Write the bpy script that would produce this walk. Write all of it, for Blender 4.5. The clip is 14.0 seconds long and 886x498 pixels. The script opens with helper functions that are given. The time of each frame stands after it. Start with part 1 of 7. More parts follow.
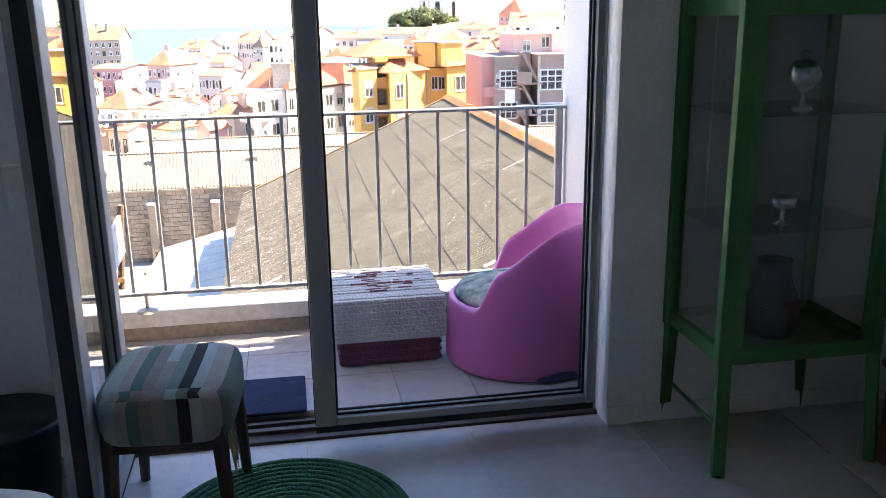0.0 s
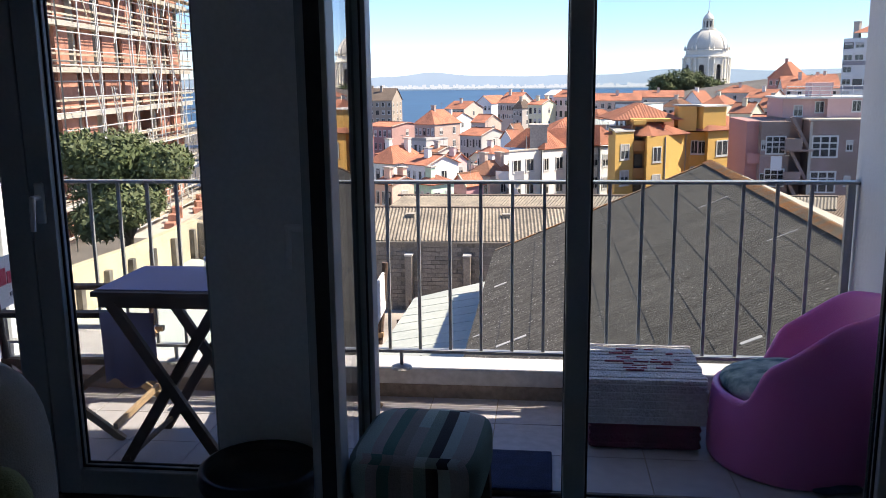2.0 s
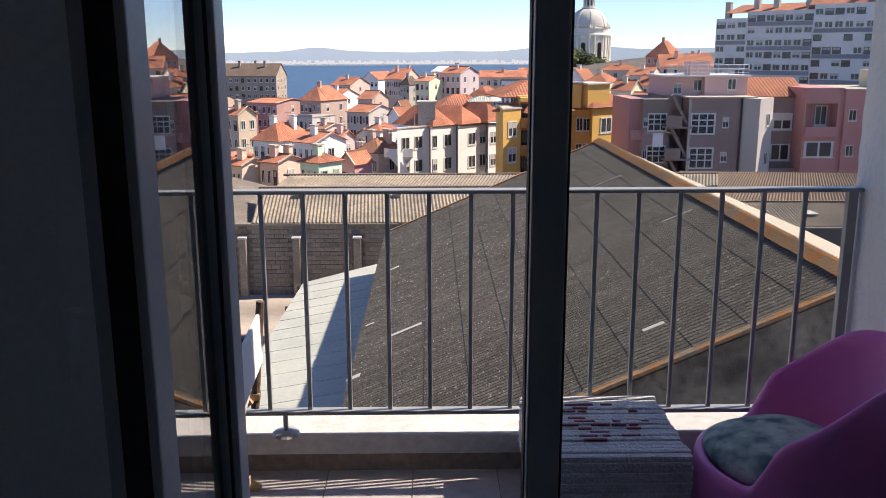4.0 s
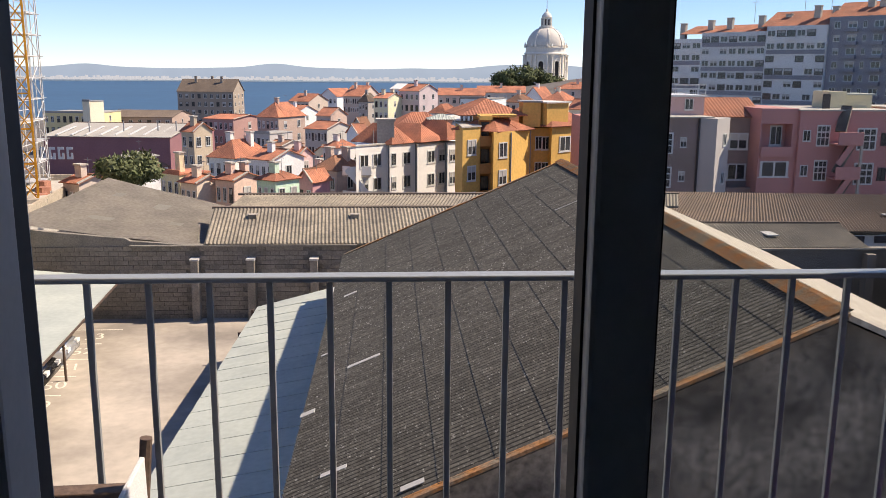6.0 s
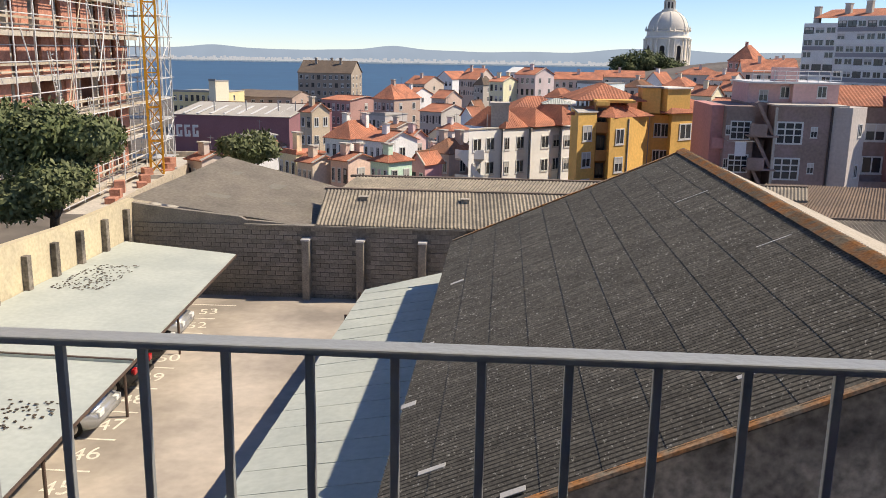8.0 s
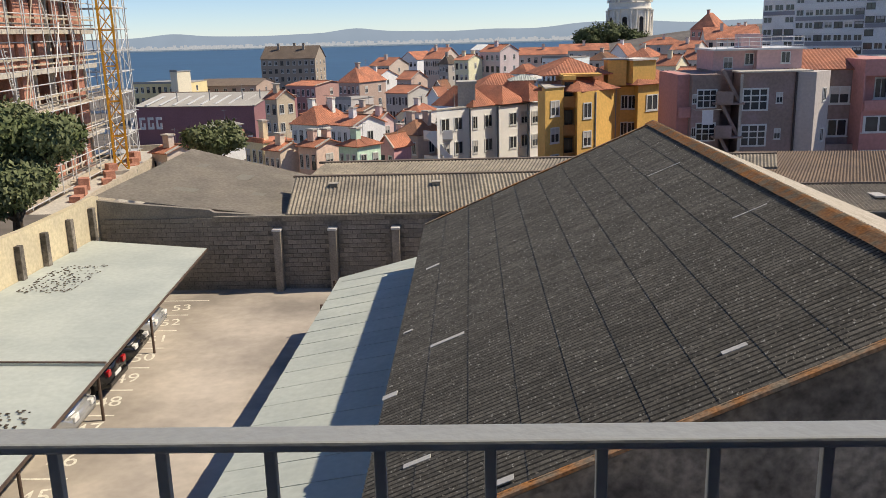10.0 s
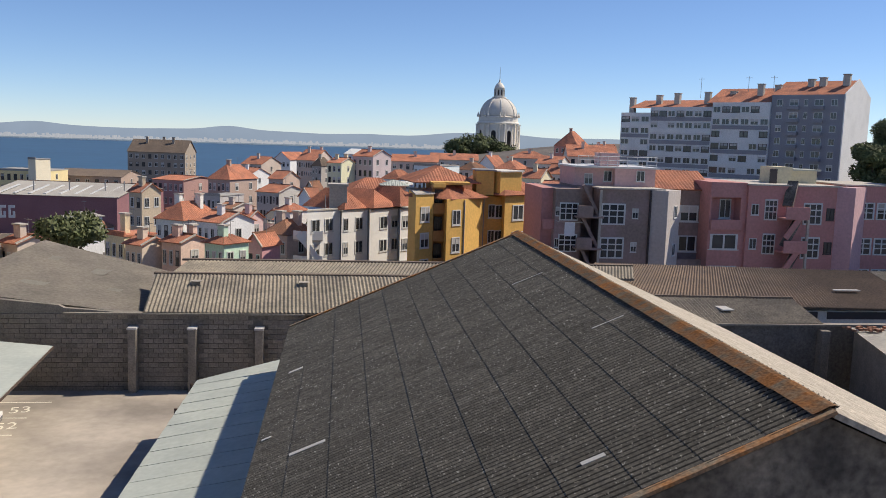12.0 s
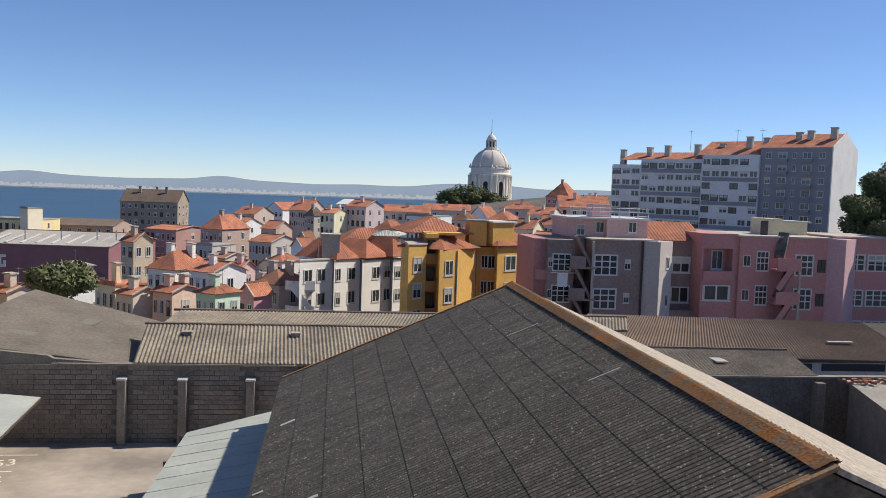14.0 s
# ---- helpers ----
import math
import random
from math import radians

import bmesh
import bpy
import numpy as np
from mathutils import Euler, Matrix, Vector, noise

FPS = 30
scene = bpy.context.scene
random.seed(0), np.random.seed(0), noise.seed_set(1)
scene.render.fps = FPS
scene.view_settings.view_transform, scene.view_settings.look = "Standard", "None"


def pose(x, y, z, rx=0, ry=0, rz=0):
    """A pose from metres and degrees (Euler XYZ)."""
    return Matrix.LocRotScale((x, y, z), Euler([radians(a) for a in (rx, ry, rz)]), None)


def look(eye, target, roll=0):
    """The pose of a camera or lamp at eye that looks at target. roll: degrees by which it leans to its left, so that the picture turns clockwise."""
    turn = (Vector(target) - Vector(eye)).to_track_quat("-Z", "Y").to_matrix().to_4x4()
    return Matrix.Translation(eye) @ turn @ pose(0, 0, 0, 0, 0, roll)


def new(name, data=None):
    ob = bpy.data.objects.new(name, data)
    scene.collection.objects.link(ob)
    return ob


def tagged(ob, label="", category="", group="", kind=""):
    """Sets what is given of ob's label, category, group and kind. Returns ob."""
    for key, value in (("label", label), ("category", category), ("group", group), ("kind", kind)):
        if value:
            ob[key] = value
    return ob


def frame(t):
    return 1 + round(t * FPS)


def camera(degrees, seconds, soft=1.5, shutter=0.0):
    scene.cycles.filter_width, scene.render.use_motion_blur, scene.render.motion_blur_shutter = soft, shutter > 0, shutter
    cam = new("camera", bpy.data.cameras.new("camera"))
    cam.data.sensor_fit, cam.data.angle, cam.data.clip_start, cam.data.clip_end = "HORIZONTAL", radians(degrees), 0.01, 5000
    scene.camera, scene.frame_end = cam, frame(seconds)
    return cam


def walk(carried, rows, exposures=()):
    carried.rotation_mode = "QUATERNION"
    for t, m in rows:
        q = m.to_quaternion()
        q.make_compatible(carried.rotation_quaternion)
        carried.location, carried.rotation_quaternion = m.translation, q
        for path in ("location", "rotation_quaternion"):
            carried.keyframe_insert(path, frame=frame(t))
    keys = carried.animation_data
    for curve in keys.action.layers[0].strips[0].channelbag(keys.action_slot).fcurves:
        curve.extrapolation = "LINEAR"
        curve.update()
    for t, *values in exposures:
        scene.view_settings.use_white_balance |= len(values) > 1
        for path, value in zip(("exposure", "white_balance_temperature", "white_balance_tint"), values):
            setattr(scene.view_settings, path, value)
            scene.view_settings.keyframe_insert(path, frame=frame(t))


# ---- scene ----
cam = camera(54.2, 14.0, soft=0.5)
PATH = [
    (0, (0.022, -2.944, 1.477), (0.352, -1.045, 0.946), -0.8),
    (0.5, (0.030, -2.934, 1.478), (0.223, -1.004, 0.991), 0.5),
    (1, (0.004, -2.925, 1.489), (-0.110, -0.985, 1.017), -0.1),
    (1.5, (-0.006, -2.918, 1.507), (-0.279, -0.985, 1.073), -0.6),
    (2, (-0.023, -2.823, 1.495), (-0.252, -0.875, 1.105), -0.7),
    (2.5, (-0.046, -2.671, 1.459), (-0.165, -0.714, 1.069), -0.3),
    (3, (-0.088, -2.421, 1.474), (-0.107, -0.468, 1.041), -0.1),
    (3.2, (-0.105, -2.310, 1.476), (-0.112, -0.360, 1.031), 0.1),
    (5.3, (-0.165, -1.329, 1.514), (-0.084, 0.622, 1.087), -0.8),
    (5.5, (-0.155, -1.257, 1.509), (-0.074, 0.697, 1.089), 0.1),
    (6, (-0.153, -1.040, 1.521), (-0.032, 0.914, 1.115), 0.4),
    (6.5, (-0.122, -0.864, 1.523), (-0.030, 1.095, 1.129), 1.1),
    (7, (-0.076, -0.742, 1.539), (-0.129, 1.216, 1.131), 2.0),
    (7.5, (-0.123, -0.530, 1.520), (-0.223, 1.414, 1.064), 1.5),
    (7.7, (-0.128, -0.458, 1.511), (-0.246, 1.489, 1.069), 1.3),
    (9.8, (-0.182, -0.060, 1.535), (-0.292, 1.871, 1.032), -1.2),
    (10, (-0.174, -0.047, 1.537), (-0.244, 1.892, 1.048), -1.5),
    (10.5, (-0.165, -0.022, 1.527), (-0.120, 1.934, 1.112), 0.1),
    (11, (-0.064, 0.000, 1.549), (0.075, 1.968, 1.223), 1.8),
    (11.5, (-0.079, 0.030, 1.559), (0.111, 2.004, 1.302), 2.4),
    (12, (-0.122, 0.050, 1.565), (0.110, 2.020, 1.309), 1.8),
    (12.5, (-0.165, 0.100, 1.569), (0.155, 2.062, 1.349), 1.7),
    (13, (-0.227, 0.140, 1.581), (0.126, 2.099, 1.391), 1.7),
    (13.5, (-0.188, 0.140, 1.566), (0.131, 2.107, 1.396), 2.6),
    (14, (-0.183, 0.120, 1.570), (0.065, 2.100, 1.430), 2.0),
]
EXPOSURES = [(0, 3.0, 7900, 14), (0.5, 2.5, 7700, 14), (1.0, 2.0, 7500, 14), (1.5, 1.5, 7300, 13), (2.0, 1.0, 6600, 13), (2.5, 0.92, 6500, 14), (3.0, 0.88, 6650, 18), (5.5, 0.47, 7000, 16), (6.5, 0.4, 6950, 15), (7.0, 0.3, 6900, 14), (7.5, 0.3, 6900, 13), (10.0, 0.05, 6850, 10), (11.0, 0.0, 6700, 11), (12.0, -0.05, 6550, 11), (14.0, -0.05, 6450, 11)]
walk(cam, [(t, look(eye, target, roll)) for t, eye, target, roll in PATH], EXPOSURES)

# ---- world, sun, light ----
world = bpy.data.worlds.new("sky")
scene.world = world
world.use_nodes = True
wn = world.node_tree
sky = wn.nodes.new("ShaderNodeTexSky")
sky.sky_type, sky.sun_disc = "NISHITA", False
sky.sun_elevation, sky.sun_rotation = radians(48), radians(80.8)
sky.altitude, sky.air_density, sky.dust_density, sky.ozone_density = 1200, 0.8, 0.0, 5.0
wb = wn.nodes.new("ShaderNodeMix")
wb.data_type, wb.blend_type = "RGBA", "MULTIPLY"
wb.inputs["Factor"].default_value, wb.inputs["B"].default_value = 1.0, (0.965, 0.99, 1.07, 1)
wn.links.new(sky.outputs[0], wb.inputs["A"])
wn.links.new(wb.outputs["Result"], wn.nodes["Background"].inputs[0])
wn.nodes["Background"].inputs[1].default_value = 0.12
sun = new("sun", bpy.data.lights.new("sun", "SUN"))
sun.data.energy, sun.data.angle, sun.data.color = 5.0, radians(0.5), (1.0, 0.9, 0.74)
sun.matrix_world = look((18.3, 2.97, 20.5), (0, 0, 0))


# ---- materials ----
def surf(name, base, rough=0.8, metal=0.0, var=0.25, scale=3.0, fine=40.0, bump=0.15, other=None, patch=0.5, rand=0.0, spec=0.4):
    """Procedural surface: base colour varied by a broad and a fine noise, towards 'other' in patches, with fine relief."""
    m = bpy.data.materials.new(name)
    m.use_nodes = True
    nt = m.node_tree
    b = nt.nodes["Principled BSDF"]
    n, lk = nt.nodes, nt.links
    tc = n.new("ShaderNodeTexCoord")
    big, small = n.new("ShaderNodeTexNoise"), n.new("ShaderNodeTexNoise")
    big.inputs["Scale"].default_value, big.inputs["Detail"].default_value = scale, 6
    small.inputs["Scale"].default_value, small.inputs["Detail"].default_value = fine, 3
    lk.new(tc.outputs["Object"], big.inputs["Vector"])
    lk.new(tc.outputs["Object"], small.inputs["Vector"])
    if rand:
        inf2, sc2, ad2 = n.new("ShaderNodeObjectInfo"), n.new("ShaderNodeMath"), n.new("ShaderNodeVectorMath")
        sc2.operation, sc2.inputs[1].default_value = "MULTIPLY", 170.0
        lk.new(inf2.outputs["Random"], sc2.inputs[0])
        lk.new(tc.outputs["Object"], ad2.inputs[0])
        lk.new(sc2.outputs[0], ad2.inputs[1])
        lk.new(ad2.outputs[0], big.inputs["Vector"])
        lk.new(ad2.outputs[0], small.inputs["Vector"])
    ramp = n.new("ShaderNodeMapRange")
    ramp.inputs["From Min"].default_value, ramp.inputs["From Max"].default_value = patch - 0.14, patch + 0.14
    lk.new(big.outputs["Fac"], ramp.inputs["Value"])
    oth = other or tuple(c * (1 - var) for c in base)
    mix = n.new("ShaderNodeMix")
    mix.data_type = "RGBA"
    mix.inputs["A"].default_value, mix.inputs["B"].default_value = (*base, 1), (*oth, 1)
    lk.new(ramp.outputs[0], mix.inputs["Factor"])
    hsv = n.new("ShaderNodeHueSaturation")
    val = n.new("ShaderNodeMapRange")
    val.inputs["From Min"].default_value, val.inputs["From Max"].default_value = 0.3, 0.7
    val.inputs["To Min"].default_value, val.inputs["To Max"].default_value = 1 - var, 1 + var
    lk.new(small.outputs["Fac"], val.inputs["Value"])
    out = val.outputs[0]
    if rand:
        info, rr, mul = n.new("ShaderNodeObjectInfo"), n.new("ShaderNodeMapRange"), n.new("ShaderNodeMath")
        rr.inputs["To Min"].default_value, rr.inputs["To Max"].default_value = 1 - rand, 1 + rand
        mul.operation = "MULTIPLY"
        lk.new(info.outputs["Random"], rr.inputs["Value"])
        lk.new(rr.outputs[0], mul.inputs[0])
        lk.new(out, mul.inputs[1])
        out = mul.outputs[0]
    lk.new(out, hsv.inputs["Value"])
    lk.new(mix.outputs["Result"], hsv.inputs["Color"])
    lk.new(hsv.outputs[0], b.inputs["Base Color"])
    b.inputs["Roughness"].default_value, b.inputs["Metallic"].default_value = rough, metal
    b.inputs["Specular IOR Level"].default_value = spec
    if bump:
        bp = n.new("ShaderNodeBump")
        bp.inputs["Strength"].default_value, bp.inputs["Distance"].default_value = bump, 0.02
        lk.new(small.outputs["Fac"], bp.inputs["Height"])
        lk.new(bp.outputs[0], b.inputs["Normal"])
    return m


def glass(name, tint=(0.95, 0.97, 0.97), rough=0.0, clear=0.9):
    """A thin pane: clear, with a Fresnel-driven gloss."""
    m = bpy.data.materials.new(name)
    m.use_nodes = True
    nt = m.node_tree
    n, lk = nt.nodes, nt.links
    n.remove(n["Principled BSDF"])
    tr, gl, mix, lw = n.new("ShaderNodeBsdfTransparent"), n.new("ShaderNodeBsdfGlossy"), n.new("ShaderNodeMixShader"), n.new("ShaderNodeLayerWeight")
    tr.inputs[0].default_value = (*tint, 1)
    gl.inputs["Roughness"].default_value = rough
    lw.inputs["Blend"].default_value = 0.5
    pw, ma = n.new("ShaderNodeMath"), n.new("ShaderNodeMath")
    pw.operation, pw.inputs[1].default_value = "POWER", 2.2
    ma.operation, ma.inputs[1].default_value, ma.inputs[2].default_value = "MULTIPLY_ADD", 0.9, 0.03
    lk.new(lw.outputs["Facing"], pw.inputs[0])
    lk.new(pw.outputs[0], ma.inputs[0])
    lk.new(ma.outputs[0], mix.inputs[0])
    lk.new(tr.outputs[0], mix.inputs[1])
    lk.new(gl.outputs[0], mix.inputs[2])
    lk.new(mix.outputs[0], n["Material Output"].inputs[0])
    return m


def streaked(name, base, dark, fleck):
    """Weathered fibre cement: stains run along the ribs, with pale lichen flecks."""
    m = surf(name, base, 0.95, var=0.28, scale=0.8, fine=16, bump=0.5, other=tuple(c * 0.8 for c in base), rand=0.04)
    n, lk = m.node_tree.nodes, m.node_tree.links
    hsv = next(k for k in n if k.type == "HUE_SAT")
    tc, info = n.new("ShaderNodeTexCoord"), n.new("ShaderNodeObjectInfo")
    mp, nz, mr, mx = n.new("ShaderNodeMapping"), n.new("ShaderNodeTexNoise"), n.new("ShaderNodeMapRange"), n.new("ShaderNodeMix")
    mp.inputs["Scale"].default_value = (1.2, 16.0, 1.0)
    add, mul = n.new("ShaderNodeVectorMath"), n.new("ShaderNodeMath")
    mul.operation, mul.inputs[1].default_value = "MULTIPLY", 90.0
    lk.new(info.outputs["Random"], mul.inputs[0])
    lk.new(tc.outputs["Object"], add.inputs[0])
    lk.new(mul.outputs[0], add.inputs[1])
    lk.new(add.outputs[0], mp.inputs["Vector"])
    nz.inputs["Scale"].default_value, nz.inputs["Detail"].default_value = 1.0, 5
    lk.new(mp.outputs[0], nz.inputs["Vector"])
    mr.inputs["From Min"].default_value, mr.inputs["From Max"].default_value = 0.42, 0.62
    lk.new(nz.outputs["Fac"], mr.inputs["Value"])
    mx.data_type = "RGBA"
    mx.inputs["B"].default_value = (*dark, 1)
    src = hsv.inputs["Color"].links[0].from_socket
    lk.new(src, mx.inputs["A"])
    lk.new(mr.outputs[0], mx.inputs["Factor"])
    vo, m2, x2 = n.new("ShaderNodeTexNoise"), n.new("ShaderNodeMapRange"), n.new("ShaderNodeMix")
    vo.inputs["Scale"].default_value, vo.inputs["Detail"].default_value = 22.0, 2
    lk.new(add.outputs[0], vo.inputs["Vector"])
    m2.inputs["From Min"].default_value, m2.inputs["From Max"].default_value = 0.64, 0.7
    lk.new(vo.outputs["Fac"], m2.inputs["Value"])
    x2.data_type = "RGBA"
    x2.inputs["B"].default_value = (*fleck, 1)
    lk.new(mx.outputs["Result"], x2.inputs["A"])
    lk.new(m2.outputs[0], x2.inputs["Factor"])
    lk.new(x2.outputs["Result"], hsv.inputs["Color"])
    return m


M = {
    "floor": surf("laminate_floor", (0.55, 0.53, 0.51), 0.35, var=0.08, scale=2, fine=18, bump=0.03),
    "wall": surf("white_wall_paint", (0.85, 0.85, 0.83), 0.85, var=0.04, scale=1.5, fine=60, bump=0.05),
    "ceiling": surf("ceiling_paint", (0.87, 0.87, 0.85), 0.9, var=0.03, bump=0.04),
    "render": surf("white_render", (0.72, 0.72, 0.75), 0.9, var=0.06, scale=1.2, fine=45, bump=0.25),
    "blue_shade_render": surf("white_render_in_shade", (0.42, 0.47, 0.7), 0.85, var=0.08),
    "blue_render": surf("darker_blue_render", (0.22, 0.28, 0.55), 0.85, var=0.1),
    "balcony_tile": surf("balcony_tile", (0.42, 0.4, 0.42), 0.5, var=0.1, scale=2.5, fine=25, bump=0.05, rand=0.05),
    "plinth": surf("plinth_stone", (0.6, 0.58, 0.56), 0.7, var=0.12, scale=3, fine=30, bump=0.15),
    "plinth_low": surf("bare_cement", (0.34, 0.28, 0.23), 0.9, var=0.2, scale=4, fine=30, bump=0.3),
    "pvc": surf("grey_pvc_frame", (0.42, 0.43, 0.43), 0.45, var=0.04, scale=2, fine=80, bump=0.02),
    "gasket": surf("black_rubber", (0.028, 0.028, 0.03), 0.7, var=0.2, bump=0.02),
    "sill": surf("dark_sill_wood", (0.085, 0.055, 0.045), 0.6, var=0.3, scale=4, fine=30),
    "chrome": surf("brushed_metal", (0.7, 0.7, 0.7), 0.25, 1.0, var=0.05, bump=0.02),
    "handle": surf("polished_handle", (0.85, 0.85, 0.85), 0.3, 0.3, var=0.05, bump=0.02),
    "rail": surf("grey_painted_steel", (0.29, 0.3, 0.3), 0.32, var=0.05, scale=5, fine=60, bump=0.08),
    "glass": glass("window_glass"),
    "thin_glass": glass("cabinet_glass", (0.95, 0.97, 0.96)),
    "pink": surf("pink_moulded_plastic", (0.75, 0.17, 0.47), 0.36, var=0.05, scale=2, fine=60, bump=0.03),
    "magenta": surf("magenta_paint", (0.55, 0.03, 0.16), 0.6, var=0.1),
    "navy": surf("navy_mat_pile", (0.015, 0.03, 0.09), 0.95, var=0.3, scale=20, fine=200, bump=0.5),
    "rug": surf("green_braided_jute", (0.02, 0.16, 0.07), 0.9, var=0.35, scale=12, fine=120, bump=0.6),
    "rug_dark": surf("dark_green_braid", (0.012, 0.06, 0.035), 0.9, var=0.35, scale=12, fine=120, bump=0.6),
    "wood": surf("dark_stained_wood", (0.07, 0.035, 0.022), 0.5, var=0.3, scale=6, fine=50, bump=0.1),
    "wood_mid": surf("weathered_brown_wood", (0.15, 0.1, 0.075), 0.65, var=0.3, scale=6, fine=50, bump=0.15),
    "wood_pale": surf("pale_beech_wood", (0.42, 0.29, 0.17), 0.6, var=0.2, scale=6, fine=40, bump=0.1),
    "wood_red": surf("reddish_wood", (0.22, 0.07, 0.035), 0.5, var=0.25, scale=6, fine=50),
    "green_metal": surf("green_lacquered_steel", (0.05, 0.2, 0.06), 0.4, var=0.12, scale=4, fine=60, bump=0.04),
    "black_plastic": surf("black_glossy_plastic", (0.022, 0.023, 0.024), 0.3, var=0.1, bump=0.02),
    "cream": surf("cream_canvas", (0.7, 0.66, 0.6), 0.95, var=0.08, scale=4, fine=250, bump=0.3),
    "white_cloth": surf("white_cotton", (0.74, 0.72, 0.72), 0.95, var=0.06, scale=5, fine=200, bump=0.3),
    "lilac": surf("lilac_tablecloth", (0.42, 0.36, 0.5), 0.9, var=0.08, scale=4, fine=150, bump=0.2),
    "wicker": surf("dark_brown_weave", (0.07, 0.055, 0.045), 0.85, var=0.4, scale=30, fine=150, bump=0.8),
    "olive": surf("olive_green_linen", (0.3, 0.33, 0.15), 0.95, var=0.1, scale=5, fine=200, bump=0.3),
    "rag": surf("white_rag_weave", (0.72, 0.69, 0.68), 0.95, var=0.14, scale=8, fine=90, bump=0.6),
    "rag_red": surf("dark_red_rag", (0.4, 0.1, 0.13), 0.95, var=0.3, scale=10, fine=90),
    "basket": surf("burgundy_basket", (0.2, 0.035, 0.07), 0.85, var=0.4, scale=14, fine=80, bump=0.6),
    "floral": surf("teal_floral_cotton", (0.5, 0.55, 0.48), 0.9, var=0.1, scale=14, fine=120, other=(0.06, 0.13, 0.14), patch=0.52),
    "terracotta": surf("terracotta", (0.42, 0.2, 0.13), 0.8, var=0.15),
    "print_red": surf("red_print", (0.6, 0.08, 0.12), 0.9, var=0.1),
    "print_grey": surf("grey_print", (0.25, 0.25, 0.27), 0.9, var=0.1),
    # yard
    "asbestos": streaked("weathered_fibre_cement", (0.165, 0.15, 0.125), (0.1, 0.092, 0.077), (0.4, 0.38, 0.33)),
    # Darker copy for the rib valleys, with shade and dirt in its colour.
    "asbestos_valley_shade": streaked("shaded_valley_fibre_cement", (0.042, 0.039, 0.033), (0.026, 0.024, 0.021), (0.24, 0.21, 0.17)),
    "brown_sheet": surf("brown_corrugated_sheet", (0.17, 0.12, 0.085), 0.9, var=0.25, scale=0.5, fine=6, bump=0.3, other=(0.13, 0.095, 0.07)),
    "asbestos_pale": surf("pale_fibre_cement", (0.3, 0.26, 0.2), 0.95, var=0.25, scale=0.6, fine=5, bump=0.3, other=(0.2, 0.175, 0.14), rand=0.12),
    # Paler copy for the slope facing the sun, its light in the colour.
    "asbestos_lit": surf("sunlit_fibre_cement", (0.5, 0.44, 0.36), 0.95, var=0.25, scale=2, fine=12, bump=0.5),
    "lichen": surf("lichen_ridge_tile", (0.42, 0.18, 0.055), 0.95, var=0.35, scale=3, fine=20, bump=0.5, other=(0.25, 0.2, 0.14), rand=0.15),
    "patch_sheet": surf("translucent_patch", (0.5, 0.48, 0.44), 0.6, var=0.1),
    "dark_render": surf("stained_dark_render", (0.24, 0.208, 0.17), 0.95, var=0.4, scale=0.9, fine=7, bump=0.4, other=(0.08, 0.07, 0.06)),
    "block": surf("cement_block", (0.27, 0.24, 0.2), 0.95, var=0.2, scale=1.5, fine=14, bump=0.4, rand=0.16),
    "mortar": surf("old_mortar", (0.2, 0.18, 0.155), 0.95, var=0.25, scale=1, fine=10, bump=0.4),
    "yellow_wall": surf("yellowed_limewash", (0.62, 0.53, 0.35), 0.95, var=0.12, scale=0.6, fine=8, bump=0.3, other=(0.5, 0.43, 0.3)),
    "sheet_metal": surf("pale_sheet_metal", (0.475, 0.505, 0.455), 0.75, 0.0, var=0.06, scale=0.5, fine=6, bump=0.06, other=(0.405, 0.435, 0.4), spec=0.1),
    "tarmac": surf("pale_dusty_concrete", (0.52, 0.455, 0.385), 0.95, var=0.08, scale=0.22, fine=3, bump=0.2, other=(0.26, 0.23, 0.2), patch=0.53),
    "line_paint": surf("worn_line_paint", (0.8, 0.76, 0.66), 0.9, var=0.2, scale=5, fine=20),
    "felt": surf("grey_roofing_felt", (0.4, 0.355, 0.3), 0.95, var=0.16, scale=0.55, fine=7, bump=0.2, other=(0.31, 0.28, 0.24)),
    "felt_pale": surf("pale_roof_repair", (0.42, 0.39, 0.34), 0.95, var=0.1),
    "white_roof": surf("whitewashed_roof", (0.78, 0.74, 0.67), 0.9, var=0.1, scale=0.6, fine=8, other=(0.64, 0.6, 0.54)),
    "steel_post": surf("rusty_post", (0.12, 0.08, 0.06), 0.7, var=0.3),
    "car_black": surf("black_car_paint", (0.012, 0.012, 0.014), 0.2, var=0.05, bump=0, spec=0.6),
    "car_silver": surf("silver_car_paint", (0.5, 0.51, 0.52), 0.25, 0.5, var=0.05, bump=0),
    "tyre": surf("tyre_rubber", (0.02, 0.02, 0.02), 0.9, var=0.2),
    "tail": surf("red_lamp_lens", (0.4, 0.01, 0.015), 0.2, var=0.05, bump=0),
    "lamp": surf("clear_lamp_lens", (0.8, 0.8, 0.8), 0.15, var=0.05, bump=0),
    # town
    "tiles": surf("clay_roof_tiles", (0.5, 0.2, 0.115), 0.9, var=0.3, scale=0.5, fine=6, bump=0.3, other=(0.33, 0.14, 0.09), rand=0.16),
    "tiles_old": surf("old_clay_tiles", (0.36, 0.17, 0.1), 0.95, var=0.25, scale=0.4, fine=6, bump=0.3, other=(0.22, 0.13, 0.09), rand=0.2),
    "slate": surf("brown_slate_roof", (0.17, 0.13, 0.1), 0.9, var=0.2, scale=0.3, fine=4, rand=0.1),
    "grey_roof": surf("grey_flat_roof", (0.36, 0.34, 0.31), 0.9, var=0.12, scale=0.2, fine=4, rand=0.15),
    "win_frame": surf("white_window_frame", (0.66, 0.66, 0.64), 0.5, var=0.06, bump=0),
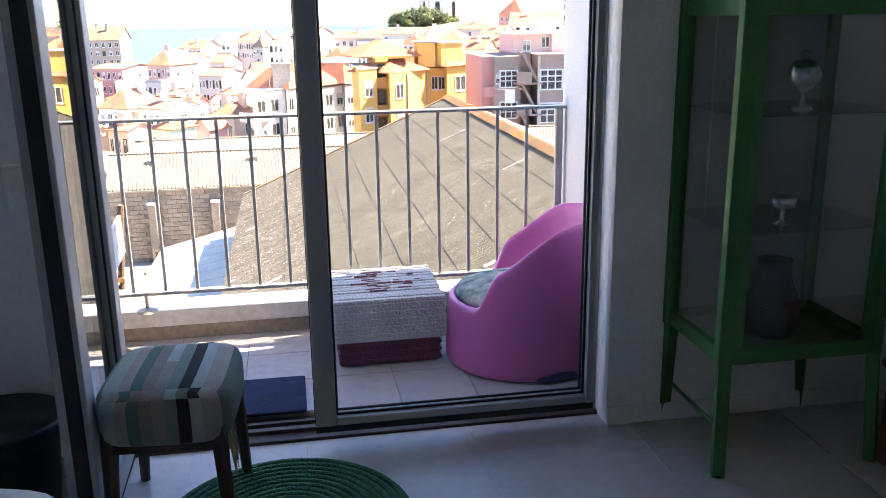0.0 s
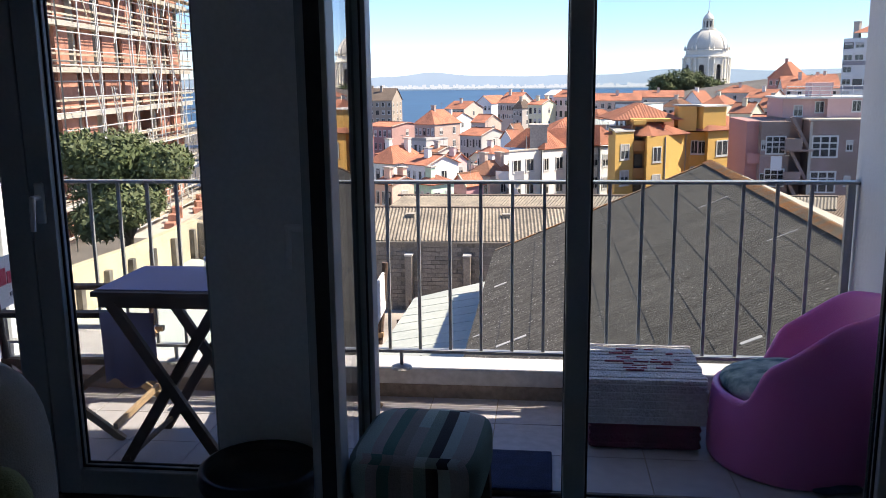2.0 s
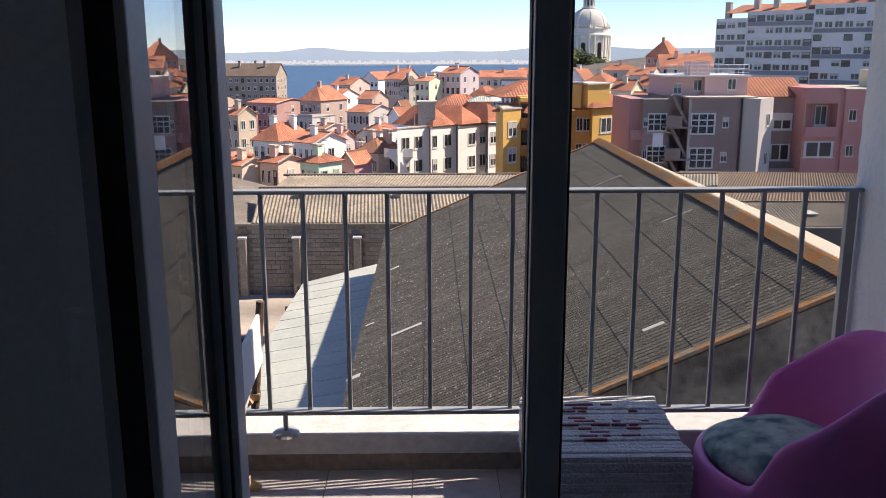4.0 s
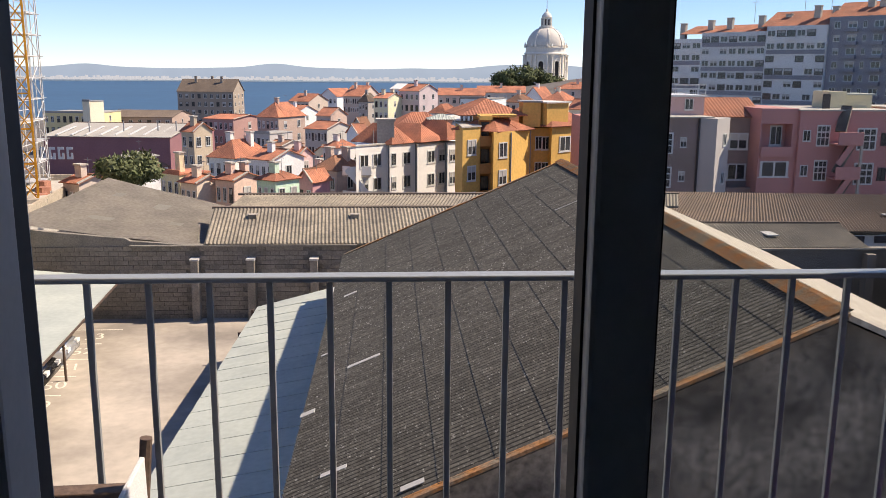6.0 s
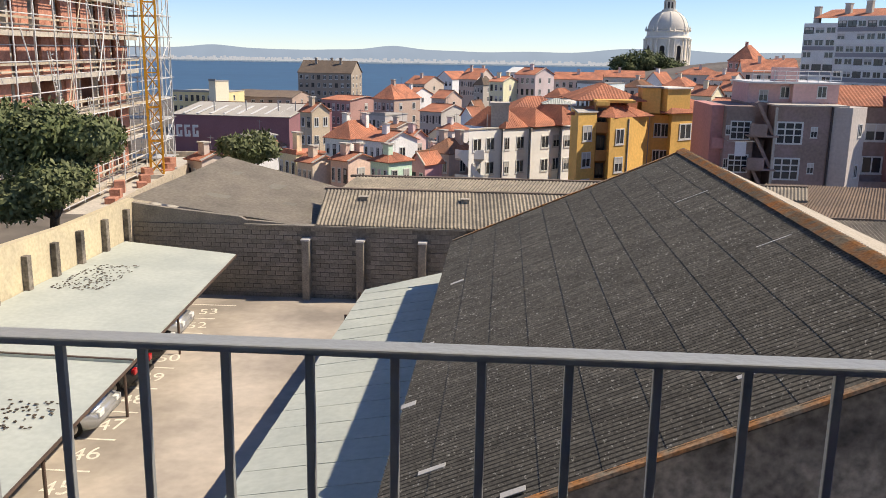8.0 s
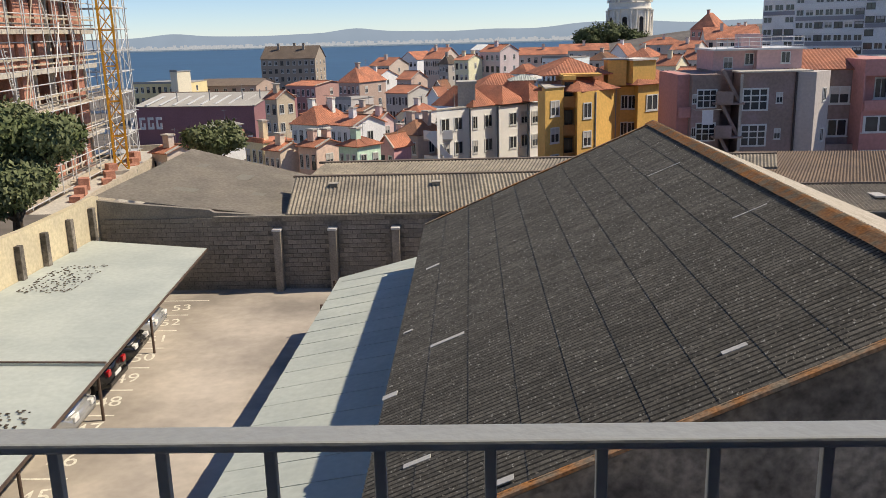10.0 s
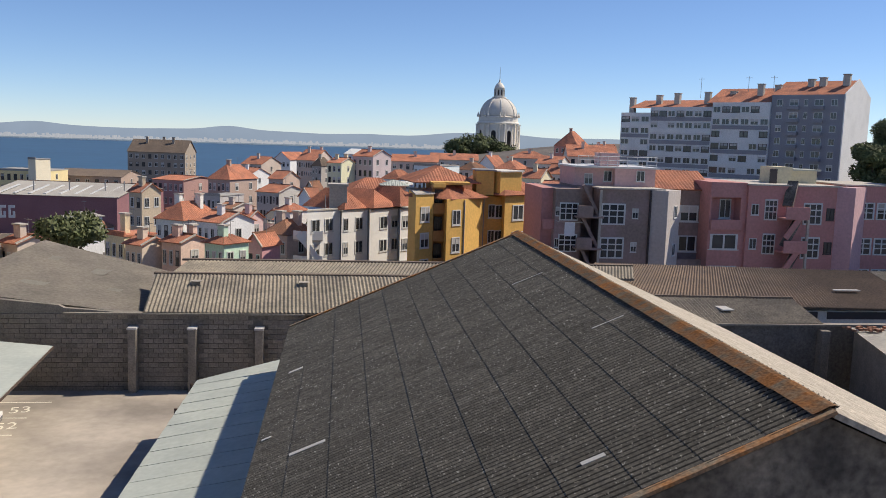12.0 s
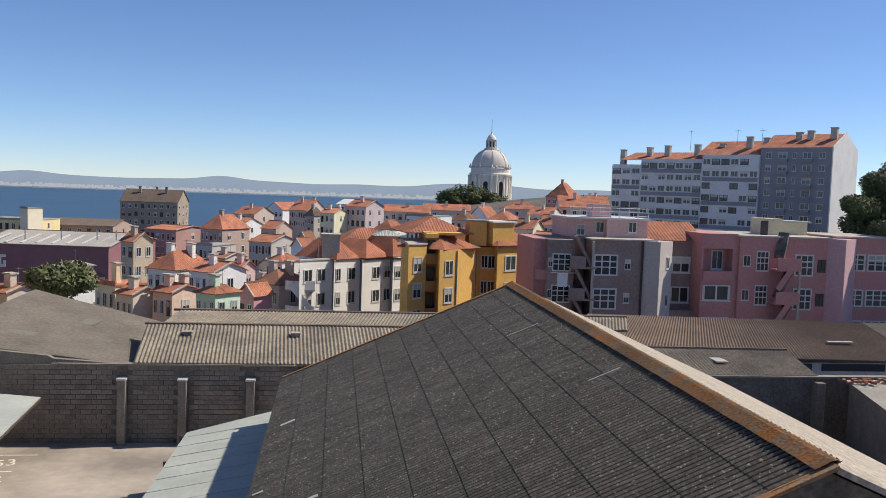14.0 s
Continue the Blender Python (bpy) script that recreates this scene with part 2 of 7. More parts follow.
    "win_dark": surf("dark_window_frame", (0.06, 0.05, 0.05), 0.5, var=0.1, bump=0),
    "pane": surf("reflecting_pane", (0.05, 0.055, 0.06), 0.12, var=0.2, scale=0.8, fine=3, bump=0, rand=0.5, spec=0.6),
    "blind": surf("pale_roller_blind", (0.5, 0.48, 0.45), 0.7, var=0.1, rand=0.2),
    "asphalt": surf("town_ground", (0.16, 0.14, 0.12), 0.95, var=0.3, scale=0.02, fine=0.4),
    "concrete": surf("raw_concrete", (0.52, 0.48, 0.42), 0.95, var=0.15, scale=0.5, fine=5, bump=0.2),
    "hollow_brick": surf("hollow_clay_brick", (0.54, 0.26, 0.18), 0.95, var=0.2, scale=1.2, fine=8, bump=0.3, other=(0.36, 0.16, 0.11), rand=0.1),
    "scaffold": surf("galvanised_tube", (0.66, 0.65, 0.63), 0.5, 0.1, var=0.15, rand=0.15),
    "plank": surf("pale_scaffold_plank", (0.55, 0.47, 0.36), 0.9, var=0.2, rand=0.2),
    "crane": surf("crane_yellow_paint", (0.7, 0.33, 0.02), 0.5, var=0.12),
    "dome_stone": surf("white_limestone", (0.8, 0.75, 0.66), 0.9, var=0.1, scale=0.15, fine=1.5, bump=0.2),
    "dome_lead": surf("pale_dome_stone", (0.68, 0.63, 0.56), 0.85, var=0.1, scale=0.12, fine=1.2, bump=0.2),
    "leaf": surf("tree_leaves", (0.145, 0.16, 0.075), 0.7, var=0.4, scale=0.8, fine=5, bump=0, other=(0.1, 0.125, 0.045), spec=0.3),
    "leaf_dark": surf("dark_foliage", (0.13, 0.155, 0.065), 0.8, var=0.4, scale=0.3, fine=2, bump=0, other=(0.09, 0.1, 0.05), spec=0.2),
    "bark": surf("tree_bark", (0.12, 0.09, 0.065), 0.95, var=0.3, scale=5, fine=30, bump=0.5),
    "lead_pipe": surf("grey_pipe", (0.3, 0.3, 0.3), 0.6, var=0.1),
}


def wallpaint(col, rand=0.0):
    return surf("house_render", col, 0.92, var=0.1, scale=0.25, fine=4, bump=0.15, other=tuple(c * 0.86 for c in col), patch=0.6, rand=rand)


def river_material():
    m = surf("river_water", (0.03, 0.075, 0.125), 0.35, var=0.2, scale=0.004, fine=0.05, bump=0.0, spec=0.3)
    return m


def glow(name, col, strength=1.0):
    """Distance haze on the far backdrop, put into a glowing colour of its own."""
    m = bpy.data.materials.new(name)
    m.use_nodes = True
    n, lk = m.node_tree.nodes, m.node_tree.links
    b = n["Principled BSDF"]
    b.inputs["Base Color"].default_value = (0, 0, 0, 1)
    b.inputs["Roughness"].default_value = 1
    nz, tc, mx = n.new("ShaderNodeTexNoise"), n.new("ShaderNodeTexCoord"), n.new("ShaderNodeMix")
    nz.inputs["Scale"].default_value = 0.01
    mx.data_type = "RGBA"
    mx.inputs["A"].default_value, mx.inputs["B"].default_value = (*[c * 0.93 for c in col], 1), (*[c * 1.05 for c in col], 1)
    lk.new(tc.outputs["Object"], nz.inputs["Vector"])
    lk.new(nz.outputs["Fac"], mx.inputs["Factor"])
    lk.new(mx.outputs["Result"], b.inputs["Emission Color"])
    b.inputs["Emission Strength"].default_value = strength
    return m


# ---- shape helpers ----
def part(name, bm, material, parent=None, label="", kind="", smooth=False):
    """Links a bmesh as one mesh object under a thing or part."""
    me = bpy.data.meshes.new(name)
    bm.normal_update()
    bm.to_mesh(me)
    bm.free()
    if smooth:
        for p in me.polygons:
            p.use_smooth = True
    for mm in material if isinstance(material, (list, tuple)) else [material]:
        me.materials.append(mm)
    ob = new(name, me)
    ob.parent = parent
    return tagged(ob, label, kind=kind)


def shared(name, me, parent, m):
    """Another object on the same mesh."""
    ob = new(name, me)
    ob.parent = parent
    ob.matrix_basis = m
    return ob


def thing(name, label, category, m=None, group="", kind=""):
    ob = new(name)
    ob.empty_display_size = 0.1
    ob.matrix_basis = m or Matrix()
    return tagged(ob, label, category, group, kind)


def B(bm, x0, x1, y0, y1, z0, z1, bevel=0.0):
    r = bmesh.ops.create_cube(bm, size=1, matrix=Matrix.LocRotScale(((x0 + x1) / 2, (y0 + y1) / 2, (z0 + z1) / 2), None, (abs(x1 - x0), abs(y1 - y0), abs(z1 - z0))))
    if bevel:
        es = list({e for v in r["verts"] for e in v.link_edges})
        bmesh.ops.bevel(bm, geom=es, offset=bevel, segments=2, affect="EDGES", profile=0.6)
    return bm


def boxm(x0, x1, y0, y1, z0, z1, bevel=0.0):
    return B(bmesh.new(), x0, x1, y0, y1, z0, z1, bevel)


def rod(bm, p, q, r0, r1=None, seg=10):
    p, q = Vector(p), Vector(q)
    d = q - p
    m = Matrix.Translation((p + q) / 2) @ d.to_track_quat("Z", "Y").to_matrix().to_4x4()
    bmesh.ops.create_cone(bm, cap_ends=True, segments=seg, radius1=r0, radius2=r0 if r1 is None else r1, depth=d.length, matrix=m)
    return bm


def bar(bm, p, q, w, h):
    """A square bar from p to q."""
    p, q = Vector(p), Vector(q)
    d = q - p
    m = Matrix.Translation((p + q) / 2) @ d.to_track_quat("Z", "Y").to_matrix().to_4x4() @ Matrix.Diagonal((w, h, d.length, 1))
    bmesh.ops.create_cube(bm, size=1, matrix=m)
    return bm


def quad(bm, *pts):
    return bm.faces.new([bm.verts.new(p) for p in pts])


def slope(bm, a, b, c, d, pitch, amp, thick=0.08):
    """A ribbed roof slope: a to b along the eave, d to c along the ridge."""
    a, b, c, d = (Vector(v) for v in (a, b, c, d))
    nrm = (b - a).cross(d - a)
    if nrm.length < 1e-6:
        nrm = (b - a).cross(c - a)
    nrm.normalize()
    if nrm.z < 0:
        nrm = -nrm
    k = max(2, 2 * round((b - a).length / pitch))
    low, top = [], []
    for i in range(k + 1):
        s, lift = i / k, amp * (i % 2)
        low.append(bm.verts.new(a.lerp(b, s) + nrm * lift))
        top.append(bm.verts.new(d.lerp(c, s) + nrm * lift))
    for i in range(k):
        bm.faces.new((low[i], low[i + 1], top[i + 1], top[i]))
    u = [bm.verts.new(v - nrm * thick) for v in (a, b, c, d)]
    bm.faces.new(u)
    bm.faces.new((low[0], u[0], u[1], low[-1]))
    bm.faces.new((low[0], top[0], u[3], u[0]))
    bm.faces.new((low[-1], u[1], u[2], top[-1]))
    bm.faces.new((top[0], top[-1], u[2], u[3]))
    return bm


def hip_slope(bm, a, b, c, d, pitch, amp):
    """A ribbed hip-roof slope: the ribs run straight up from the eave a-b and end on the hips and the ridge d-c."""
    a, b, c, d = (Vector(v) for v in (a, b, c, d))
    eave = b - a
    L = eave.length
    along = eave / L
    rise = d - a - along * (d - a).dot(along)
    ud, uc = (d - a).dot(along), (c - a).dot(along)
    nrm = eave.cross(rise).normalized()
    if nrm.z < 0:
        nrm = -nrm
    k = max(4, 2 * round(L / pitch))
    us = sorted({L * i / k for i in range(k + 1)} | {ud, uc})
    prev = None
    for i, u in enumerate(us):
        f = u / ud if u < ud else ((L - u) / (L - uc) if u > uc else 1.0)
        lift = nrm * amp * (i % 2)
        cur = (bm.verts.new(a + along * u + lift), bm.verts.new(a + along * u + rise * max(f, 0.004) + lift), bm.verts.new(a + along * u - nrm * 0.08))
        if prev:
            bm.faces.new((prev[0], cur[0], cur[1], prev[1]))
            bm.faces.new((prev[2], cur[2], cur[0], prev[0]))
        prev = cur
    return bm


def lathe(bm, profile, seg=24, centre=(0, 0, 0)):
    """A turned shape from (radius, height) pairs."""
    rings = []
    for r, z in profile:
        rings.append([bm.verts.new((centre[0] + r * math.cos(2 * math.pi * i / seg), centre[1] + r * math.sin(2 * math.pi * i / seg), centre[2] + z)) for i in range(seg)])
    for p, q in zip(rings, rings[1:]):
        for i in range(seg):
            bm.faces.new((p[i], p[(i + 1) % seg], q[(i + 1) % seg], q[i]))
    bm.faces.new(rings[0][::-1])
    bm.faces.new(rings[-1])
    return bm


def pad(bm, x0, x1, y0, y1, z0, z1, soft=0.3, n=8):
    """A soft cushion: a superellipsoid filling the box."""
    r = bmesh.ops.create_cube(bm, size=2)
    geo = bmesh.ops.subdivide_edges(bm, edges=list({e for v in r["verts"] for e in v.link_edges}), cuts=n, use_grid_fill=True)
    for v in bm.verts:
        if v.tag:
            continue
        p = v.co
        e = 1 / soft
        l = (abs(p.x) ** e + abs(p.y) ** e + abs(p.z) ** e) ** (1 / e) or 1
        q = p / l
        v.co = ((x0 + x1) / 2 + q.x * (x1 - x0) / 2, (y0 + y1) / 2 + q.y * (y1 - y0) / 2, (z0 + z1) / 2 + q.z * (z1 - z0) / 2)
        v.tag = True
    return bm


def letters(text, size, material, name, m, parent=None, label=""):
    """Writing laid flat, in the built-in font, as a mesh."""
    cu = bpy.data.curves.new(name, "FONT")
    cu.body, cu.size, cu.align_x, cu.align_y = text, size, "CENTER", "CENTER"
    tmp = new("tmp_text", cu)
    bpy.context.view_layer.update()
    me = bpy.data.meshes.new_from_object(tmp.evaluated_get(bpy.context.evaluated_depsgraph_get()))
    bpy.data.objects.remove(tmp)
    me.materials.clear()
    me.materials.append(material)
    ob = new(name, me)
    ob.parent = parent
    ob.matrix_basis = m
    return tagged(ob, label)


# ---- the room and its front wall ----
def structure(name, bm, material, label, category):
    return tagged(part(name, bm, material), label, category, kind="structure")


structure("floor", boxm(-3.6, 2.3, -5.2, -0.06, -0.2, 0), M["floor"], "pale grey laminate floor of a dim room", "floor")
structure("ceiling", boxm(-3.6, 2.3, -5.2, 0.08, 2.6, 2.8), M["ceiling"], "plain white room ceiling", "ceiling")
structure("wall_east", boxm(2.3, 2.5, -5.2, 0.08, -0.2, 2.8), M["wall"], "white painted room wall behind the cabinet", "wall")
structure("wall_west", boxm(-3.8, -3.6, -5.2, 0.08, -0.2, 2.8), M["wall"], "white painted side wall of the room", "wall")
structure("wall_south", boxm(-3.8, 2.5, -5.4, -5.2, -0.2, 2.8), M["wall"], "white painted back wall of the room", "wall")
fw = bmesh.new()
for x0, x1, z0, z1 in ((-3.6, -2.5, 0, 2.6), (1.1, 2.3, 0, 2.6), (-2.5, 1.1, 2.2, 2.6)):
    B(fw, x0, x1, -0.19, 0.08, z0, z1)
B(fw, -1.1, -0.66, -0.19, -0.08, 0, 2.2)
B(fw, -1.045, -0.66, -0.08, 0.08, 0, 2.2)
structure("wall_north", fw, M["wall"], "white painted front wall with two balcony doors", "wall")
bb = bmesh.new()
for x0, x1 in ((-3.6, -2.5), (-1.1, -0.66), (1.1, 2.3)):
    B(bb, x0, x1, -0.202, -0.19, 0, 0.07, 0.003)
structure("baseboard", bb, M["wall"], "low white painted baseboard", "baseboard")
structure("trim", rod(bmesh.new(), (1.43, -0.197, 0.75), (1.43, -0.197, 2.0), 0.006, seg=6), M["wall"], "thin painted cable duct on the wall", "trim")
structure("facade", boxm(-9, 9, -6, -5.45, -9.2, 2.8), M["render"], "plain white house wall closing the back", "facade")
low = bmesh.new()
B(low, -9, 9, -5.4, 0.08, -9.2, -0.2)
B(low, -9, -3.8, -5.4, 0.08, -0.2, 2.8)
B(low, 2.5, 9, -5.4, 0.08, -0.2, 2.8)
B(low, -9, 9, -5.4, 0.08, 2.8, 9.0)
structure("house_body", low, M["render"], "white rendered house below and beside the flat", "house")


def door_leaf(name, width, height, label, m, handle_side=1, far=0.095, low=0.095, back=0.035, near=0.085):
    """A glazed pvc leaf hinged at its origin, reaching along +x; the room side is -y."""
    ob = thing(name, label, "door", m, kind="structure")
    s = near
    part("stile", boxm(0.0, s, -0.045, back, 0.02, height, 0.006), M["pvc"], ob)
    part("stile", boxm(width - far, width, -0.045, back, 0.02, height, 0.006), M["pvc"], ob)
    part("bottom_rail", boxm(s, width - far, -0.042, back - 0.002, 0.02, 0.02 + low, 0.006), M["pvc"], ob)
    part("top_rail", boxm(s, width - far, -0.042, back - 0.002, height - s, height, 0.006), M["pvc"], ob)
    g = bmesh.new()
    for yy in (-0.02, 0.014):
        B(g, s - 0.004, s + 0.008, yy, yy + 0.006, 0.02 + low, height - s)
        B(g, width - far - 0.008, width - far + 0.004, yy, yy + 0.006, 0.02 + low, height - s)
        B(g, s, width - far, yy, yy + 0.006, 0.012 + low, 0.028 + low)
    part("gasket", g, M["gasket"], ob, "black rubber glazing seal")
    seal = bmesh.new()
    for x0 in (-0.003, width):
        B(seal, x0, x0 + 0.003, -0.02, 0.02, 0.02, height)
    B(seal, 0.0, width, -0.038, 0.03, -0.004, 0.02)
    part("edge_seal", seal, M["gasket"], ob, "black rubber edge seal")
    pane = part("pane", boxm(s, width - far, -0.004, 0.004, 0.02 + low, height - s), M["glass"], ob, "clear door glass")
    pane.visible_shadow = False
    if handle_side:
        hx = width - s / 2 if handle_side > 0 else s / 2
        h = part("handle", boxm(hx - 0.016, hx + 0.016, -0.057, -0.045, 1.02, 1.16, 0.004), M["handle"], ob, "pale grey lever handle")
        lev = rod(bmesh.new(), (hx, -0.05, 1.11), (hx, -0.095, 1.11), 0.01)
        bmesh.ops.create_uvsphere(lev, u_segments=10, v_segments=6, radius=0.011, matrix=Matrix.Translation((hx, -0.095, 1.11)))
        rod(lev, (hx, -0.095, 1.115), (hx - 0.004, -0.1, 1.0), 0.011, 0.009)
        part("lever", lev, M["handle"], h, "curved pale lever")
    return ob


door_leaf("door_1", 0.62, 2.14, "grey glazed balcony door leaf, standing open", pose(-0.605, -0.06, 0, 0, 0, -89))
door_leaf("door_2", 0.995, 2.07, "wide grey glazed sliding balcony door leaf", pose(0.048, -0.16, 0.08), 0, 0.03, 0.03, 0.035, 0.071)
door_leaf("door_3", 0.705, 2.14, "grey glazed balcony door leaf, closed", pose(-1.765, -0.03, 0), -1)
door_leaf("door_4", 0.6, 2.14, "grey glazed balcony door leaf, closed beside its twin", pose(-2.37, -0.03, 0), 0)
fr = bmesh.new()
for x0, x1 in ((-0.66, -0.6), (1.07, 1.1), (-2.5, -2.38)):
    B(fr, x0, x1, -0.07, 0.05, 0, 2.2, 0.004)
for x0, x1 in ((-0.6, 1.07), (-2.38, -1.05)):
    B(fr, x0, x1, -0.07, 0.05, 2.15, 2.2, 0.004)
structure("door_frame", fr, M["pvc"], "grey pvc frame around the balcony doors", "door frame")
rv = bmesh.new()
for x0, x1 in ((1.068, 1.071), (-0.602, -0.598)):
    B(rv, x0, x1, -0.062, 0.04, 0.02, 2.15)
structure("frame_seal", rv, M["gasket"], "black rubber seal of the door frame", "seal")
sl = bmesh.new()
for x0, x1 in ((-0.66, 1.1), (-2.5, -1.1)):
    B(sl, x0, x1, -0.1, 0.08, -0.15, 0.012, 0.003)
    B(sl, x0, x1, -0.045, -0.02, 0.012, 0.026)
    B(sl, x0, x1, 0.012, 0.03, 0.012, 0.026)
structure("threshold", sl, M["sill"], "dark worn wooden door threshold with tracks", "threshold")

# ---- the balcony ----
BZ = 0.03  # the tiles lie a little above the room floor
structure("balcony_slab", boxm(-2.9, 1.6, 0.08, 1.12, -0.3, BZ - 0.004), M["plinth_low"], "cement slab under the balcony tiles", "balcony")
structure("plinth_face", boxm(-2.62, 1.285, 0.965, 1.1, BZ - 0.004, 0.1), M["plinth_low"], "bare cement face of the low balcony parapet", "plinth")
structure("plinth_cap", boxm(-2.62, 1.285, 0.945, 1.13, 0.1, 0.178, 0.008), M["plinth"], "pale stone cap of the low balcony parapet", "plinth")
structure("wall_balcony_east", boxm(1.285, 1.6, 0.08, 0.99, -0.3, 9.0, 0.004), M["render"], "white rendered end wall of the balcony", "wall")
structure("wall_balcony_west", boxm(-2.9, -2.62, 0.08, 1.1, -0.3, 9.0, 0.004), M["render"], "white rendered end wall of the balcony", "wall")
# Unseen overhang, inferred and added to end the sun strip on the tiles.
structure("balcony_overhang", boxm(-2.9, 1.285, 0.08, 1.4, 4.2, 4.4, 0.01), M["render"], "unseen white overhang bounding the sun on the balcony", "balcony")
# Pale blue panel paints the shade on the white end wall.
structure("wall_shade_panel", boxm(-2.618, -2.614, 0.09, 1.02, 1.1, 2.6), M["blue_shade_render"], "pale blue panel for the shade on the balcony wall", "trim")
# Darker blue over the lower part of the end wall.
structure("dado_blue", boxm(-2.618, -2.612, 0.09, 0.88, BZ - 0.004, 1.098), M["blue_render"], "darker blue lower part of the balcony wall", "trim")

rail = thing("balcony_railing", "grey painted steel railing with slim upright bars", "railing", pose(0, 0.95, 0))
part("top_bar", boxm(-2.62, 1.285, -0.025, 0.025, 1.034, 1.048, 0.004), M["rail"], rail, "flat steel handrail")
part("bottom_bar", boxm(-2.62, 1.285, -0.02, 0.02, 0.255, 0.27, 0.003), M["rail"], rail)
bal = bmesh.new()
B(bal, -0.0075, 0.0075, -0.0065, 0.0065, 0.27, 1.034, 0.002)
first = part("baluster", bal, M["rail"], rail)
first.matrix_basis = pose(1.1, 0, 0)
for i in range(2, 27):
    shared("baluster", first.data, rail, pose(1.24 - 0.1397 * i, 0, 0))
for x in (1.256, -2.6):
    part("end_post", boxm(x - 0.016, x + 0.016, -0.014, 0.014, 0.18, 1.034, 0.002), M["rail"], rail)
for x in (-0.665, -1.75, 0.42):
    ft = rod(bmesh.new(), (x, 0, 0.19), (x, 0, 0.256), 0.009)
    lathe(ft, [(0.05, 0.178), (0.045, 0.188), (0.02, 0.195)], 14, (x, 0, 0))
    part("foot", ft, M["rail"], rail, "short round railing foot with a floor flange")


# ---- on the balcony ----
def tub_chair():
    ob = thing("tub_chair", "pink moulded plastic tub chair on the balcony", "chair", pose(0.955, 0.465, BZ, 0, 0, -19))
    bm = bmesh.new()
    seg, R = 72, 0.328

    def ease(v):
        v = min(1.0, max(0.0, v))
        return v * v * (3 - 2 * v)

    def rim(a):
        """Height of the rim: low round the front lip, a steep rise into the arms, highest at the back."""
        f = math.pi - abs(a)
        return 0.285 + 0.135 * ease((f - 0.98) / 0.32) + 0.19 * ease((f - 1.05) / 1.15) + 0.04 * ease((f - 1.7) / 1.3)

    rows = []
    steps = [(0.93, 0.0), (0.985, 0.025), (1.0, 0.1), (1.0, 0.3), (0.985, 0.6), (0.965, 0.9), (0.955, 0.97), (0.935, 0.993), (0.91, 1.0), (0.885, 0.993), (0.865, 0.97), (0.84, 0.9)]
    for f, h in steps:
        ring = []
        for i in range(seg):
            a = 2 * math.pi * i / seg
            aa = a if a <= math.pi else a - 2 * math.pi
            ring.append(bm.verts.new((R * f * math.cos(a), R * f * math.sin(a), rim(aa) * h)))
        rows.append(ring)
    for f, z in ((0.78, 0.245), (0.6, 0.235), (0.3, 0.232)):
        rows.append([bm.verts.new((R * f * math.cos(2 * math.pi * i / seg), R * f * math.sin(2 * math.pi * i / seg), z)) for i in range(seg)])
    for p, q in zip(rows, rows[1:]):
        for i in range(seg):
            bm.faces.new((p[i], p[(i + 1) % seg], q[(i + 1) % seg], q[i]))
    bm.faces.new(rows[0][::-1])
    bm.faces.new(rows[-1])
    part("shell", bm, M["pink"], ob, "one-piece shell with a low front lip and high back", smooth=True)


tub_chair()
cu = tagged(part("seat_cushion", pad(bmesh.new(), -0.2, 0.2, -0.2, 0.2, 0.0, 0.11, 0.4), M["floral"], smooth=True), "cream cushion with teal scrolls on the tub chair", "cushion")
cu.matrix_basis = pose(0.885, 0.5, BZ + 0.236, 0, -4, 12)
rg = bmesh.new()
for i in range(3):
    pad(rg, 0.93 + 0.05 * i, 1.03 + 0.04 * i, 0.115 + 0.01 * i, 0.19, BZ + 0.002, BZ + 0.03 + 0.008 * (i % 2), 0.5, 5)
tagged(part("floor_cloth", rg, M["navy"], smooth=True), "crumpled dark blue cloth on the balcony floor", "cloth")

bx = thing("storage_basket", "burgundy basket stool under a white rag cover", "stool", pose(0.385, 0.7, BZ))
bk = bmesh.new()
B(bk, -0.215, 0.215, -0.235, 0.205, 0.0, 0.2, 0.02)
for i in range(5):
    B(bk, -0.219, 0.219, -0.239, 0.209, 0.012 + 0.034 * i, 0.03 + 0.034 * i, 0.006)
part("body", bk, M["basket"], bx, "woven burgundy sides")
cv = bmesh.new()
n = 10
for i in range(n):
    z = 0.112 + 0.0165 * i
    B(cv, -0.232 - 0.003 * (i % 2), 0.232 + 0.003 * (i % 3), -0.25 - 0.003 * (i % 2), 0.217, z, z + 0.018, 0.005)
part("cover_sides", cv, M["rag"], bx, "ribbed white rag-weave sides")
tp = bmesh.new()
for i in range(16):
    y = -0.25 + 0.0293 * i
    B(tp, -0.235 + 0.004 * math.sin(i * 2.1), 0.235 + 0.004 * math.sin(i * 1.3), y, y + 0.0275, 0.276, 0.297 + 0.003 * math.sin(i * 1.7), 0.008)
part("cover_top", tp, M["rag"], bx, "ribbed white rag-weave top")
rnd = random.Random(4)
for i in range(26):
    x, y = -0.15 + 0.3 * rnd.random(), -0.14 + 0.027 * rnd.randrange(11)
    part("red_fleck", boxm(x, x + 0.02 + 0.05 * rnd.random(), y, y + 0.009, 0.296, 0.302, 0.002), M["rag_red"], bx, "faded red fleck woven into the cover")

mat = thing("door_mat", "navy blue door mat with rounded corners", "mat", pose(-0.17, 0.225, BZ + 0.002))
part("mat_surface", boxm(-0.19, 0.19, -0.165, 0.165, 0, 0.016, 0.012), M["navy"], mat)


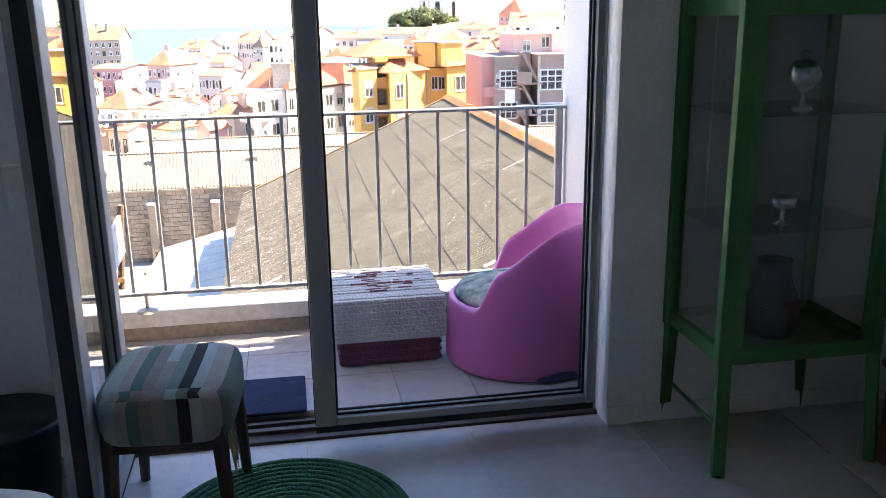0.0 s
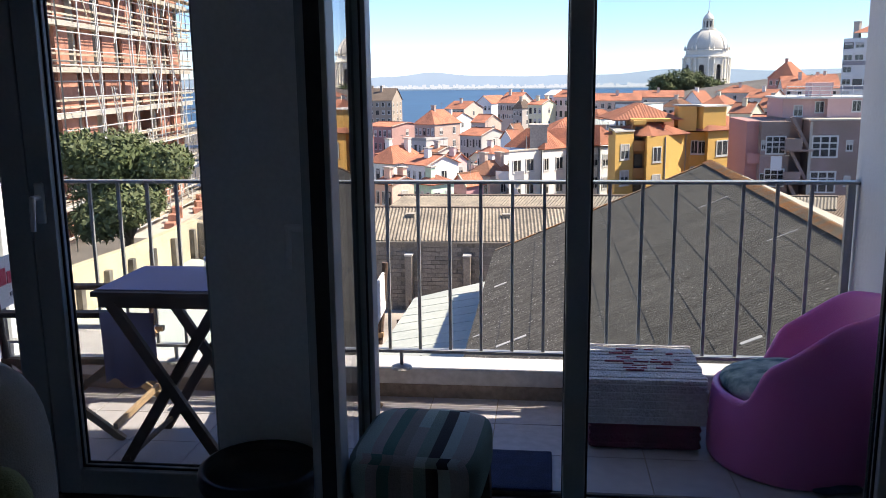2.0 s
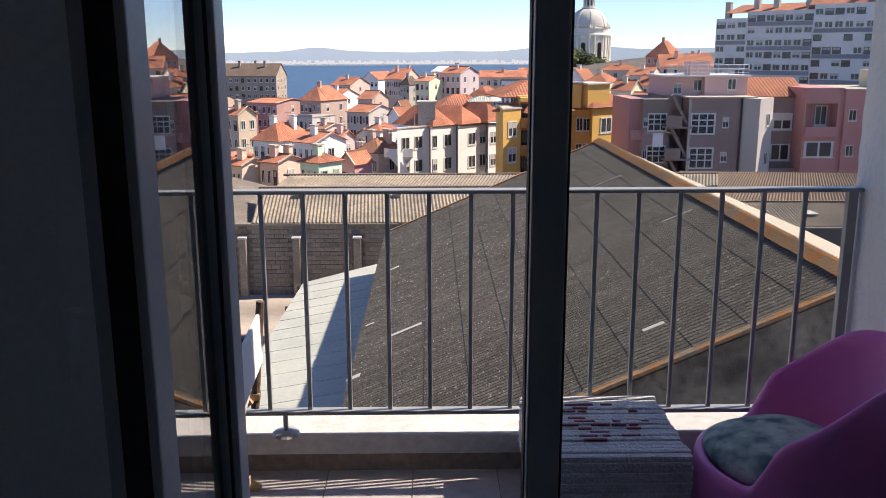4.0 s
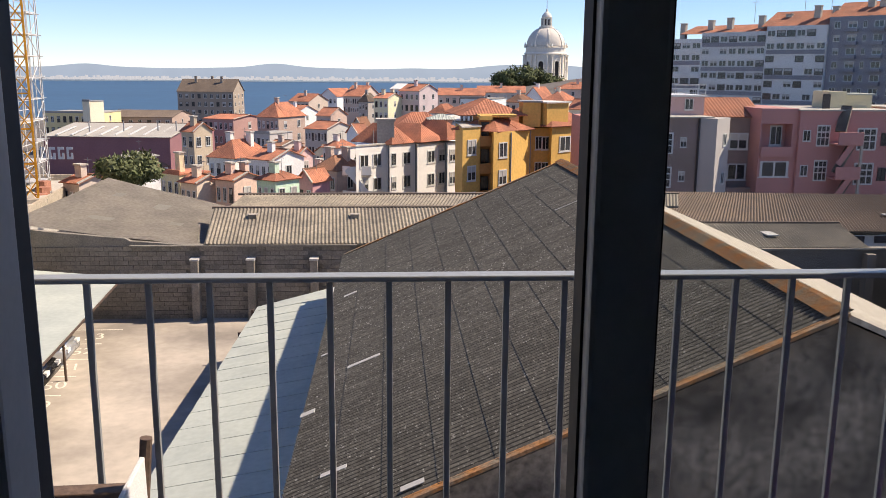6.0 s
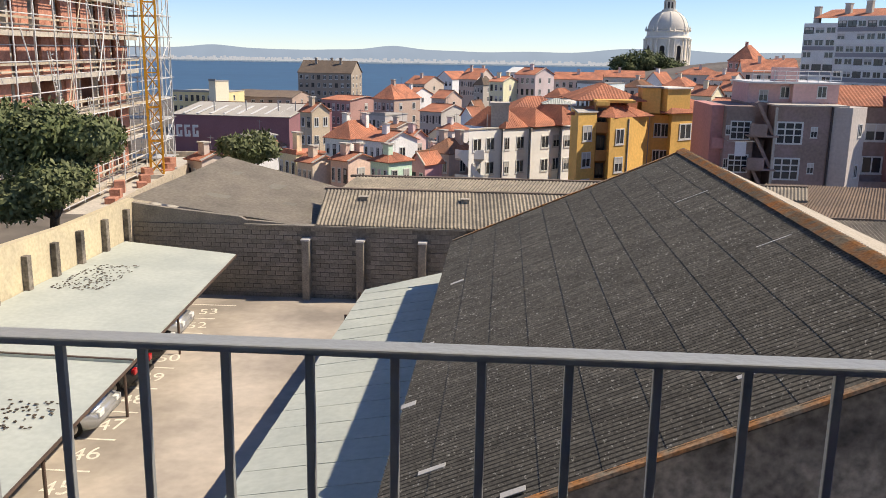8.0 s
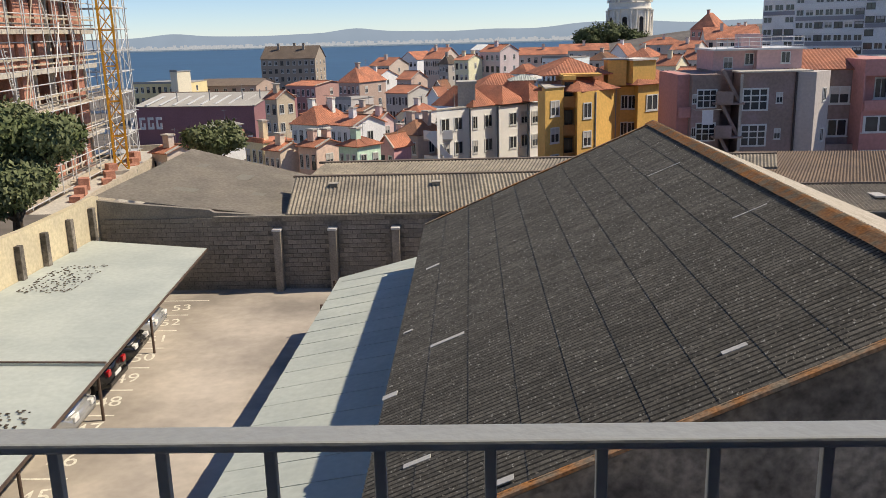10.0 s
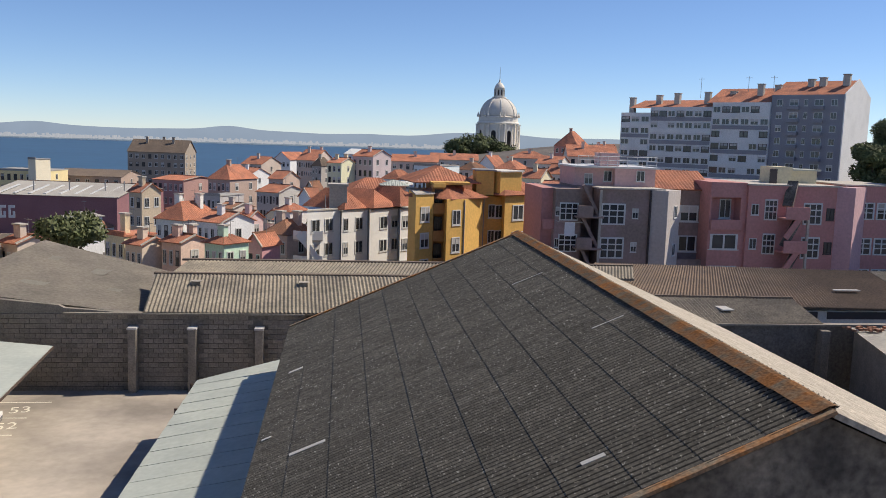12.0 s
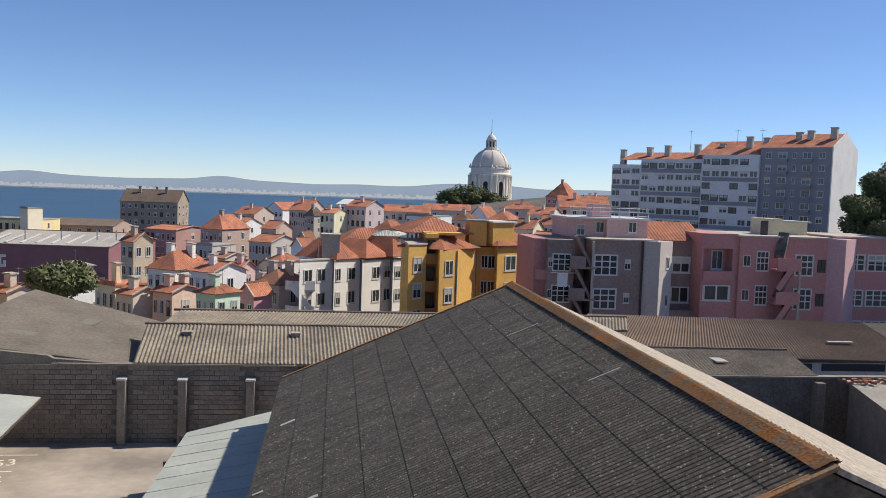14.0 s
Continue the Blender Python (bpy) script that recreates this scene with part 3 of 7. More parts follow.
def folding_table():
    ob = thing("folding_table", "dark slatted wooden folding table", "table", pose(-1.4, 0.3, BZ))
    for i in range(7):
        y = -0.215 + 0.0625 * i
        part("slat", boxm(-0.27, 0.27, y, y + 0.052, 0.688, 0.708, 0.003), M["wood_mid"], ob)
    for y in (-0.2, 0.19):
        part("apron", boxm(-0.25, 0.25, y, y + 0.022, 0.645, 0.688, 0.003), M["wood_mid"], ob)
        for s in (-1, 1):
            part("leg", bar(bmesh.new(), (-0.22 * s, y + 0.012 + 0.01 * s, 0.0), (0.2 * s, y + 0.012 + 0.01 * s, 0.66), 0.022, 0.04), M["wood_mid"], ob)
    for x, z in ((-0.19, 0.05), (0.19, 0.05)):
        part("stretcher", rod(bmesh.new(), (x, -0.2, z), (x, 0.21, z), 0.011), M["wood_mid"], ob)


folding_table()
cl = bmesh.new()
B(cl, -1.66, -1.15, 0.11, 0.515, BZ + 0.709, BZ + 0.713, 0.001)
B(cl, -1.66, -1.15, 0.512, 0.517, BZ + 0.64, BZ + 0.713, 0.001)
tagged(part("tablecloth", cl, M["lilac"]), "plain lilac cloth on the folding table", "tablecloth")
jar = thing("ashtray_jar", "small clear glass jar on the balcony table", "jar", pose(-1.31, 0.38, BZ + 0.713))
part("body", lathe(bmesh.new(), [(0.03, 0), (0.036, 0.006), (0.036, 0.05), (0.032, 0.056)], 18), M["thin_glass"], jar, smooth=True)
part("fill", lathe(bmesh.new(), [(0.03, 0.004), (0.031, 0.03)], 18), M["white_cloth"], jar, "pale sand in the jar")
part("lid", lathe(bmesh.new(), [(0.037, 0.056), (0.037, 0.07), (0.03, 0.073)], 18), M["chrome"], jar, "dull metal lid")


def director_chair(name, label, m, printed):
    ob = thing(name, label, "chair", m)
    for s in (-1, 1):
        y = 0.235 * s
        part("arm", boxm(-0.24, 0.24, y - 0.025, y + 0.025, 0.53, 0.552, 0.004), M["wood_mid"], ob)
        part("back_post", rod(bmesh.new(), (-0.23, y, 0.3), (-0.265, y, 0.8 if printed else 0.67), 0.014), M["wood_mid"], ob)
        part("front_post", rod(bmesh.new(), (0.2, y, 0.3), (0.2, y, 0.53), 0.013), M["wood_mid"], ob)
        part("seat_rail", boxm(-0.25, 0.25, y - 0.015, y + 0.015, 0.33, 0.355, 0.003), M["wood_pale"], ob)
        part("leg", bar(bmesh.new(), (-0.23, y, 0.0), (0.22, y * 0.9, 0.34), 0.02, 0.03), M["wood_pale"], ob)
        part("leg", bar(bmesh.new(), (0.23, y, 0.0), (-0.22, y * 0.9, 0.34), 0.02, 0.03), M["wood_pale"], ob)
        part("stretcher", bar(bmesh.new(), (-0.2 * s, -0.24, 0.06), (-0.2 * s, 0.24, 0.06), 0.018, 0.025), M["wood_pale"], ob)
    sag = bmesh.new()
    k = 8
    vs = [[sag.verts.new((x, -0.235 + 0.47 * i / k, 0.36 - 0.035 * math.sin(math.pi * i / k))) for i in range(k + 1)] for x in (-0.22, 0.22)]
    for i in range(k):
        sag.faces.new((vs[0][i], vs[1][i], vs[1][i + 1], vs[0][i + 1]))
    bmesh.ops.solidify(sag, geom=sag.faces[:], thickness=0.006)
    part("seat", sag, M["white_cloth"], ob, "sagging white canvas seat")
    bk = part("backrest", B(bmesh.new(), -0.262, -0.25, -0.25, 0.25, 0.55 if printed else 0.46, 0.76 if printed else 0.63, 0.003), M["white_cloth"], ob, "white canvas back sling")
    if printed:
        pr = bmesh.new()
        for y0, w, h in ((-0.2, 0.05, 0.07), (-0.14, 0.045, 0.05), (-0.085, 0.045, 0.05), (-0.03, 0.05, 0.05)):
            B(pr, -0.25, -0.246, y0, y0 + w, 0.645, 0.645 + h, 0.001)
        part("print", pr, M["print_red"], bk, "plain red mark printed on the sling")
        p2 = bmesh.new()
        B(p2, -0.25, -0.246, -0.13, 0.02, 0.59, 0.607, 0.001)
        part("print_line", p2, M["print_grey"], bk, "grey printed bar")
    return ob


director_chair("director_chair", "wooden folding chair with a printed white sling", pose(-1.99, 0.6, BZ, 0, 0, 4), True)
director_chair("director_chair", "wooden folding chair with a white sling, facing the table", pose(-0.96, 0.58, BZ, 0, 0, 183), False)
tw = bmesh.new()
for i in range(9):
    x = -1.78 + 0.025 * i
    quad(tw, (x, 0.345 + 0.012 * math.sin(i * 1.4), BZ + 0.26 + 0.02 * math.sin(i)), (x + 0.025, 0.345 + 0.012 * math.sin((i + 1) * 1.4), BZ + 0.26 + 0.02 * math.sin(i + 1)), (x + 0.025, 0.337, BZ + 0.56), (x, 0.337, BZ + 0.56))
bmesh.ops.remove_doubles(tw, verts=tw.verts[:], dist=0.001)
bmesh.ops.solidify(tw, geom=tw.faces[:], thickness=0.006)
tagged(part("towel", tw, M["lilac"], smooth=True), "pale lilac towel hung over the folding chair arm", "towel")

ch = thing("storage_chest", "magenta painted chest with pots on it", "chest", pose(-2.48, 0.3, BZ))
part("body", boxm(-0.13, 0.13, -0.2, 0.2, 0, 0.5, 0.01), M["magenta"], ch)
part("lid", boxm(-0.135, 0.14, -0.21, 0.21, 0.5, 0.53, 0.006), M["magenta"], ch)
tagged(part("chest_cloth", boxm(-2.605, -2.35, 0.1, 0.5, BZ + 0.53, BZ + 0.537, 0.002), M["floral"]), "green patterned cloth on the magenta chest", "cloth")
for x, y, s in ((-2.54, 0.22, 1.0), (-2.42, 0.3, 0.8)):
    pt = thing("flower_pot", "small terracotta pot standing on the chest", "pot", pose(x, y, BZ + 0.537), group="pots on the chest")
    part("body", lathe(bmesh.new(), [(0.035 * s, 0), (0.05 * s, 0.09 * s), (0.056 * s, 0.09 * s), (0.056 * s, 0.115 * s), (0.046 * s, 0.115 * s), (0.04 * s, 0.05 * s)], 18), M["terracotta"], pt, smooth=True)


# ---- in the room ----
def upholstered_stool():
    ob = thing("upholstered_stool", "low stool covered in green striped cloth with dark legs", "stool", pose(-0.364, -0.472, 0, 0, 0, -4))
    for sx in (-1, 1):
        for sy in (-1, 1):
            part("leg", rod(bmesh.new(), (0.165 * sx, 0.195 * sy, 0.0), (0.15 * sx, 0.175 * sy, 0.34), 0.016, 0.025, 8), M["wood"], ob)
    part("apron", boxm(-0.168, 0.168, -0.195, 0.195, 0.3, 0.37, 0.006), M["wood"], ob)
    seat = bmesh.new()
    pad(seat, -0.19, 0.19, -0.22, 0.22, 0.31, 0.485, 0.2, 10)
    stripe = [(0.16, 0.2, 0.17), (0.34, 0.4, 0.34), (0.36, 0.31, 0.27), (0.09, 0.17, 0.13), (0.25, 0.22, 0.18), (0.31, 0.27, 0.23), (0.38, 0.44, 0.38), (0.2, 0.25, 0.2), (0.03, 0.02, 0.022), (0.42, 0.46, 0.42), (0.4, 0.36, 0.32), (0.14, 0.2, 0.16)]
    mats = [surf("striped_cotton", c, 0.95, var=0.08, scale=6, fine=220, bump=0.3) for c in stripe]
    for f in seat.faces:
        u = (f.calc_center_median().x + 0.19) / 0.38
        f.material_index = min(11, max(0, int(u * 12)))
    part("seat", seat, mats, ob, "padded seat in green, cream and dark stripes", smooth=True)
    for i in range(7):
        kn = rod(bmesh.new(), (0.175, -0.17 + 0.01 * i, 0.33 - 0.012 * (i % 3)), (0.188, -0.165 + 0.012 * i, 0.2 + 0.015 * (i % 4)), 0.004, 0.002, 5)
        part("cloth_tie", kn, M["olive"], ob, "loose cloth corner tie")


upholstered_stool()


def braided_rug(name, x, y, R, key, label):
    ob = thing(name, label, "rug", pose(x, y, 0.001))
    k = int(R / 0.026)
    for i in range(k):
        r = R - 0.026 * i - 0.013
        bm = bmesh.new()
        seg, s2 = 48, 6
        rings = [[bm.verts.new(((r + 0.0135 * math.cos(2 * math.pi * b / s2)) * math.cos(2 * math.pi * a / seg), (r + 0.0135 * math.cos(2 * math.pi * b / s2)) * math.sin(2 * math.pi * a / seg), 0.008 + 0.008 * math.sin(2 * math.pi * b / s2))) for b in range(s2)] for a in range(seg)]
        for a in range(seg):
            for b in range(s2):
                bm.faces.new((rings[a][b], rings[(a + 1) % seg][b], rings[(a + 1) % seg][(b + 1) % s2], rings[a][(b + 1) % s2]))
        part("braid", bm, M[key], ob, smooth=True)


braided_rug("braided_rug", -0.06, -0.62, 0.385, "rug", "round green braided rug beside the stool")
braided_rug("braided_rug", -1.44, -0.52, 0.35, "rug_dark", "round dark green braided rug by the door")

bin_ = thing("waste_bin", "round black plastic waste bin against the pier", "bin", pose(-0.885, -0.405, 0))
part("body", lathe(bmesh.new(), [(0.13, 0), (0.14, 0.01), (0.165, 0.27), (0.172, 0.3), (0.16, 0.3), (0.13, 0.02)], 36), M["black_plastic"], bin_, smooth=True)
part("rim", lathe(bmesh.new(), [(0.172, 0.27), (0.186, 0.275), (0.192, 0.3), (0.187, 0.325), (0.175, 0.33), (0.165, 0.32), (0.165, 0.29)], 36), M["black_plastic"], bin_, "glossy rolled rim", smooth=True)


def vitrine():
    ob = thing("display_cabinet", "green steel display cabinet with glass sides", "cabinet", pose(1.31, -0.61, 0))
    w, d, top, base = 0.56, 0.43, 1.5, 0.385
    for x, y, sx, sy in ((0, 0, 0, 0), (0, d, 0, 1), (w, 0, 1, 0), (w, d, 1, 1)):
        x0, y0 = x - 0.036 * sx, y - 0.036 * sy
        part("post", boxm(x0 - 0.012 * (1 - sx), x0 + 0.036, y0, y0 + 0.036, base, top, 0.006), M["green_metal"], ob)
        lg = bmesh.new()
        bar(lg, (x0 + 0.018 + (0.02 if sx else -0.005), y0 + 0.018 + (0.02 if sy else -0.02), 0), (x0 + 0.018, y0 + 0.018, base), 0.04, 0.036)
        leg = part("leg", lg, M["green_metal"], ob)
        part("foot", rod(bmesh.new(), (x0 + 0.018 + (0.02 if sx else -0.005), y0 + 0.018 + (0.02 if sy else -0.02), 0), (x0 + 0.018 + (0.02 if sx else -0.005), y0 + 0.018 + (0.02 if sy else -0.02), 0.012), 0.02), M["gasket"], leg, "black rubber foot")
    for z in (base, top - 0.05):
        for ya in (0.003, d - 0.03):
            part("rail", boxm(0.036, w - 0.036, ya, ya + 0.027, z, z + 0.05, 0.003), M["green_metal"], ob)
        for xa in (0.003, w - 0.03):
            part("side_rail", boxm(xa, xa + 0.027, 0.036, d - 0.036, z, z + 0.05, 0.003), M["green_metal"], ob)
    part("bottom_panel", boxm(0.01, w - 0.01, 0.01, d - 0.01, base + 0.012, base + 0.022), M["green_metal"], ob)
    part("top_panel", boxm(0.004, w - 0.004, 0.004, d - 0.004, top, top + 0.012, 0.003), M["green_metal"], ob)
    part("low_brace", rod(bmesh.new(), (0.02, 0.02, 0.16), (0.02, d - 0.02, 0.16), 0.007), M["green_metal"], ob)
    for nme, b in (("side_glass", (0.014, 0.018, 0.036, d - 0.036)), ("side_glass", (w - 0.018, w - 0.014, 0.036, d - 0.036)), ("front_glass", (0.07, w - 0.07, 0.012, 0.016)), ("back_glass", (0.036, w - 0.036, d - 0.018, d - 0.014))):
        p = part(nme, boxm(*b, base + 0.05, top - 0.05), M["thin_glass"], ob, "clear glass panel")
        p.visible_shadow = False
    for x in (0.036, w - 0.07):
        part("door_stile", boxm(x, x + 0.034, 0.004, 0.024, base + 0.05, top - 0.05, 0.003), M["green_metal"], ob)
    for z in (0.8, 1.16):
        part("shelf", boxm(0.02, w - 0.02, 0.03, d - 0.02, z, z + 0.006), M["thin_glass"], ob, "clear glass shelf")


vitrine()


def vessel(name, label, x, y, z, prof, mat, cat):
    ob = thing(name, label, cat, pose(x, y, z))
    part("body", lathe(bmesh.new(), prof, 22), mat, ob, smooth=True)
    return ob


bt = vessel("glass_decanter", "tall clear glass decanter on the cabinet shelf", 1.39, -0.5, 0.806, [(0.03, 0), (0.034, 0.006), (0.034, 0.13), (0.026, 0.15), (0.014, 0.16), (0.014, 0.18)], M["thin_glass"], "bottle")
part("stopper", lathe(bmesh.new(), [(0.014, 0.18), (0.019, 0.184), (0.019, 0.225), (0.014, 0.23)], 16), M["thin_glass"], bt, smooth=True)
gb = vessel("glass_goblet", "stemmed silvery goblet on the cabinet glass shelf", 1.6, -0.45, 1.166, [(0.035, 0), (0.03, 0.008), (0.008, 0.015), (0.008, 0.05), (0.03, 0.06), (0.05, 0.09), (0.052, 0.115), (0.035, 0.145), (0.02, 0.15)], M["chrome"], "glass")
part("knob", lathe(bmesh.new(), [(0.01, 0.15), (0.018, 0.165), (0.008, 0.18)], 14), M["thin_glass"], gb, smooth=True)
vessel("glass_tealight", "stemmed silvery candle holder on the cabinet shelf", 1.55, -0.48, 0.806, [(0.03, 0), (0.008, 0.01), (0.008, 0.05), (0.038, 0.055), (0.042, 0.085), (0.036, 0.088)], M["chrome"], "candle holder")
vessel("ceramic_jug", "dark ceramic jug on the cabinet bottom", 1.58, -0.42, 0.397, [(0.06, 0), (0.085, 0.05), (0.09, 0.13), (0.06, 0.2), (0.05, 0.25), (0.058, 0.27)], M["wood"], "jug")
lf = thing("low_chest", "low reddish wooden chest beside the cabinet", "chest", pose(2.1, -0.86, 0))
part("body", boxm(-0.21, 0.19, -0.3, 0.24, 0.0, 0.34, 0.008), M["wood_red"], lf)
part("lid", boxm(-0.225, 0.198, -0.315, 0.255, 0.34, 0.365, 0.006), M["wood_red"], lf)


# Stands for the armchair, built wide like a daybed.
def daybed():
    ob = thing("daybed", "cream armchair with a dark woven back panel", "daybed", pose(-1.08, -1.62, 0))
    part("base", boxm(-0.66, 0.6, -0.36, 0.34, 0.1, 0.36, 0.03), M["cream"], ob)
    part("seat", pad(bmesh.new(), -0.68, 0.66, -0.4, 0.38, 0.3, 0.6, 0.16, 10), M["cream"], ob, "soft cream seat cushion", smooth=True)
    for k in range(5):
        part("woven_stripe", boxm(-0.1, 0.56, -0.3 + 0.11 * k, -0.285 + 0.11 * k, 0.592, 0.603, 0.003), M["wicker"], ob)
    bk_ = part("backrest", pad(bmesh.new(), -0.72, 0.0, 0.32, 0.52, 0.3, 0.93, 0.26, 10), M["cream"], ob, "rounded cream back panel", smooth=True)
    part("weave", pad(bmesh.new(), -0.74, -0.085, 0.298, 0.36, 0.44, 0.89, 0.22), M["wicker"], bk_, "dark brown woven inset", smooth=True)
    for sx in (-0.6, 0.54):
        for sy in (-0.3, 0.28):
            part("leg", boxm(sx - 0.025, sx + 0.025, sy - 0.025, sy + 0.025, 0, 0.12), M["wood"], ob)


daybed()
pl = tagged(part("throw_pillow", pad(bmesh.new(), -0.05, 0.05, -0.15, 0.15, -0.15, 0.15, 0.42), M["olive"], smooth=True), "olive green linen pillow leaning in the armchair", "pillow")
pl.matrix_basis = pose(-1.0, -1.55, 0.68, 38, 30, 60)

# ---- the yard below ----
GZ = -9.15


def ground_z(x, y):
    """Height of the ground: the yard, the town sloping to the river, the hill with the church."""
    if y < 52:
        return GZ
    t = min(1.0, (y - 52) / 30)
    z = GZ - 6 * t - 7 * min(1, max(0, (y - 82) / 120)) - 26 * min(1, max(0, (y - 330) / 520))
    hill = 34 * math.exp(-((x - 190) / 190) ** 2 - ((y - 560) / 260) ** 2) + 16 * math.exp(-((x - 150) / 75) ** 2 - ((y - 175) / 80) ** 2)
    return z + hill


gm = bmesh.new()
gx = [-4200, -2000, -1000, -500, -300] + [-220 + 20 * i for i in range(33)] + [500, 700, 1100, 2000, 4200]
gy = [-60, 2, 20, 40, 52, 60, 70, 82, 100, 120, 140, 160, 180, 200, 230, 260, 300, 340, 380, 420, 460, 500, 540, 580, 620, 660, 700, 760, 820, 900]
gv = [[gm.verts.new((x, y, ground_z(x, y))) for x in gx] for y in gy]
for i in range(len(gy) - 1):
    for j in range(len(gx) - 1):
        gm.faces.new((gv[i][j], gv[i][j + 1], gv[i + 1][j + 1], gv[i + 1][j]))
tagged(part("ground", gm, M["asphalt"], smooth=True), "dusty town ground sloping to the river", "ground", kind="structure")
tagged(part("water", boxm(-4500, 4500, 640, 4700, -56, -50.2), river_material()), "wide blue river beyond the town", "river", kind="structure")
tagged(part("pavement", boxm(-16.4, -1.2, 2.5, 36, GZ - 0.02, GZ + 0.02), M["tarmac"]), "pale dusty concrete of the car park", "pavement", kind="structure")

# the warehouse with the big fibre-cement roof
RX, RZ, SL, Y0, Y1, EX = 6.0, -1.69, 0.434, 9.87, 29.7, -1.85
wh = thing("warehouse", "old warehouse with a weathered corrugated roof", "warehouse")
g = bmesh.new()
ez = RZ - SL * (RX - EX)
for y in (Y0 + 0.12, Y1 - 0.4):
    g = bmesh.new()
    vs = [g.verts.new((x, yy, z)) for yy in (y, y + 0.28) for x, z in ((EX + 0.2, GZ), (RX * 2 - EX - 0.2, GZ), (RX * 2 - EX - 0.2, ez - 0.02), (RX, RZ - 0.1), (EX + 0.2, ez - 0.02))]
    g.faces.new(vs[:5])
    g.faces.new(vs[5:][::-1])
    for i in range(5):
        g.faces.new((vs[i], vs[(i + 1) % 5], vs[5 + (i + 1) % 5], vs[5 + i]))
    part("gable_wall", g, M["dark_render"], wh, "stained dark rendered gable wall")
for xa in (EX + 0.2, RX * 2 - EX - 0.45):
    part("side_wall", boxm(xa, xa + 0.25, Y0 + 0.4, Y1 - 0.4, GZ, ez - 0.02), M["dark_render"], wh)
roof = part("roof", slope(bmesh.new(), (EX, Y1, ez - 0.12), (EX, Y0 + 0.1, ez - 0.12), (RX, Y0 + 0.1, RZ - 0.12), (RX, Y1, RZ - 0.12), 2.0, 0.0), M["dark_render"], wh, "roof boarding under the sheets")
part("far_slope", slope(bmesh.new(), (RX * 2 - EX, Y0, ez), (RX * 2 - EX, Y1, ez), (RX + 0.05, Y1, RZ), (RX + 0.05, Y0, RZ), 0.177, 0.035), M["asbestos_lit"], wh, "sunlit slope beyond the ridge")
for i in range(18):
    t0 = Y0 + (Y1 - Y0) * i / 18
    cap = bmesh.new()
    L = (Y1 - Y0) / 18
    pts = [(-0.27, -0.07), (-0.16, -0.02), (-0.05, 0.035), (0.02, 0.045), (0.09, 0.02)]
    for j in range(4):
        quad(cap, (pts[j][0], 0, pts[j][1]), (pts[j + 1][0], 0, pts[j + 1][1]), (pts[j + 1][0], L + 0.04, pts[j + 1][1] + 0.012), (pts[j][0], L + 0.04, pts[j][1] + 0.012))
    bmesh.ops.solidify(cap, geom=cap.faces[:], thickness=0.012)
    c = part("ridge_tile", cap, M["lichen"], wh)
    c.matrix_basis = pose(RX, t0, RZ + 0.05)
for y in (Y0 - 0.06, Y1 - 0.02):
    part("verge", bar(bmesh.new(), (EX, y + 0.04, ez + 0.03), (RX, y + 0.04, RZ + 0.03), 0.14, 0.05), M["lichen"], wh, "lichen-stained verge strip")

# lean-to roof beside it
lt = thing("lean_to", "pale sheet-metal lean-to roof beside the warehouse", "canopy")
part("roof", slope(bmesh.new(), (-5.05, 30.1, -7.08), (-5.5, 8.5, -7.08), (-1.7, 8.5, -6.5), (-1.7, 31.3, -6.5), 1.0, 0.012, 0.06), M["sheet_metal"], lt, "pale metal sheets with standing seams")
sm = bmesh.new()
for i in range(20):
    y = 9.5 + i * 1.05
    f = (y - 8.5) / 21.6
    bar(sm, (-5.5 + 0.45 * f + 0.01, y, -7.07), (-1.72, y + 0.05, -6.485), 0.014, 0.016)
part("seam", sm, M["sheet_metal"], lt)
for y in (12, 17, 22, 27, 29.8):
    part("post", rod(bmesh.new(), (-5.2, y, GZ), (-5.2, y, -7.1), 0.05), M["steel_post"], lt)
part("back_wall", boxm(-1.72, -1.66, 8.5, 30.6, GZ, -6.5), M["dark_render"], lt)

# carport with parked cars
cp = thing("carport", "long pale sheet-metal carport roof on thin posts", "carport")


def cpx(y):
    return -9.42 - 0.082 * (y - 15.2)


part("roof", slope(bmesh.new(), (cpx(33.5), 33.5, -6.72), (cpx(21), 21, -6.72), (-16.15, 21, -6.62), (-16.15, 34.8, -6.62), 1.1, 0.012, 0.07), M["sheet_metal"], cp, "far metal roof section")
part("roof_near", slope(bmesh.new(), (cpx(21.2), 21.2, -6.8), (cpx(6), 6, -6.8), (-16.15, 6, -6.7), (-16.15, 21.2, -6.7), 1.1, 0.012, 0.07), M["sheet_metal"], cp, "near metal roof section")
part("gutter", bar(bmesh.new(), (cpx(21), 21.05, -6.74), (-16.1, 21.05, -6.64), 0.08, 0.1), M["steel_post"], cp, "dark joint between the roof sections")
part("fascia", bar(bmesh.new(), (cpx(6) + 0.02, 6, -6.83), (cpx(33.5) + 0.02, 33.5, -6.77), 0.04, 0.07), M["steel_post"], cp, "dark edge beam")
for y in (11.9, 17.3, 22.7, 28.1):
    part("post", rod(bmesh.new(), (cpx(y) - 0.9, y, GZ), (cpx(y) - 0.9, y, -6.78), 0.045), M["steel_post"], cp)
lv = bmesh.new()
rnd = random.Random(9)
for i in range(220):
    x, y = -15.6 + 1.9 * rnd.random(), 27.2 + 3.5 * rnd.random()
    B(lv, x, x + 0.03 + 0.05 * rnd.random(), y, y + 0.025 + 0.03 * rnd.random(), -6.62, -6.605)
for i in range(90):
    x, y = -12.5 + 2.2 * rnd.random(), 16.6 + 1.6 * rnd.random()
    B(lv, x, x + 0.03 + 0.05 * rnd.random(), y, y + 0.025 + 0.03 * rnd.random(), -6.755, -6.735)
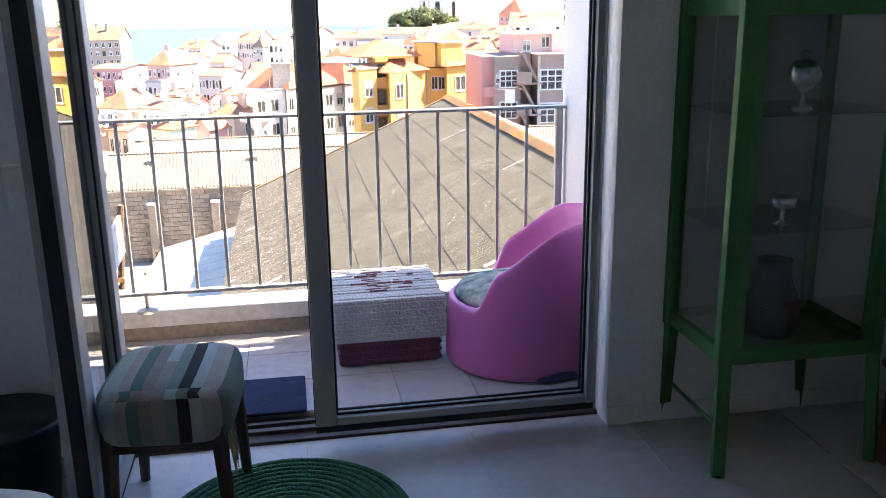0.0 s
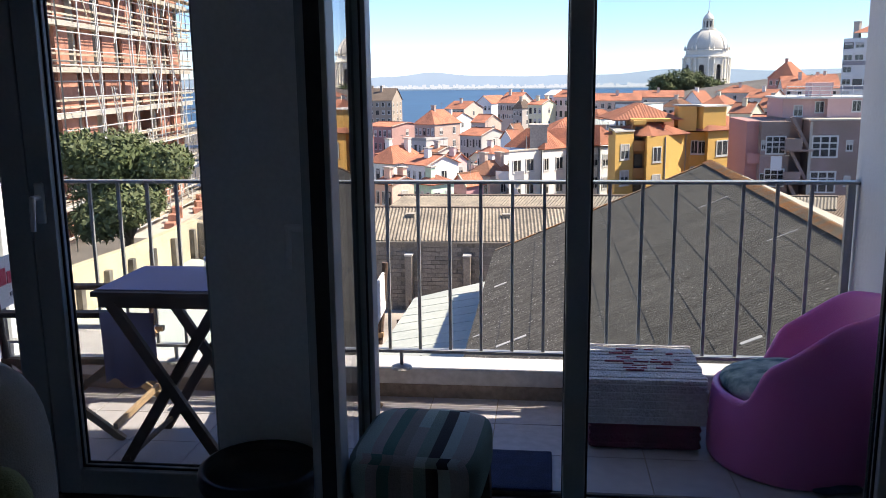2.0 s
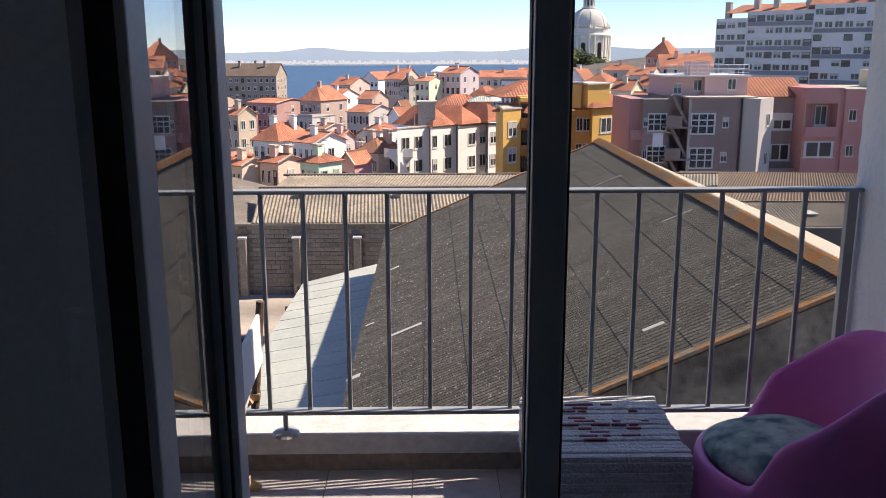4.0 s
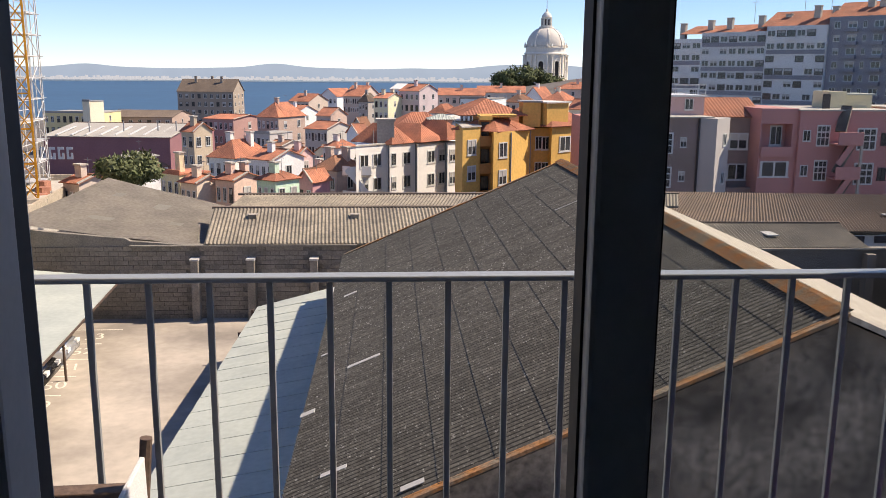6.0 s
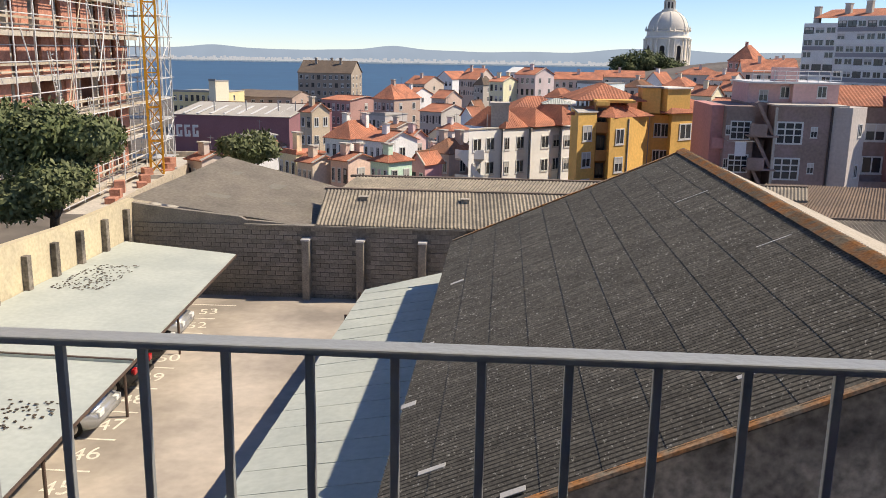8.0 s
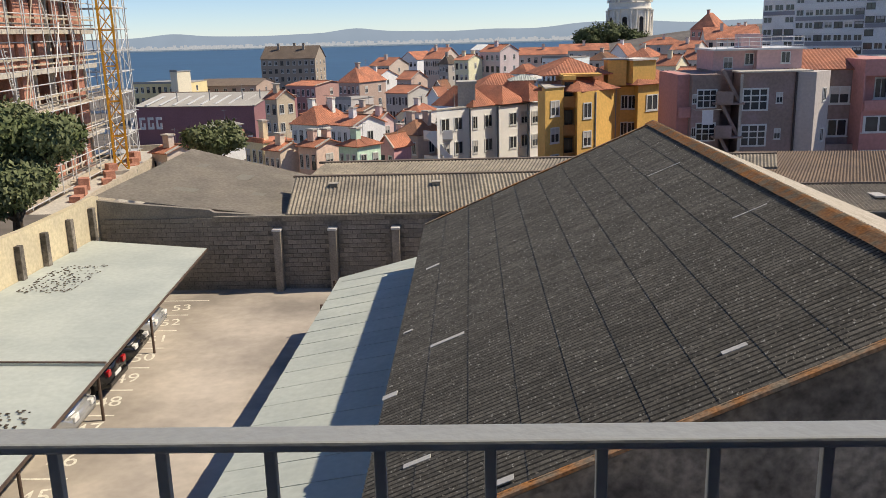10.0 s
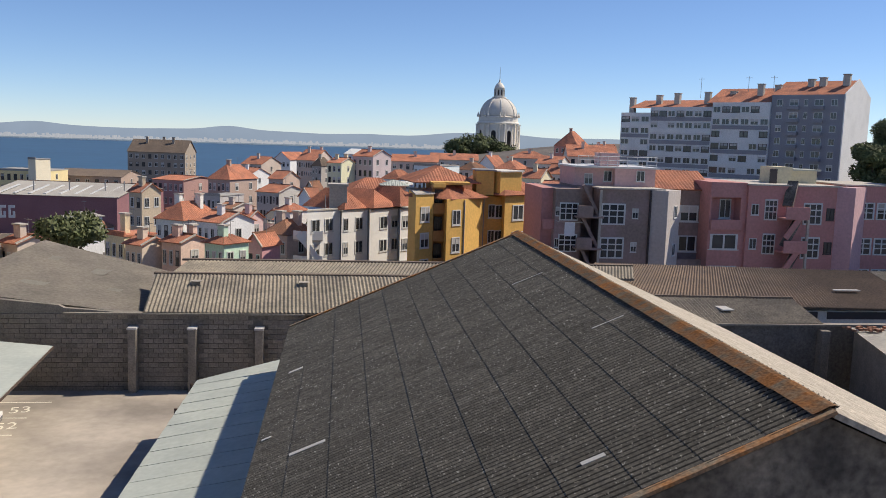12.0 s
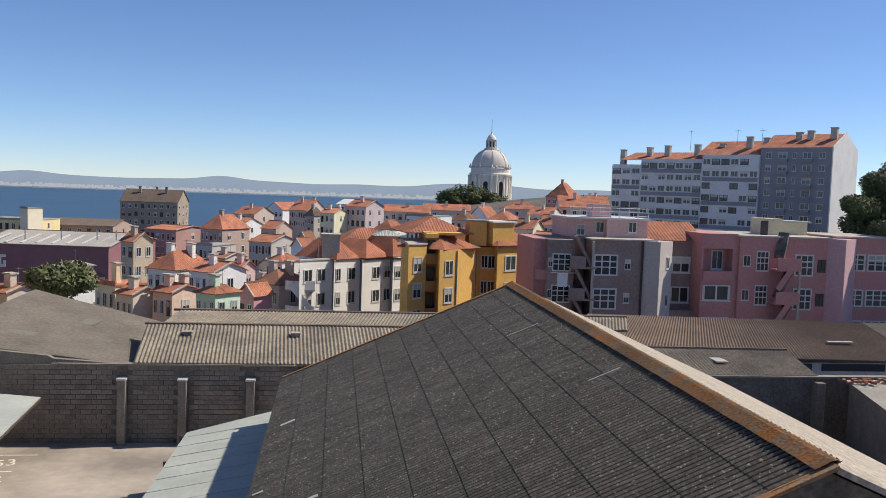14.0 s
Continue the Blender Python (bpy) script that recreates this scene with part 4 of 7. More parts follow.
tagged(part("leaf_litter", lv, M["bark"]), "dry leaves scattered on the carport roof", "leaves", kind="stuff")


def car(name, label, m, paint):
    """A hatchback, its length along x, its tail towards +x."""
    ob = thing(name, label, "car", m, group="cars under the carport")
    prof = [(-2.05, 0.35), (-2.1, 0.62), (-1.95, 0.78), (-1.1, 0.92), (-0.45, 1.4), (0.9, 1.45), (1.6, 1.2), (1.95, 0.95), (2.05, 0.65), (2.0, 0.35), (1.6, 0.22), (-1.7, 0.22)]
    bm = bmesh.new()
    sides = [[bm.verts.new((x, s * (0.84 - (0.12 if z > 0.95 else 0)), z)) for x, z in prof] for s in (-1, 1)]
    bm.faces.new(sides[0])
    bm.faces.new(sides[1][::-1])
    for i in range(len(prof)):
        j = (i + 1) % len(prof)
        bm.faces.new((sides[0][j], sides[0][i], sides[1][i], sides[1][j]))
    bmesh.ops.bevel(bm, geom=bm.edges[:], offset=0.05, segments=2, affect="EDGES")
    part("body", bm, paint, ob, smooth=True)
    rw = bmesh.new()
    quad(rw, (1.02, -0.62, 1.425), (1.02, 0.62, 1.425), (1.6, 0.62, 1.225), (1.6, -0.62, 1.225))
    bmesh.ops.solidify(rw, geom=rw.faces[:], thickness=-0.03)
    part("rear_window", rw, M["pane"], ob)
    fw_ = bmesh.new()
    quad(fw_, (-1.02, -0.62, 0.98), (-1.02, 0.62, 0.98), (-0.5, 0.62, 1.39), (-0.5, -0.62, 1.39))
    bmesh.ops.solidify(fw_, geom=fw_.faces[:], thickness=0.03)
    part("windscreen", fw_, M["pane"], ob)
    for s in (-1, 1):
        part("side_window", boxm(-0.6, 1.1, s * 0.74 - 0.02, s * 0.74 + 0.02, 1.0, 1.34, 0.01), M["pane"], ob)
        part("tail_light", boxm(1.93, 2.06, s * 0.66 - 0.13, s * 0.66 + 0.13, 0.68, 0.88, 0.03), M["tail"], ob, "red tail light")
        part("headlight", boxm(-2.1, -1.95, s * 0.6 - 0.16, s * 0.6 + 0.16, 0.6, 0.76, 0.03), M["lamp"], ob, "clear headlight")
        for x in (-1.3, 1.3):
            w = part("wheel", rod(bmesh.new(), (x, s * 0.7, 0.31), (x, s * 0.86, 0.31), 0.31, seg=20), M["tyre"], ob)
            part("rim", rod(bmesh.new(), (x, s * 0.855, 0.31), (x, s * 0.87, 0.31), 0.2, seg=14), M["chrome"], w)
    part("plate", boxm(2.03, 2.06, -0.26, 0.26, 0.52, 0.63), M["lamp"], ob, "pale number plate")
    part("bumper", boxm(1.9, 2.1, -0.8, 0.8, 0.34, 0.5, 0.04), paint, ob)


for y, lab, key, rz in ((21.9, "silver hatchback parked under the carport", "car_silver", 183), (24.9, "black hatchback with red tail lights under the carport", "car_black", 3), (27.4, "dark hatchback parked beside a carport post", "car_black", 184), (29.9, "silver hatchback nosing out of the carport", "car_silver", 184)):
    car("car", lab, pose(cpx(y) - 3.2, y, GZ + 0.02, 0, 0, rz), M[key])

pk = thing("parking_marks", "worn pale bay lines and numbers on the car park", "road marking", kind="structure")
for nmb in range(40, 54):
    y = 33.2 - 1.85 * (53 - nmb)
    x = cpx(y) - 1.12
    part("bay_line", boxm(x - 2.2, x + 0.5, y - 0.98, y - 0.9, GZ + 0.022, GZ + 0.026), M["line_paint"], pk)
    letters(str(nmb), 0.95, M["line_paint"], "bay_number", Matrix.Translation((x - 0.05, y - 0.02, GZ + 0.027)) @ pose(0, 0, 0, 0, 0, 14) @ Matrix.Diagonal((0.85, 1.1, 1, 1)), pk)
part("bay_line", boxm(cpx(33) - 3.0, cpx(33) - 0.35, 34.1, 34.18, GZ + 0.022, GZ + 0.026), M["line_paint"], pk)

# walls round the yard
yw = thing("yard_wall", "grey cement block wall at the end of the yard", "wall", kind="structure")
core = bmesh.new()
B(core, -16.4, -1.6, 35.74, 35.95, GZ, -5.95)
B(core, 9, 44, 35.74, 35.95, GZ, -6.25)
part("core", core, M["mortar"], yw)
tp_ = bmesh.new()
vs = [tp_.verts.new((x, y, z)) for y in (35.78, 36.02) for x, z in ((-16.2, -5.97), (-8.3, -5.97), (-8.3, -6.03 + 0.1), (-11.2, -5.72), (-11.4, -5.6), (-14.6, -5.3), (-16.2, -5.1))]
tp_.faces.new(vs[:7])
tp_.faces.new(vs[7:][::-1])
for i in range(7):
    tp_.faces.new((vs[i], vs[7 + i], vs[7 + (i + 1) % 7], vs[(i + 1) % 7]))
part("raised_top", tp_, M["block"], yw, "raised wall under the felt roof")
cop = bmesh.new()
B(cop, -11.2, -1.6, 35.6, 36.0, -5.95, -5.88)
B(cop, 9, 44, 35.6, 36.0, -6.25, -6.17)
part("coping", cop, M["block"], yw)
for x in (-8.47, -6.11, -3.43):
    p = part("pilaster", boxm(x - 0.16, x + 0.16, 35.3, 35.74, GZ, -6.5, 0.02), M["block"], yw)
    part("cap", bmesh.ops and boxm(x - 0.19, x + 0.19, 35.27, 35.74, -6.5, -6.42, 0.01), M["plinth"], p)
part("pilaster", boxm(21.0, 21.4, 35.3, 35.74, GZ, -6.4, 0.02), M["block"], yw)

sw = thing("side_wall", "sunlit yellowish limewashed yard wall with buttresses", "wall", kind="structure")
body = bmesh.new()
zs = [(2, -4.2), (14, -4.5), (24, -4.8), (30, -5.0), (36, -4.95)]
for (ya, za), (yb, zb) in zip(zs, zs[1:]):
    vs = [body.verts.new(v) for v in ((-16.2, ya, GZ), (-16.2, yb, GZ), (-16.2, yb, zb), (-16.2, ya, za), (-16.5, ya, GZ), (-16.5, yb, GZ), (-16.5, yb, zb), (-16.5, ya, za))]
    for f in ((0, 1, 2, 3), (7, 6, 5, 4), (3, 2, 6, 7), (0, 4, 5, 1), (0, 3, 7, 4), (1, 5, 6, 2)):
        body.faces.new([vs[k] for k in f])
part("body", body, M["yellow_wall"], sw)
for y in (8, 12, 16, 20.5, 25, 27, 28.9, 30.8, 32.9, 34.95):
    part("buttress", boxm(-16.2, -15.98, y - 0.14, y + 0.14, GZ, -5.4 + 0.02 * (y - 28), 0.02), M["dark_render"], sw)

# sheds behind the yard wall
shl = thing("felt_shed", "low shed with a broad grey felt roof", "shed")
rf = bmesh.new()
k = 8
c00, c10, c11, c01 = Vector((-16.4, 36.05, -4.98)), Vector((-8.3, 36.05, -6.02)), Vector((-8.2, 45, -5.8)), Vector((-14.6, 44.2, -4.05))
grid = [[rf.verts.new(c00.lerp(c10, i / k).lerp(c01.lerp(c11, i / k), j / k) + Vector((0, 0, 0.012 * math.sin(i * 1.3 + j)))) for i in range(k + 1)] for j in range(k + 1)]
for j in range(k):
    for i in range(k):
        rf.faces.new((grid[j][i], grid[j][i + 1], grid[j + 1][i + 1], grid[j + 1][i]))
bmesh.ops.solidify(rf, geom=rf.faces[:], thickness=0.15)
part("roof", rf, M["felt"], shl, "grey patched felt roof")
for fi, fj, w, h in ((0.35, 0.25, 1.1, 0.5), (0.55, 0.6, 0.7, 0.9), (0.2, 0.7, 0.9, 0.6), (0.75, 0.35, 0.6, 0.4)):
    c = c00.lerp(c10, fi).lerp(c01.lerp(c11, fi), fj)
    u, v = (c10 - c00).normalized(), (c01 - c00).normalized()
    pt_ = bmesh.new()
    quad(pt_, c - u * w / 2, c + u * w / 2, c + u * w / 2 + v * h, c - u * w / 2 + v * h)
    bmesh.ops.solidify(pt_, geom=pt_.faces[:], thickness=-0.04)
    part("repair_patch", pt_, M["felt_pale"], shl, "paler felt patch")
part("wall", boxm(-16.3, -8.6, 36.2, 44, GZ, -6.3), M["dark_render"], shl)

def tin_shed(name, label, x0, x1, xs, flip=1):
    """Two stepped corrugated roof tiers falling towards the yard."""
    ob = thing(name, label, "shed")
    part("lower_roof", slope(bmesh.new(), (x0, 35.7, -5.86), (x1[0], 35.7, -5.86), (x1[1], 40.2, -5.02), (x0 - 0.4 * flip, 40.2, -5.02), 0.165, 0.055), M["asbestos_pale"], ob, "weathered corrugated lower roof")
    part("upper_roof", slope(bmesh.new(), (xs[0], 40.3, -5.0), (xs[1], 40.3, -5.0), (xs[1] + 1, 43.4, -4.83), (xs[0] + 0.3, 43.4, -4.83), 0.165, 0.055), M["asbestos_pale"], ob, "weathered corrugated upper roof")
    rd = bmesh.new()
    B(rd, x0 - 0.5, x1[1], 40.15, 40.45, -5.02, -4.93, 0.02)
    B(rd, xs[0], xs[1] + 1, 43.3, 43.6, -4.84, -4.74, 0.02)
    part("ridge_cap", rd, M["slate"], ob, "dark ridge flashing")
    part("wall", boxm(xs[0] + 0.3, xs[1], 36.1, 43.3, GZ, -6.0), M["dark_render"], ob)
    return ob


s1 = tin_shed("tin_shed", "low shed with stepped corrugated roofs", -8.1, (9.5, 9.5), (-7.9, 14))
for x, y, z in ((-6.5, 38.9, -5.27), (-1.8, 38.9, -5.27)):
    v = part("roof_vent", boxm(x - 0.19, x + 0.19, y - 0.2, y + 0.2, z, z + 0.17, 0.02), M["asbestos_pale"], s1, "small boxed roof vent")
    part("vent_lid", boxm(x - 0.22, x + 0.22, y - 0.23, y + 0.23, z + 0.17, z + 0.2, 0.01), M["felt"], v)
s2 = thing("tin_shed", "long low shed with brown corrugated roofs", "shed")
part("upper_roof", slope(bmesh.new(), (9.5, 38.6, -5.75), (28.5, 38.6, -6.1), (30.5, 47, -5.45), (14, 47, -5.2), 0.165, 0.06), M["brown_sheet"], s2, "brown corrugated roof")
part("lower_roof", slope(bmesh.new(), (9.5, 35.75, -6.14), (21.3, 35.75, -6.18), (21.6, 39.1, -5.7), (9.5, 39.1, -5.62), 0.165, 0.06), M["asbestos_pale"], s2, "weathered corrugated lean-to roof")
part("roof_flashing", bar(bmesh.new(), (9.5, 39.15, -5.56), (21.6, 39.15, -5.64), 0.12, 0.12), M["slate"], s2, "dark flashing strip")
part("far_roof", slope(bmesh.new(), (28.6, 38.6, -6.1), (44, 38.6, -6.1), (44, 47, -5.45), (30.6, 47, -5.45), 0.165, 0.055), M["asbestos_pale"], s2, "paler corrugated roof")
part("wall", boxm(9.5, 44, 38.9, 46.5, GZ, -6.2), M["white_roof"], s2, "whitewashed wall under the eaves")
for x0, x1 in ((21.3, 22.8), (23.3, 26.6)):
    # No slot is cut; a dark strip paints the shade in it.
    part("opening", boxm(x0, x1, 38.86, 38.9, -6.6, -6.25), M["win_dark"], s2, "dark strip for the shade in a wall slot")
part("skylight", boxm(17.1, 17.65, 37.0, 37.9, -5.88, -5.8, 0.02), M["patch_sheet"], s2, "pale translucent skylight")
part("skylight", boxm(25.2, 26.6, 41.5, 41.8, -5.68, -5.63, 0.01), M["patch_sheet"], s2, "pale translucent strip")

an = thing("yard_annex", "small block building with a whitewashed flat roof", "shed")
ar = bmesh.new()
vs = [ar.verts.new(v) for v in ((18.4, 22.5, -6.25), (32, 22.5, -6.25), (36, 35.2, -6.2), (22.2, 35.2, -6.2))]
ar.faces.new(vs)
bmesh.ops.solidify(ar, geom=ar.faces[:], thickness=0.15)
part("roof", ar, M["white_roof"], an, "whitewashed flat roof")
aw = bmesh.new()
vs = [aw.verts.new(v) for v in ((18.7, 22.8, GZ), (32, 22.8, GZ), (35.5, 35, GZ), (22.3, 35, GZ), (18.7, 22.8, -6.38), (32, 22.8, -6.38), (35.5, 35, -6.33), (22.3, 35, -6.33))]
for f in ((0, 1, 5, 4), (1, 2, 6, 5), (2, 3, 7, 6), (3, 0, 4, 7)):
    aw.faces.new([vs[k_] for k_ in f])
part("wall", aw, M["block"], an)
rb = bmesh.new()
rnd = random.Random(3)
for i in range(60):
    x, y = 21.5 + 4 * rnd.random(), 33.9 + 0.9 * rnd.random()
    s = 0.05 + 0.14 * rnd.random()
    B(rb, x, x + s, y, y + s, -6.12, -6.12 + s * 0.6)
tagged(part("rubble", rb, M["tiles_old"]), "broken tiles heaped on the annex roof", "rubble", kind="stuff")

# ---- the town ----
def lattice(bm, xs, zs, hollow, y0, y1):
    """A plate over the grid of xs and zs, in one piece, with the hollow cells left open."""
    n0 = len(bm.faces)
    vs = {}
    faces = []
    for i in range(len(xs) - 1):
        for j in range(len(zs) - 1):
            if (i, j) not in hollow:
                q = []
                for a, b in ((i, j), (i + 1, j), (i + 1, j + 1), (i, j + 1)):
                    if (a, b) not in vs:
                        vs[a, b] = bm.verts.new((xs[a], y0, zs[b]))
                    q.append(vs[a, b])
                faces.append(bm.faces.new(q))
    ext = bmesh.ops.extrude_face_region(bm, geom=faces)
    bmesh.ops.translate(bm, vec=(0, y1 - y0, 0), verts=[g for g in ext["geom"] if isinstance(g, bmesh.types.BMVert)])
    return bm


def window_meshes():
    fb = lattice(bmesh.new(), (-0.56, -0.5, -0.42, -0.03, 0.03, 0.42, 0.5, 0.56), (-0.56, -0.5, -0.43, 0.43, 0.5), {(2, 2), (4, 2)} | {(i, j) for i in (0, 6) for j in (1, 2, 3)}, -0.07, 0.0)
    gb = lattice(bmesh.new(), (-0.5, -0.44, -0.19, -0.14, 0.14, 0.19, 0.44, 0.5), (-0.5, -0.43, -0.12, -0.07, 0.14, 0.2, 0.43, 0.5), {(i, j) for i in (1, 3, 5) for j in (1, 3, 5)}, -0.07, 0.0)
    pb = boxm(-0.43, 0.43, -0.03, -0.005, -0.44, 0.44)
    bb_ = boxm(-0.43, 0.43, -0.045, -0.032, 0.05, 0.44)
    res = {}
    for key, bm, mat in (("frame", fb, "win_frame"), ("grid", gb, "win_frame"), ("pane", pb, "pane"), ("blind", bb_, "blind")):
        me = bpy.data.meshes.new("window_" + key)
        bm.to_mesh(me)
        bm.free()
        me.materials.append(M[mat])
        res[key] = me
    me = res["frame"].copy()
    me.materials.clear()
    me.materials.append(M["win_dark"])
    res["dark"] = me
    return res


WM = window_meshes()
wrnd = random.Random(11)


def win(parent, x, y, z, w, h, turn=0, style="frame", blind=0.25):
    """A window on a wall face; turn: degrees about z that its outward side is turned from -y."""
    ob = shared("window", WM[style], parent, pose(x, y, z, 0, 0, turn) @ Matrix.Diagonal((w, 1, h, 1)))
    shared("pane", WM["pane"], ob, Matrix())
    if wrnd.random() < blind:
        shared("blind", WM["blind"], ob, Matrix())
    return ob


def roof_mesh(kind, w, d, e, r, o=0.3, pitch=0.32, amp=0.05):
    """A roof over a box of width w (x) and depth d (y) with its eave at e and its ridge at r."""
    bm = bmesh.new()
    X, Y = w / 2 + o, d + o
    if kind == "gx":
        slope(bm, (-X, -o, e), (X, -o, e), (X, d / 2, r), (-X, d / 2, r), pitch, amp)
        slope(bm, (X, Y, e), (-X, Y, e), (-X, d / 2, r), (X, d / 2, r), pitch, amp)
    elif kind == "gy":
        slope(bm, (-X, Y, e), (-X, -o, e), (0, -o, r), (0, Y, r), pitch, amp)
        slope(bm, (X, -o, e), (X, Y, e), (0, Y, r), (0, -o, r), pitch, amp)
    elif kind == "hip":
        k = min(w, d) / 2 * 0.9
        ry = d / 2 - k if d > w else 0.0
        rx = w / 2 - k if w >= d else 0.0
        if w >= d:
            a, b = (-rx, d / 2, r), (rx, d / 2, r)
            hip_slope(bm, (-X, -o, e), (X, -o, e), b, a, pitch, amp)
            hip_slope(bm, (X, Y, e), (-X, Y, e), a, b, pitch, amp)
            hip_slope(bm, (-X, Y, e), (-X, -o, e), a, a, pitch, amp)
            hip_slope(bm, (X, -o, e), (X, Y, e), b, b, pitch, amp)
        else:
            a, b = (0, d / 2 - ry, r), (0, d / 2 + ry, r)
            hip_slope(bm, (-X, -o, e), (X, -o, e), a, a, pitch, amp)
            hip_slope(bm, (X, Y, e), (-X, Y, e), b, b, pitch, amp)
            hip_slope(bm, (-X, Y, e), (-X, -o, e), a, b, pitch, amp)
            hip_slope(bm, (X, -o, e), (X, Y, e), b, a, pitch, amp)
    else:
        B(bm, -w / 2 - 0.12, w / 2 + 0.12, -0.12, d + 0.12, e, e + 0.18)
        B(bm, -w / 2 - 0.05, w / 2 + 0.05, -0.05, 0.15, e + 0.18, e + 0.55)
    return bm


def chimney(parent, x, y, z, h, mat, w=0.5):
    c = part("chimney", boxm(x - w, x + w, y - w * 0.7, y + w * 0.7, z - 1.5, z + h), mat, parent)
    part("chimney_cap", boxm(x - w - 0.12, x + w + 0.12, y - w * 0.7 - 0.12, y + w * 0.7 + 0.12, z + h, z + h + 0.15), M["concrete"], c)


paint_cache = {}


def house(label, x0, x1, yf, d, e, r, roof, col, rows, cols, yaw=0, mat="tiles", chim=0, sides=0):
    if len(label.split()) < 4:
        label += " in the old town"
    base = min(ground_z(x0, yf), ground_z(x1, yf), ground_z(x0, yf + d), ground_z(x1, yf + d)) - 0.3
    base = min(base, e - 3.2)
    # turned so that the right-hand end wall shows and catches the sun
    ang = radians(20 + abs(yaw) * 0.7) if x1 - x0 < 14 else radians(7)
    ca, sa = math.cos(ang), math.sin(ang)
    d = min(d, 0.5 * (x1 - x0) / sa)
    w = (x1 - x0 - d * sa) / ca
    ob = thing("town_house", label, "house", pose(x0 + w * ca / 2, yf + w * sa / 2, base, 0, 0, -math.degrees(ang)), group="town houses")
    if d > 3.5:
        sides = max(sides, 1)
    wall = paint_cache.setdefault(col, wallpaint(tuple(min(0.82, c * 1.22) for c in col)))
    E, R = e - base, r - base
    wb = boxm(-w / 2, w / 2, 0, d, 0, E)
    if roof == "gx":
        for s in (-1, 1):
            f = [wb.verts.new((s * (w / 2 - 0.01), y, z)) for y, z in ((0, E), (d, E), (d / 2, R - 0.05))]
            wb.faces.new(f)
    if roof == "gy":
        for y in (0.01, d - 0.01):
            f = [wb.verts.new((x, y, z)) for x, z in ((-w / 2, E), (w / 2, E), (0, R - 0.05))]
            wb.faces.new(f)
    part("wall", wb, wall, ob)
    part("roof", roof_mesh(roof, w, d, E, R), M[mat], ob)
    ww, hh = min(1.15, w / max(cols, 1) * 0.5), 1.55
    for i in range(rows):
        z = E - 1.6 - 2.95 * i
        if z < 0.9:
            break
        for j in range(cols):
            win(ob, -w / 2 + w * (j + 0.5) / cols, 0, z, ww, hh, 0, wrnd.choice(("frame", "frame", "dark")))
        for j in range(sides):
            win(ob, w / 2, d * (j + 0.5) / sides, z, min(1.1, d / sides * 0.5), hh, 90)
            win(ob, -w / 2, d * (j + 0.5) / sides, z, min(1.1, d / sides * 0.5), hh, -90)
    if yf < 240 and roof in ("gx", "gy"):
        rdg = bmesh.new()
        bar(rdg, *(((-w / 2 - 0.3, d / 2, R + 0.06), (w / 2 + 0.3, d / 2, R + 0.06)) if roof == "gx" else ((0, -0.3, R + 0.06), (0, d + 0.3, R + 0.06))), 0.22, 0.16)
        part("ridge_tile", rdg, M["tiles_old"], ob)
        part("verge", bar(bmesh.new(), *(((w / 2 + 0.2, -0.3, E + 0.05), (w / 2 + 0.2, d / 2, R + 0.05)) if roof == "gx" else ((w / 2 + 0.2, -0.25, E + 0.05), (0, -0.25, R + 0.05))), 0.2, 0.16), M["concrete"], ob, "pale mortar verge")
    if yf < 200:
        ant = rod(bmesh.new(), (w * 0.2, d * 0.5, R - 0.2), (w * 0.2, d * 0.5, R + 1.6), 0.03, seg=4)
        rod(ant, (w * 0.2 - 0.5, d * 0.5, R + 1.4), (w * 0.2 + 0.5, d * 0.5, R + 1.4), 0.025, seg=4)
        part("antenna", ant, M["lead_pipe"], ob)
    for i in range(chim):
        chimney(ob, -w * 0.35 + w * 0.7 * (i + 0.5) / chim, d * (0.35 + 0.3 * (i % 2)), (E + R) / 2, (R - E) / 2 + 0.9, wall, 0.45)
    return ob


house("long pale yellow block by the river", -91.9, -75.24, 235, 14, -10.46, -9.95, "flat", (0.66, 0.55, 0.3), 2, 9, 8, "grey_roof", 0, 0)
house("square pale tower on a riverside block", -80.2, -75.86, 232, 9, -7.3, -7.10, "flat", (0.66, 0.6, 0.46), 0, 0, 8, "grey_roof", 0, 0)
house("long low brown riverside shed", -80.05, -59.57, 250, 16, -12.21, -10.58, "gx", (0.36, 0.27, 0.22), 1, 7, 0, "slate", 0, 0)
house("large dark brown apartment house with a slate roof", -79.27, -56.55, 330, 14, -7.2, -2.60, "gx", (0.3, 0.25, 0.2), 6, 9, -14, "slate", 3, 3)
house("long warehouse with a grey roof and wine-red wall", -65.62, -38.23, 165, 26, -11.32, -9.53, "gx", (0.24, 0.12, 0.13), 0, 0, 0, "grey_roof", 0, 0)
house("brown row house with a clay roof", -42.05, -29.34, 195, 12, -9.61, -8.86, "gx", (0.38, 0.24, 0.22), 2, 6, 10, "tiles", 0, 0)
house("brown hip-roofed town house", -29.18, -19.32, 190, 16, -8.92, -5.78, "hip", (0.4, 0.3, 0.25), 3, 5, 14, "tiles", 1, 2)
house("gabled brown town house with a clay roof", -33.72, -29.08, 140, 9, -8.51, -7.08, "gx", (0.46, 0.38, 0.28), 2, 2, 24, "tiles", 1, 2)
house("low house with wide clay roof", -25.21, -17.13, 118, 10, -10.52, -8.20, "hip", (0.72, 0.68, 0.62), 1, 4, 18, "tiles", 2, 1)
house("white house with a clay roof", -18.99, -11.86, 113, 9, -10.25, -9.05, "gx", (0.72, 0.7, 0.67), 1, 4, 25, "tiles", 1, 1)
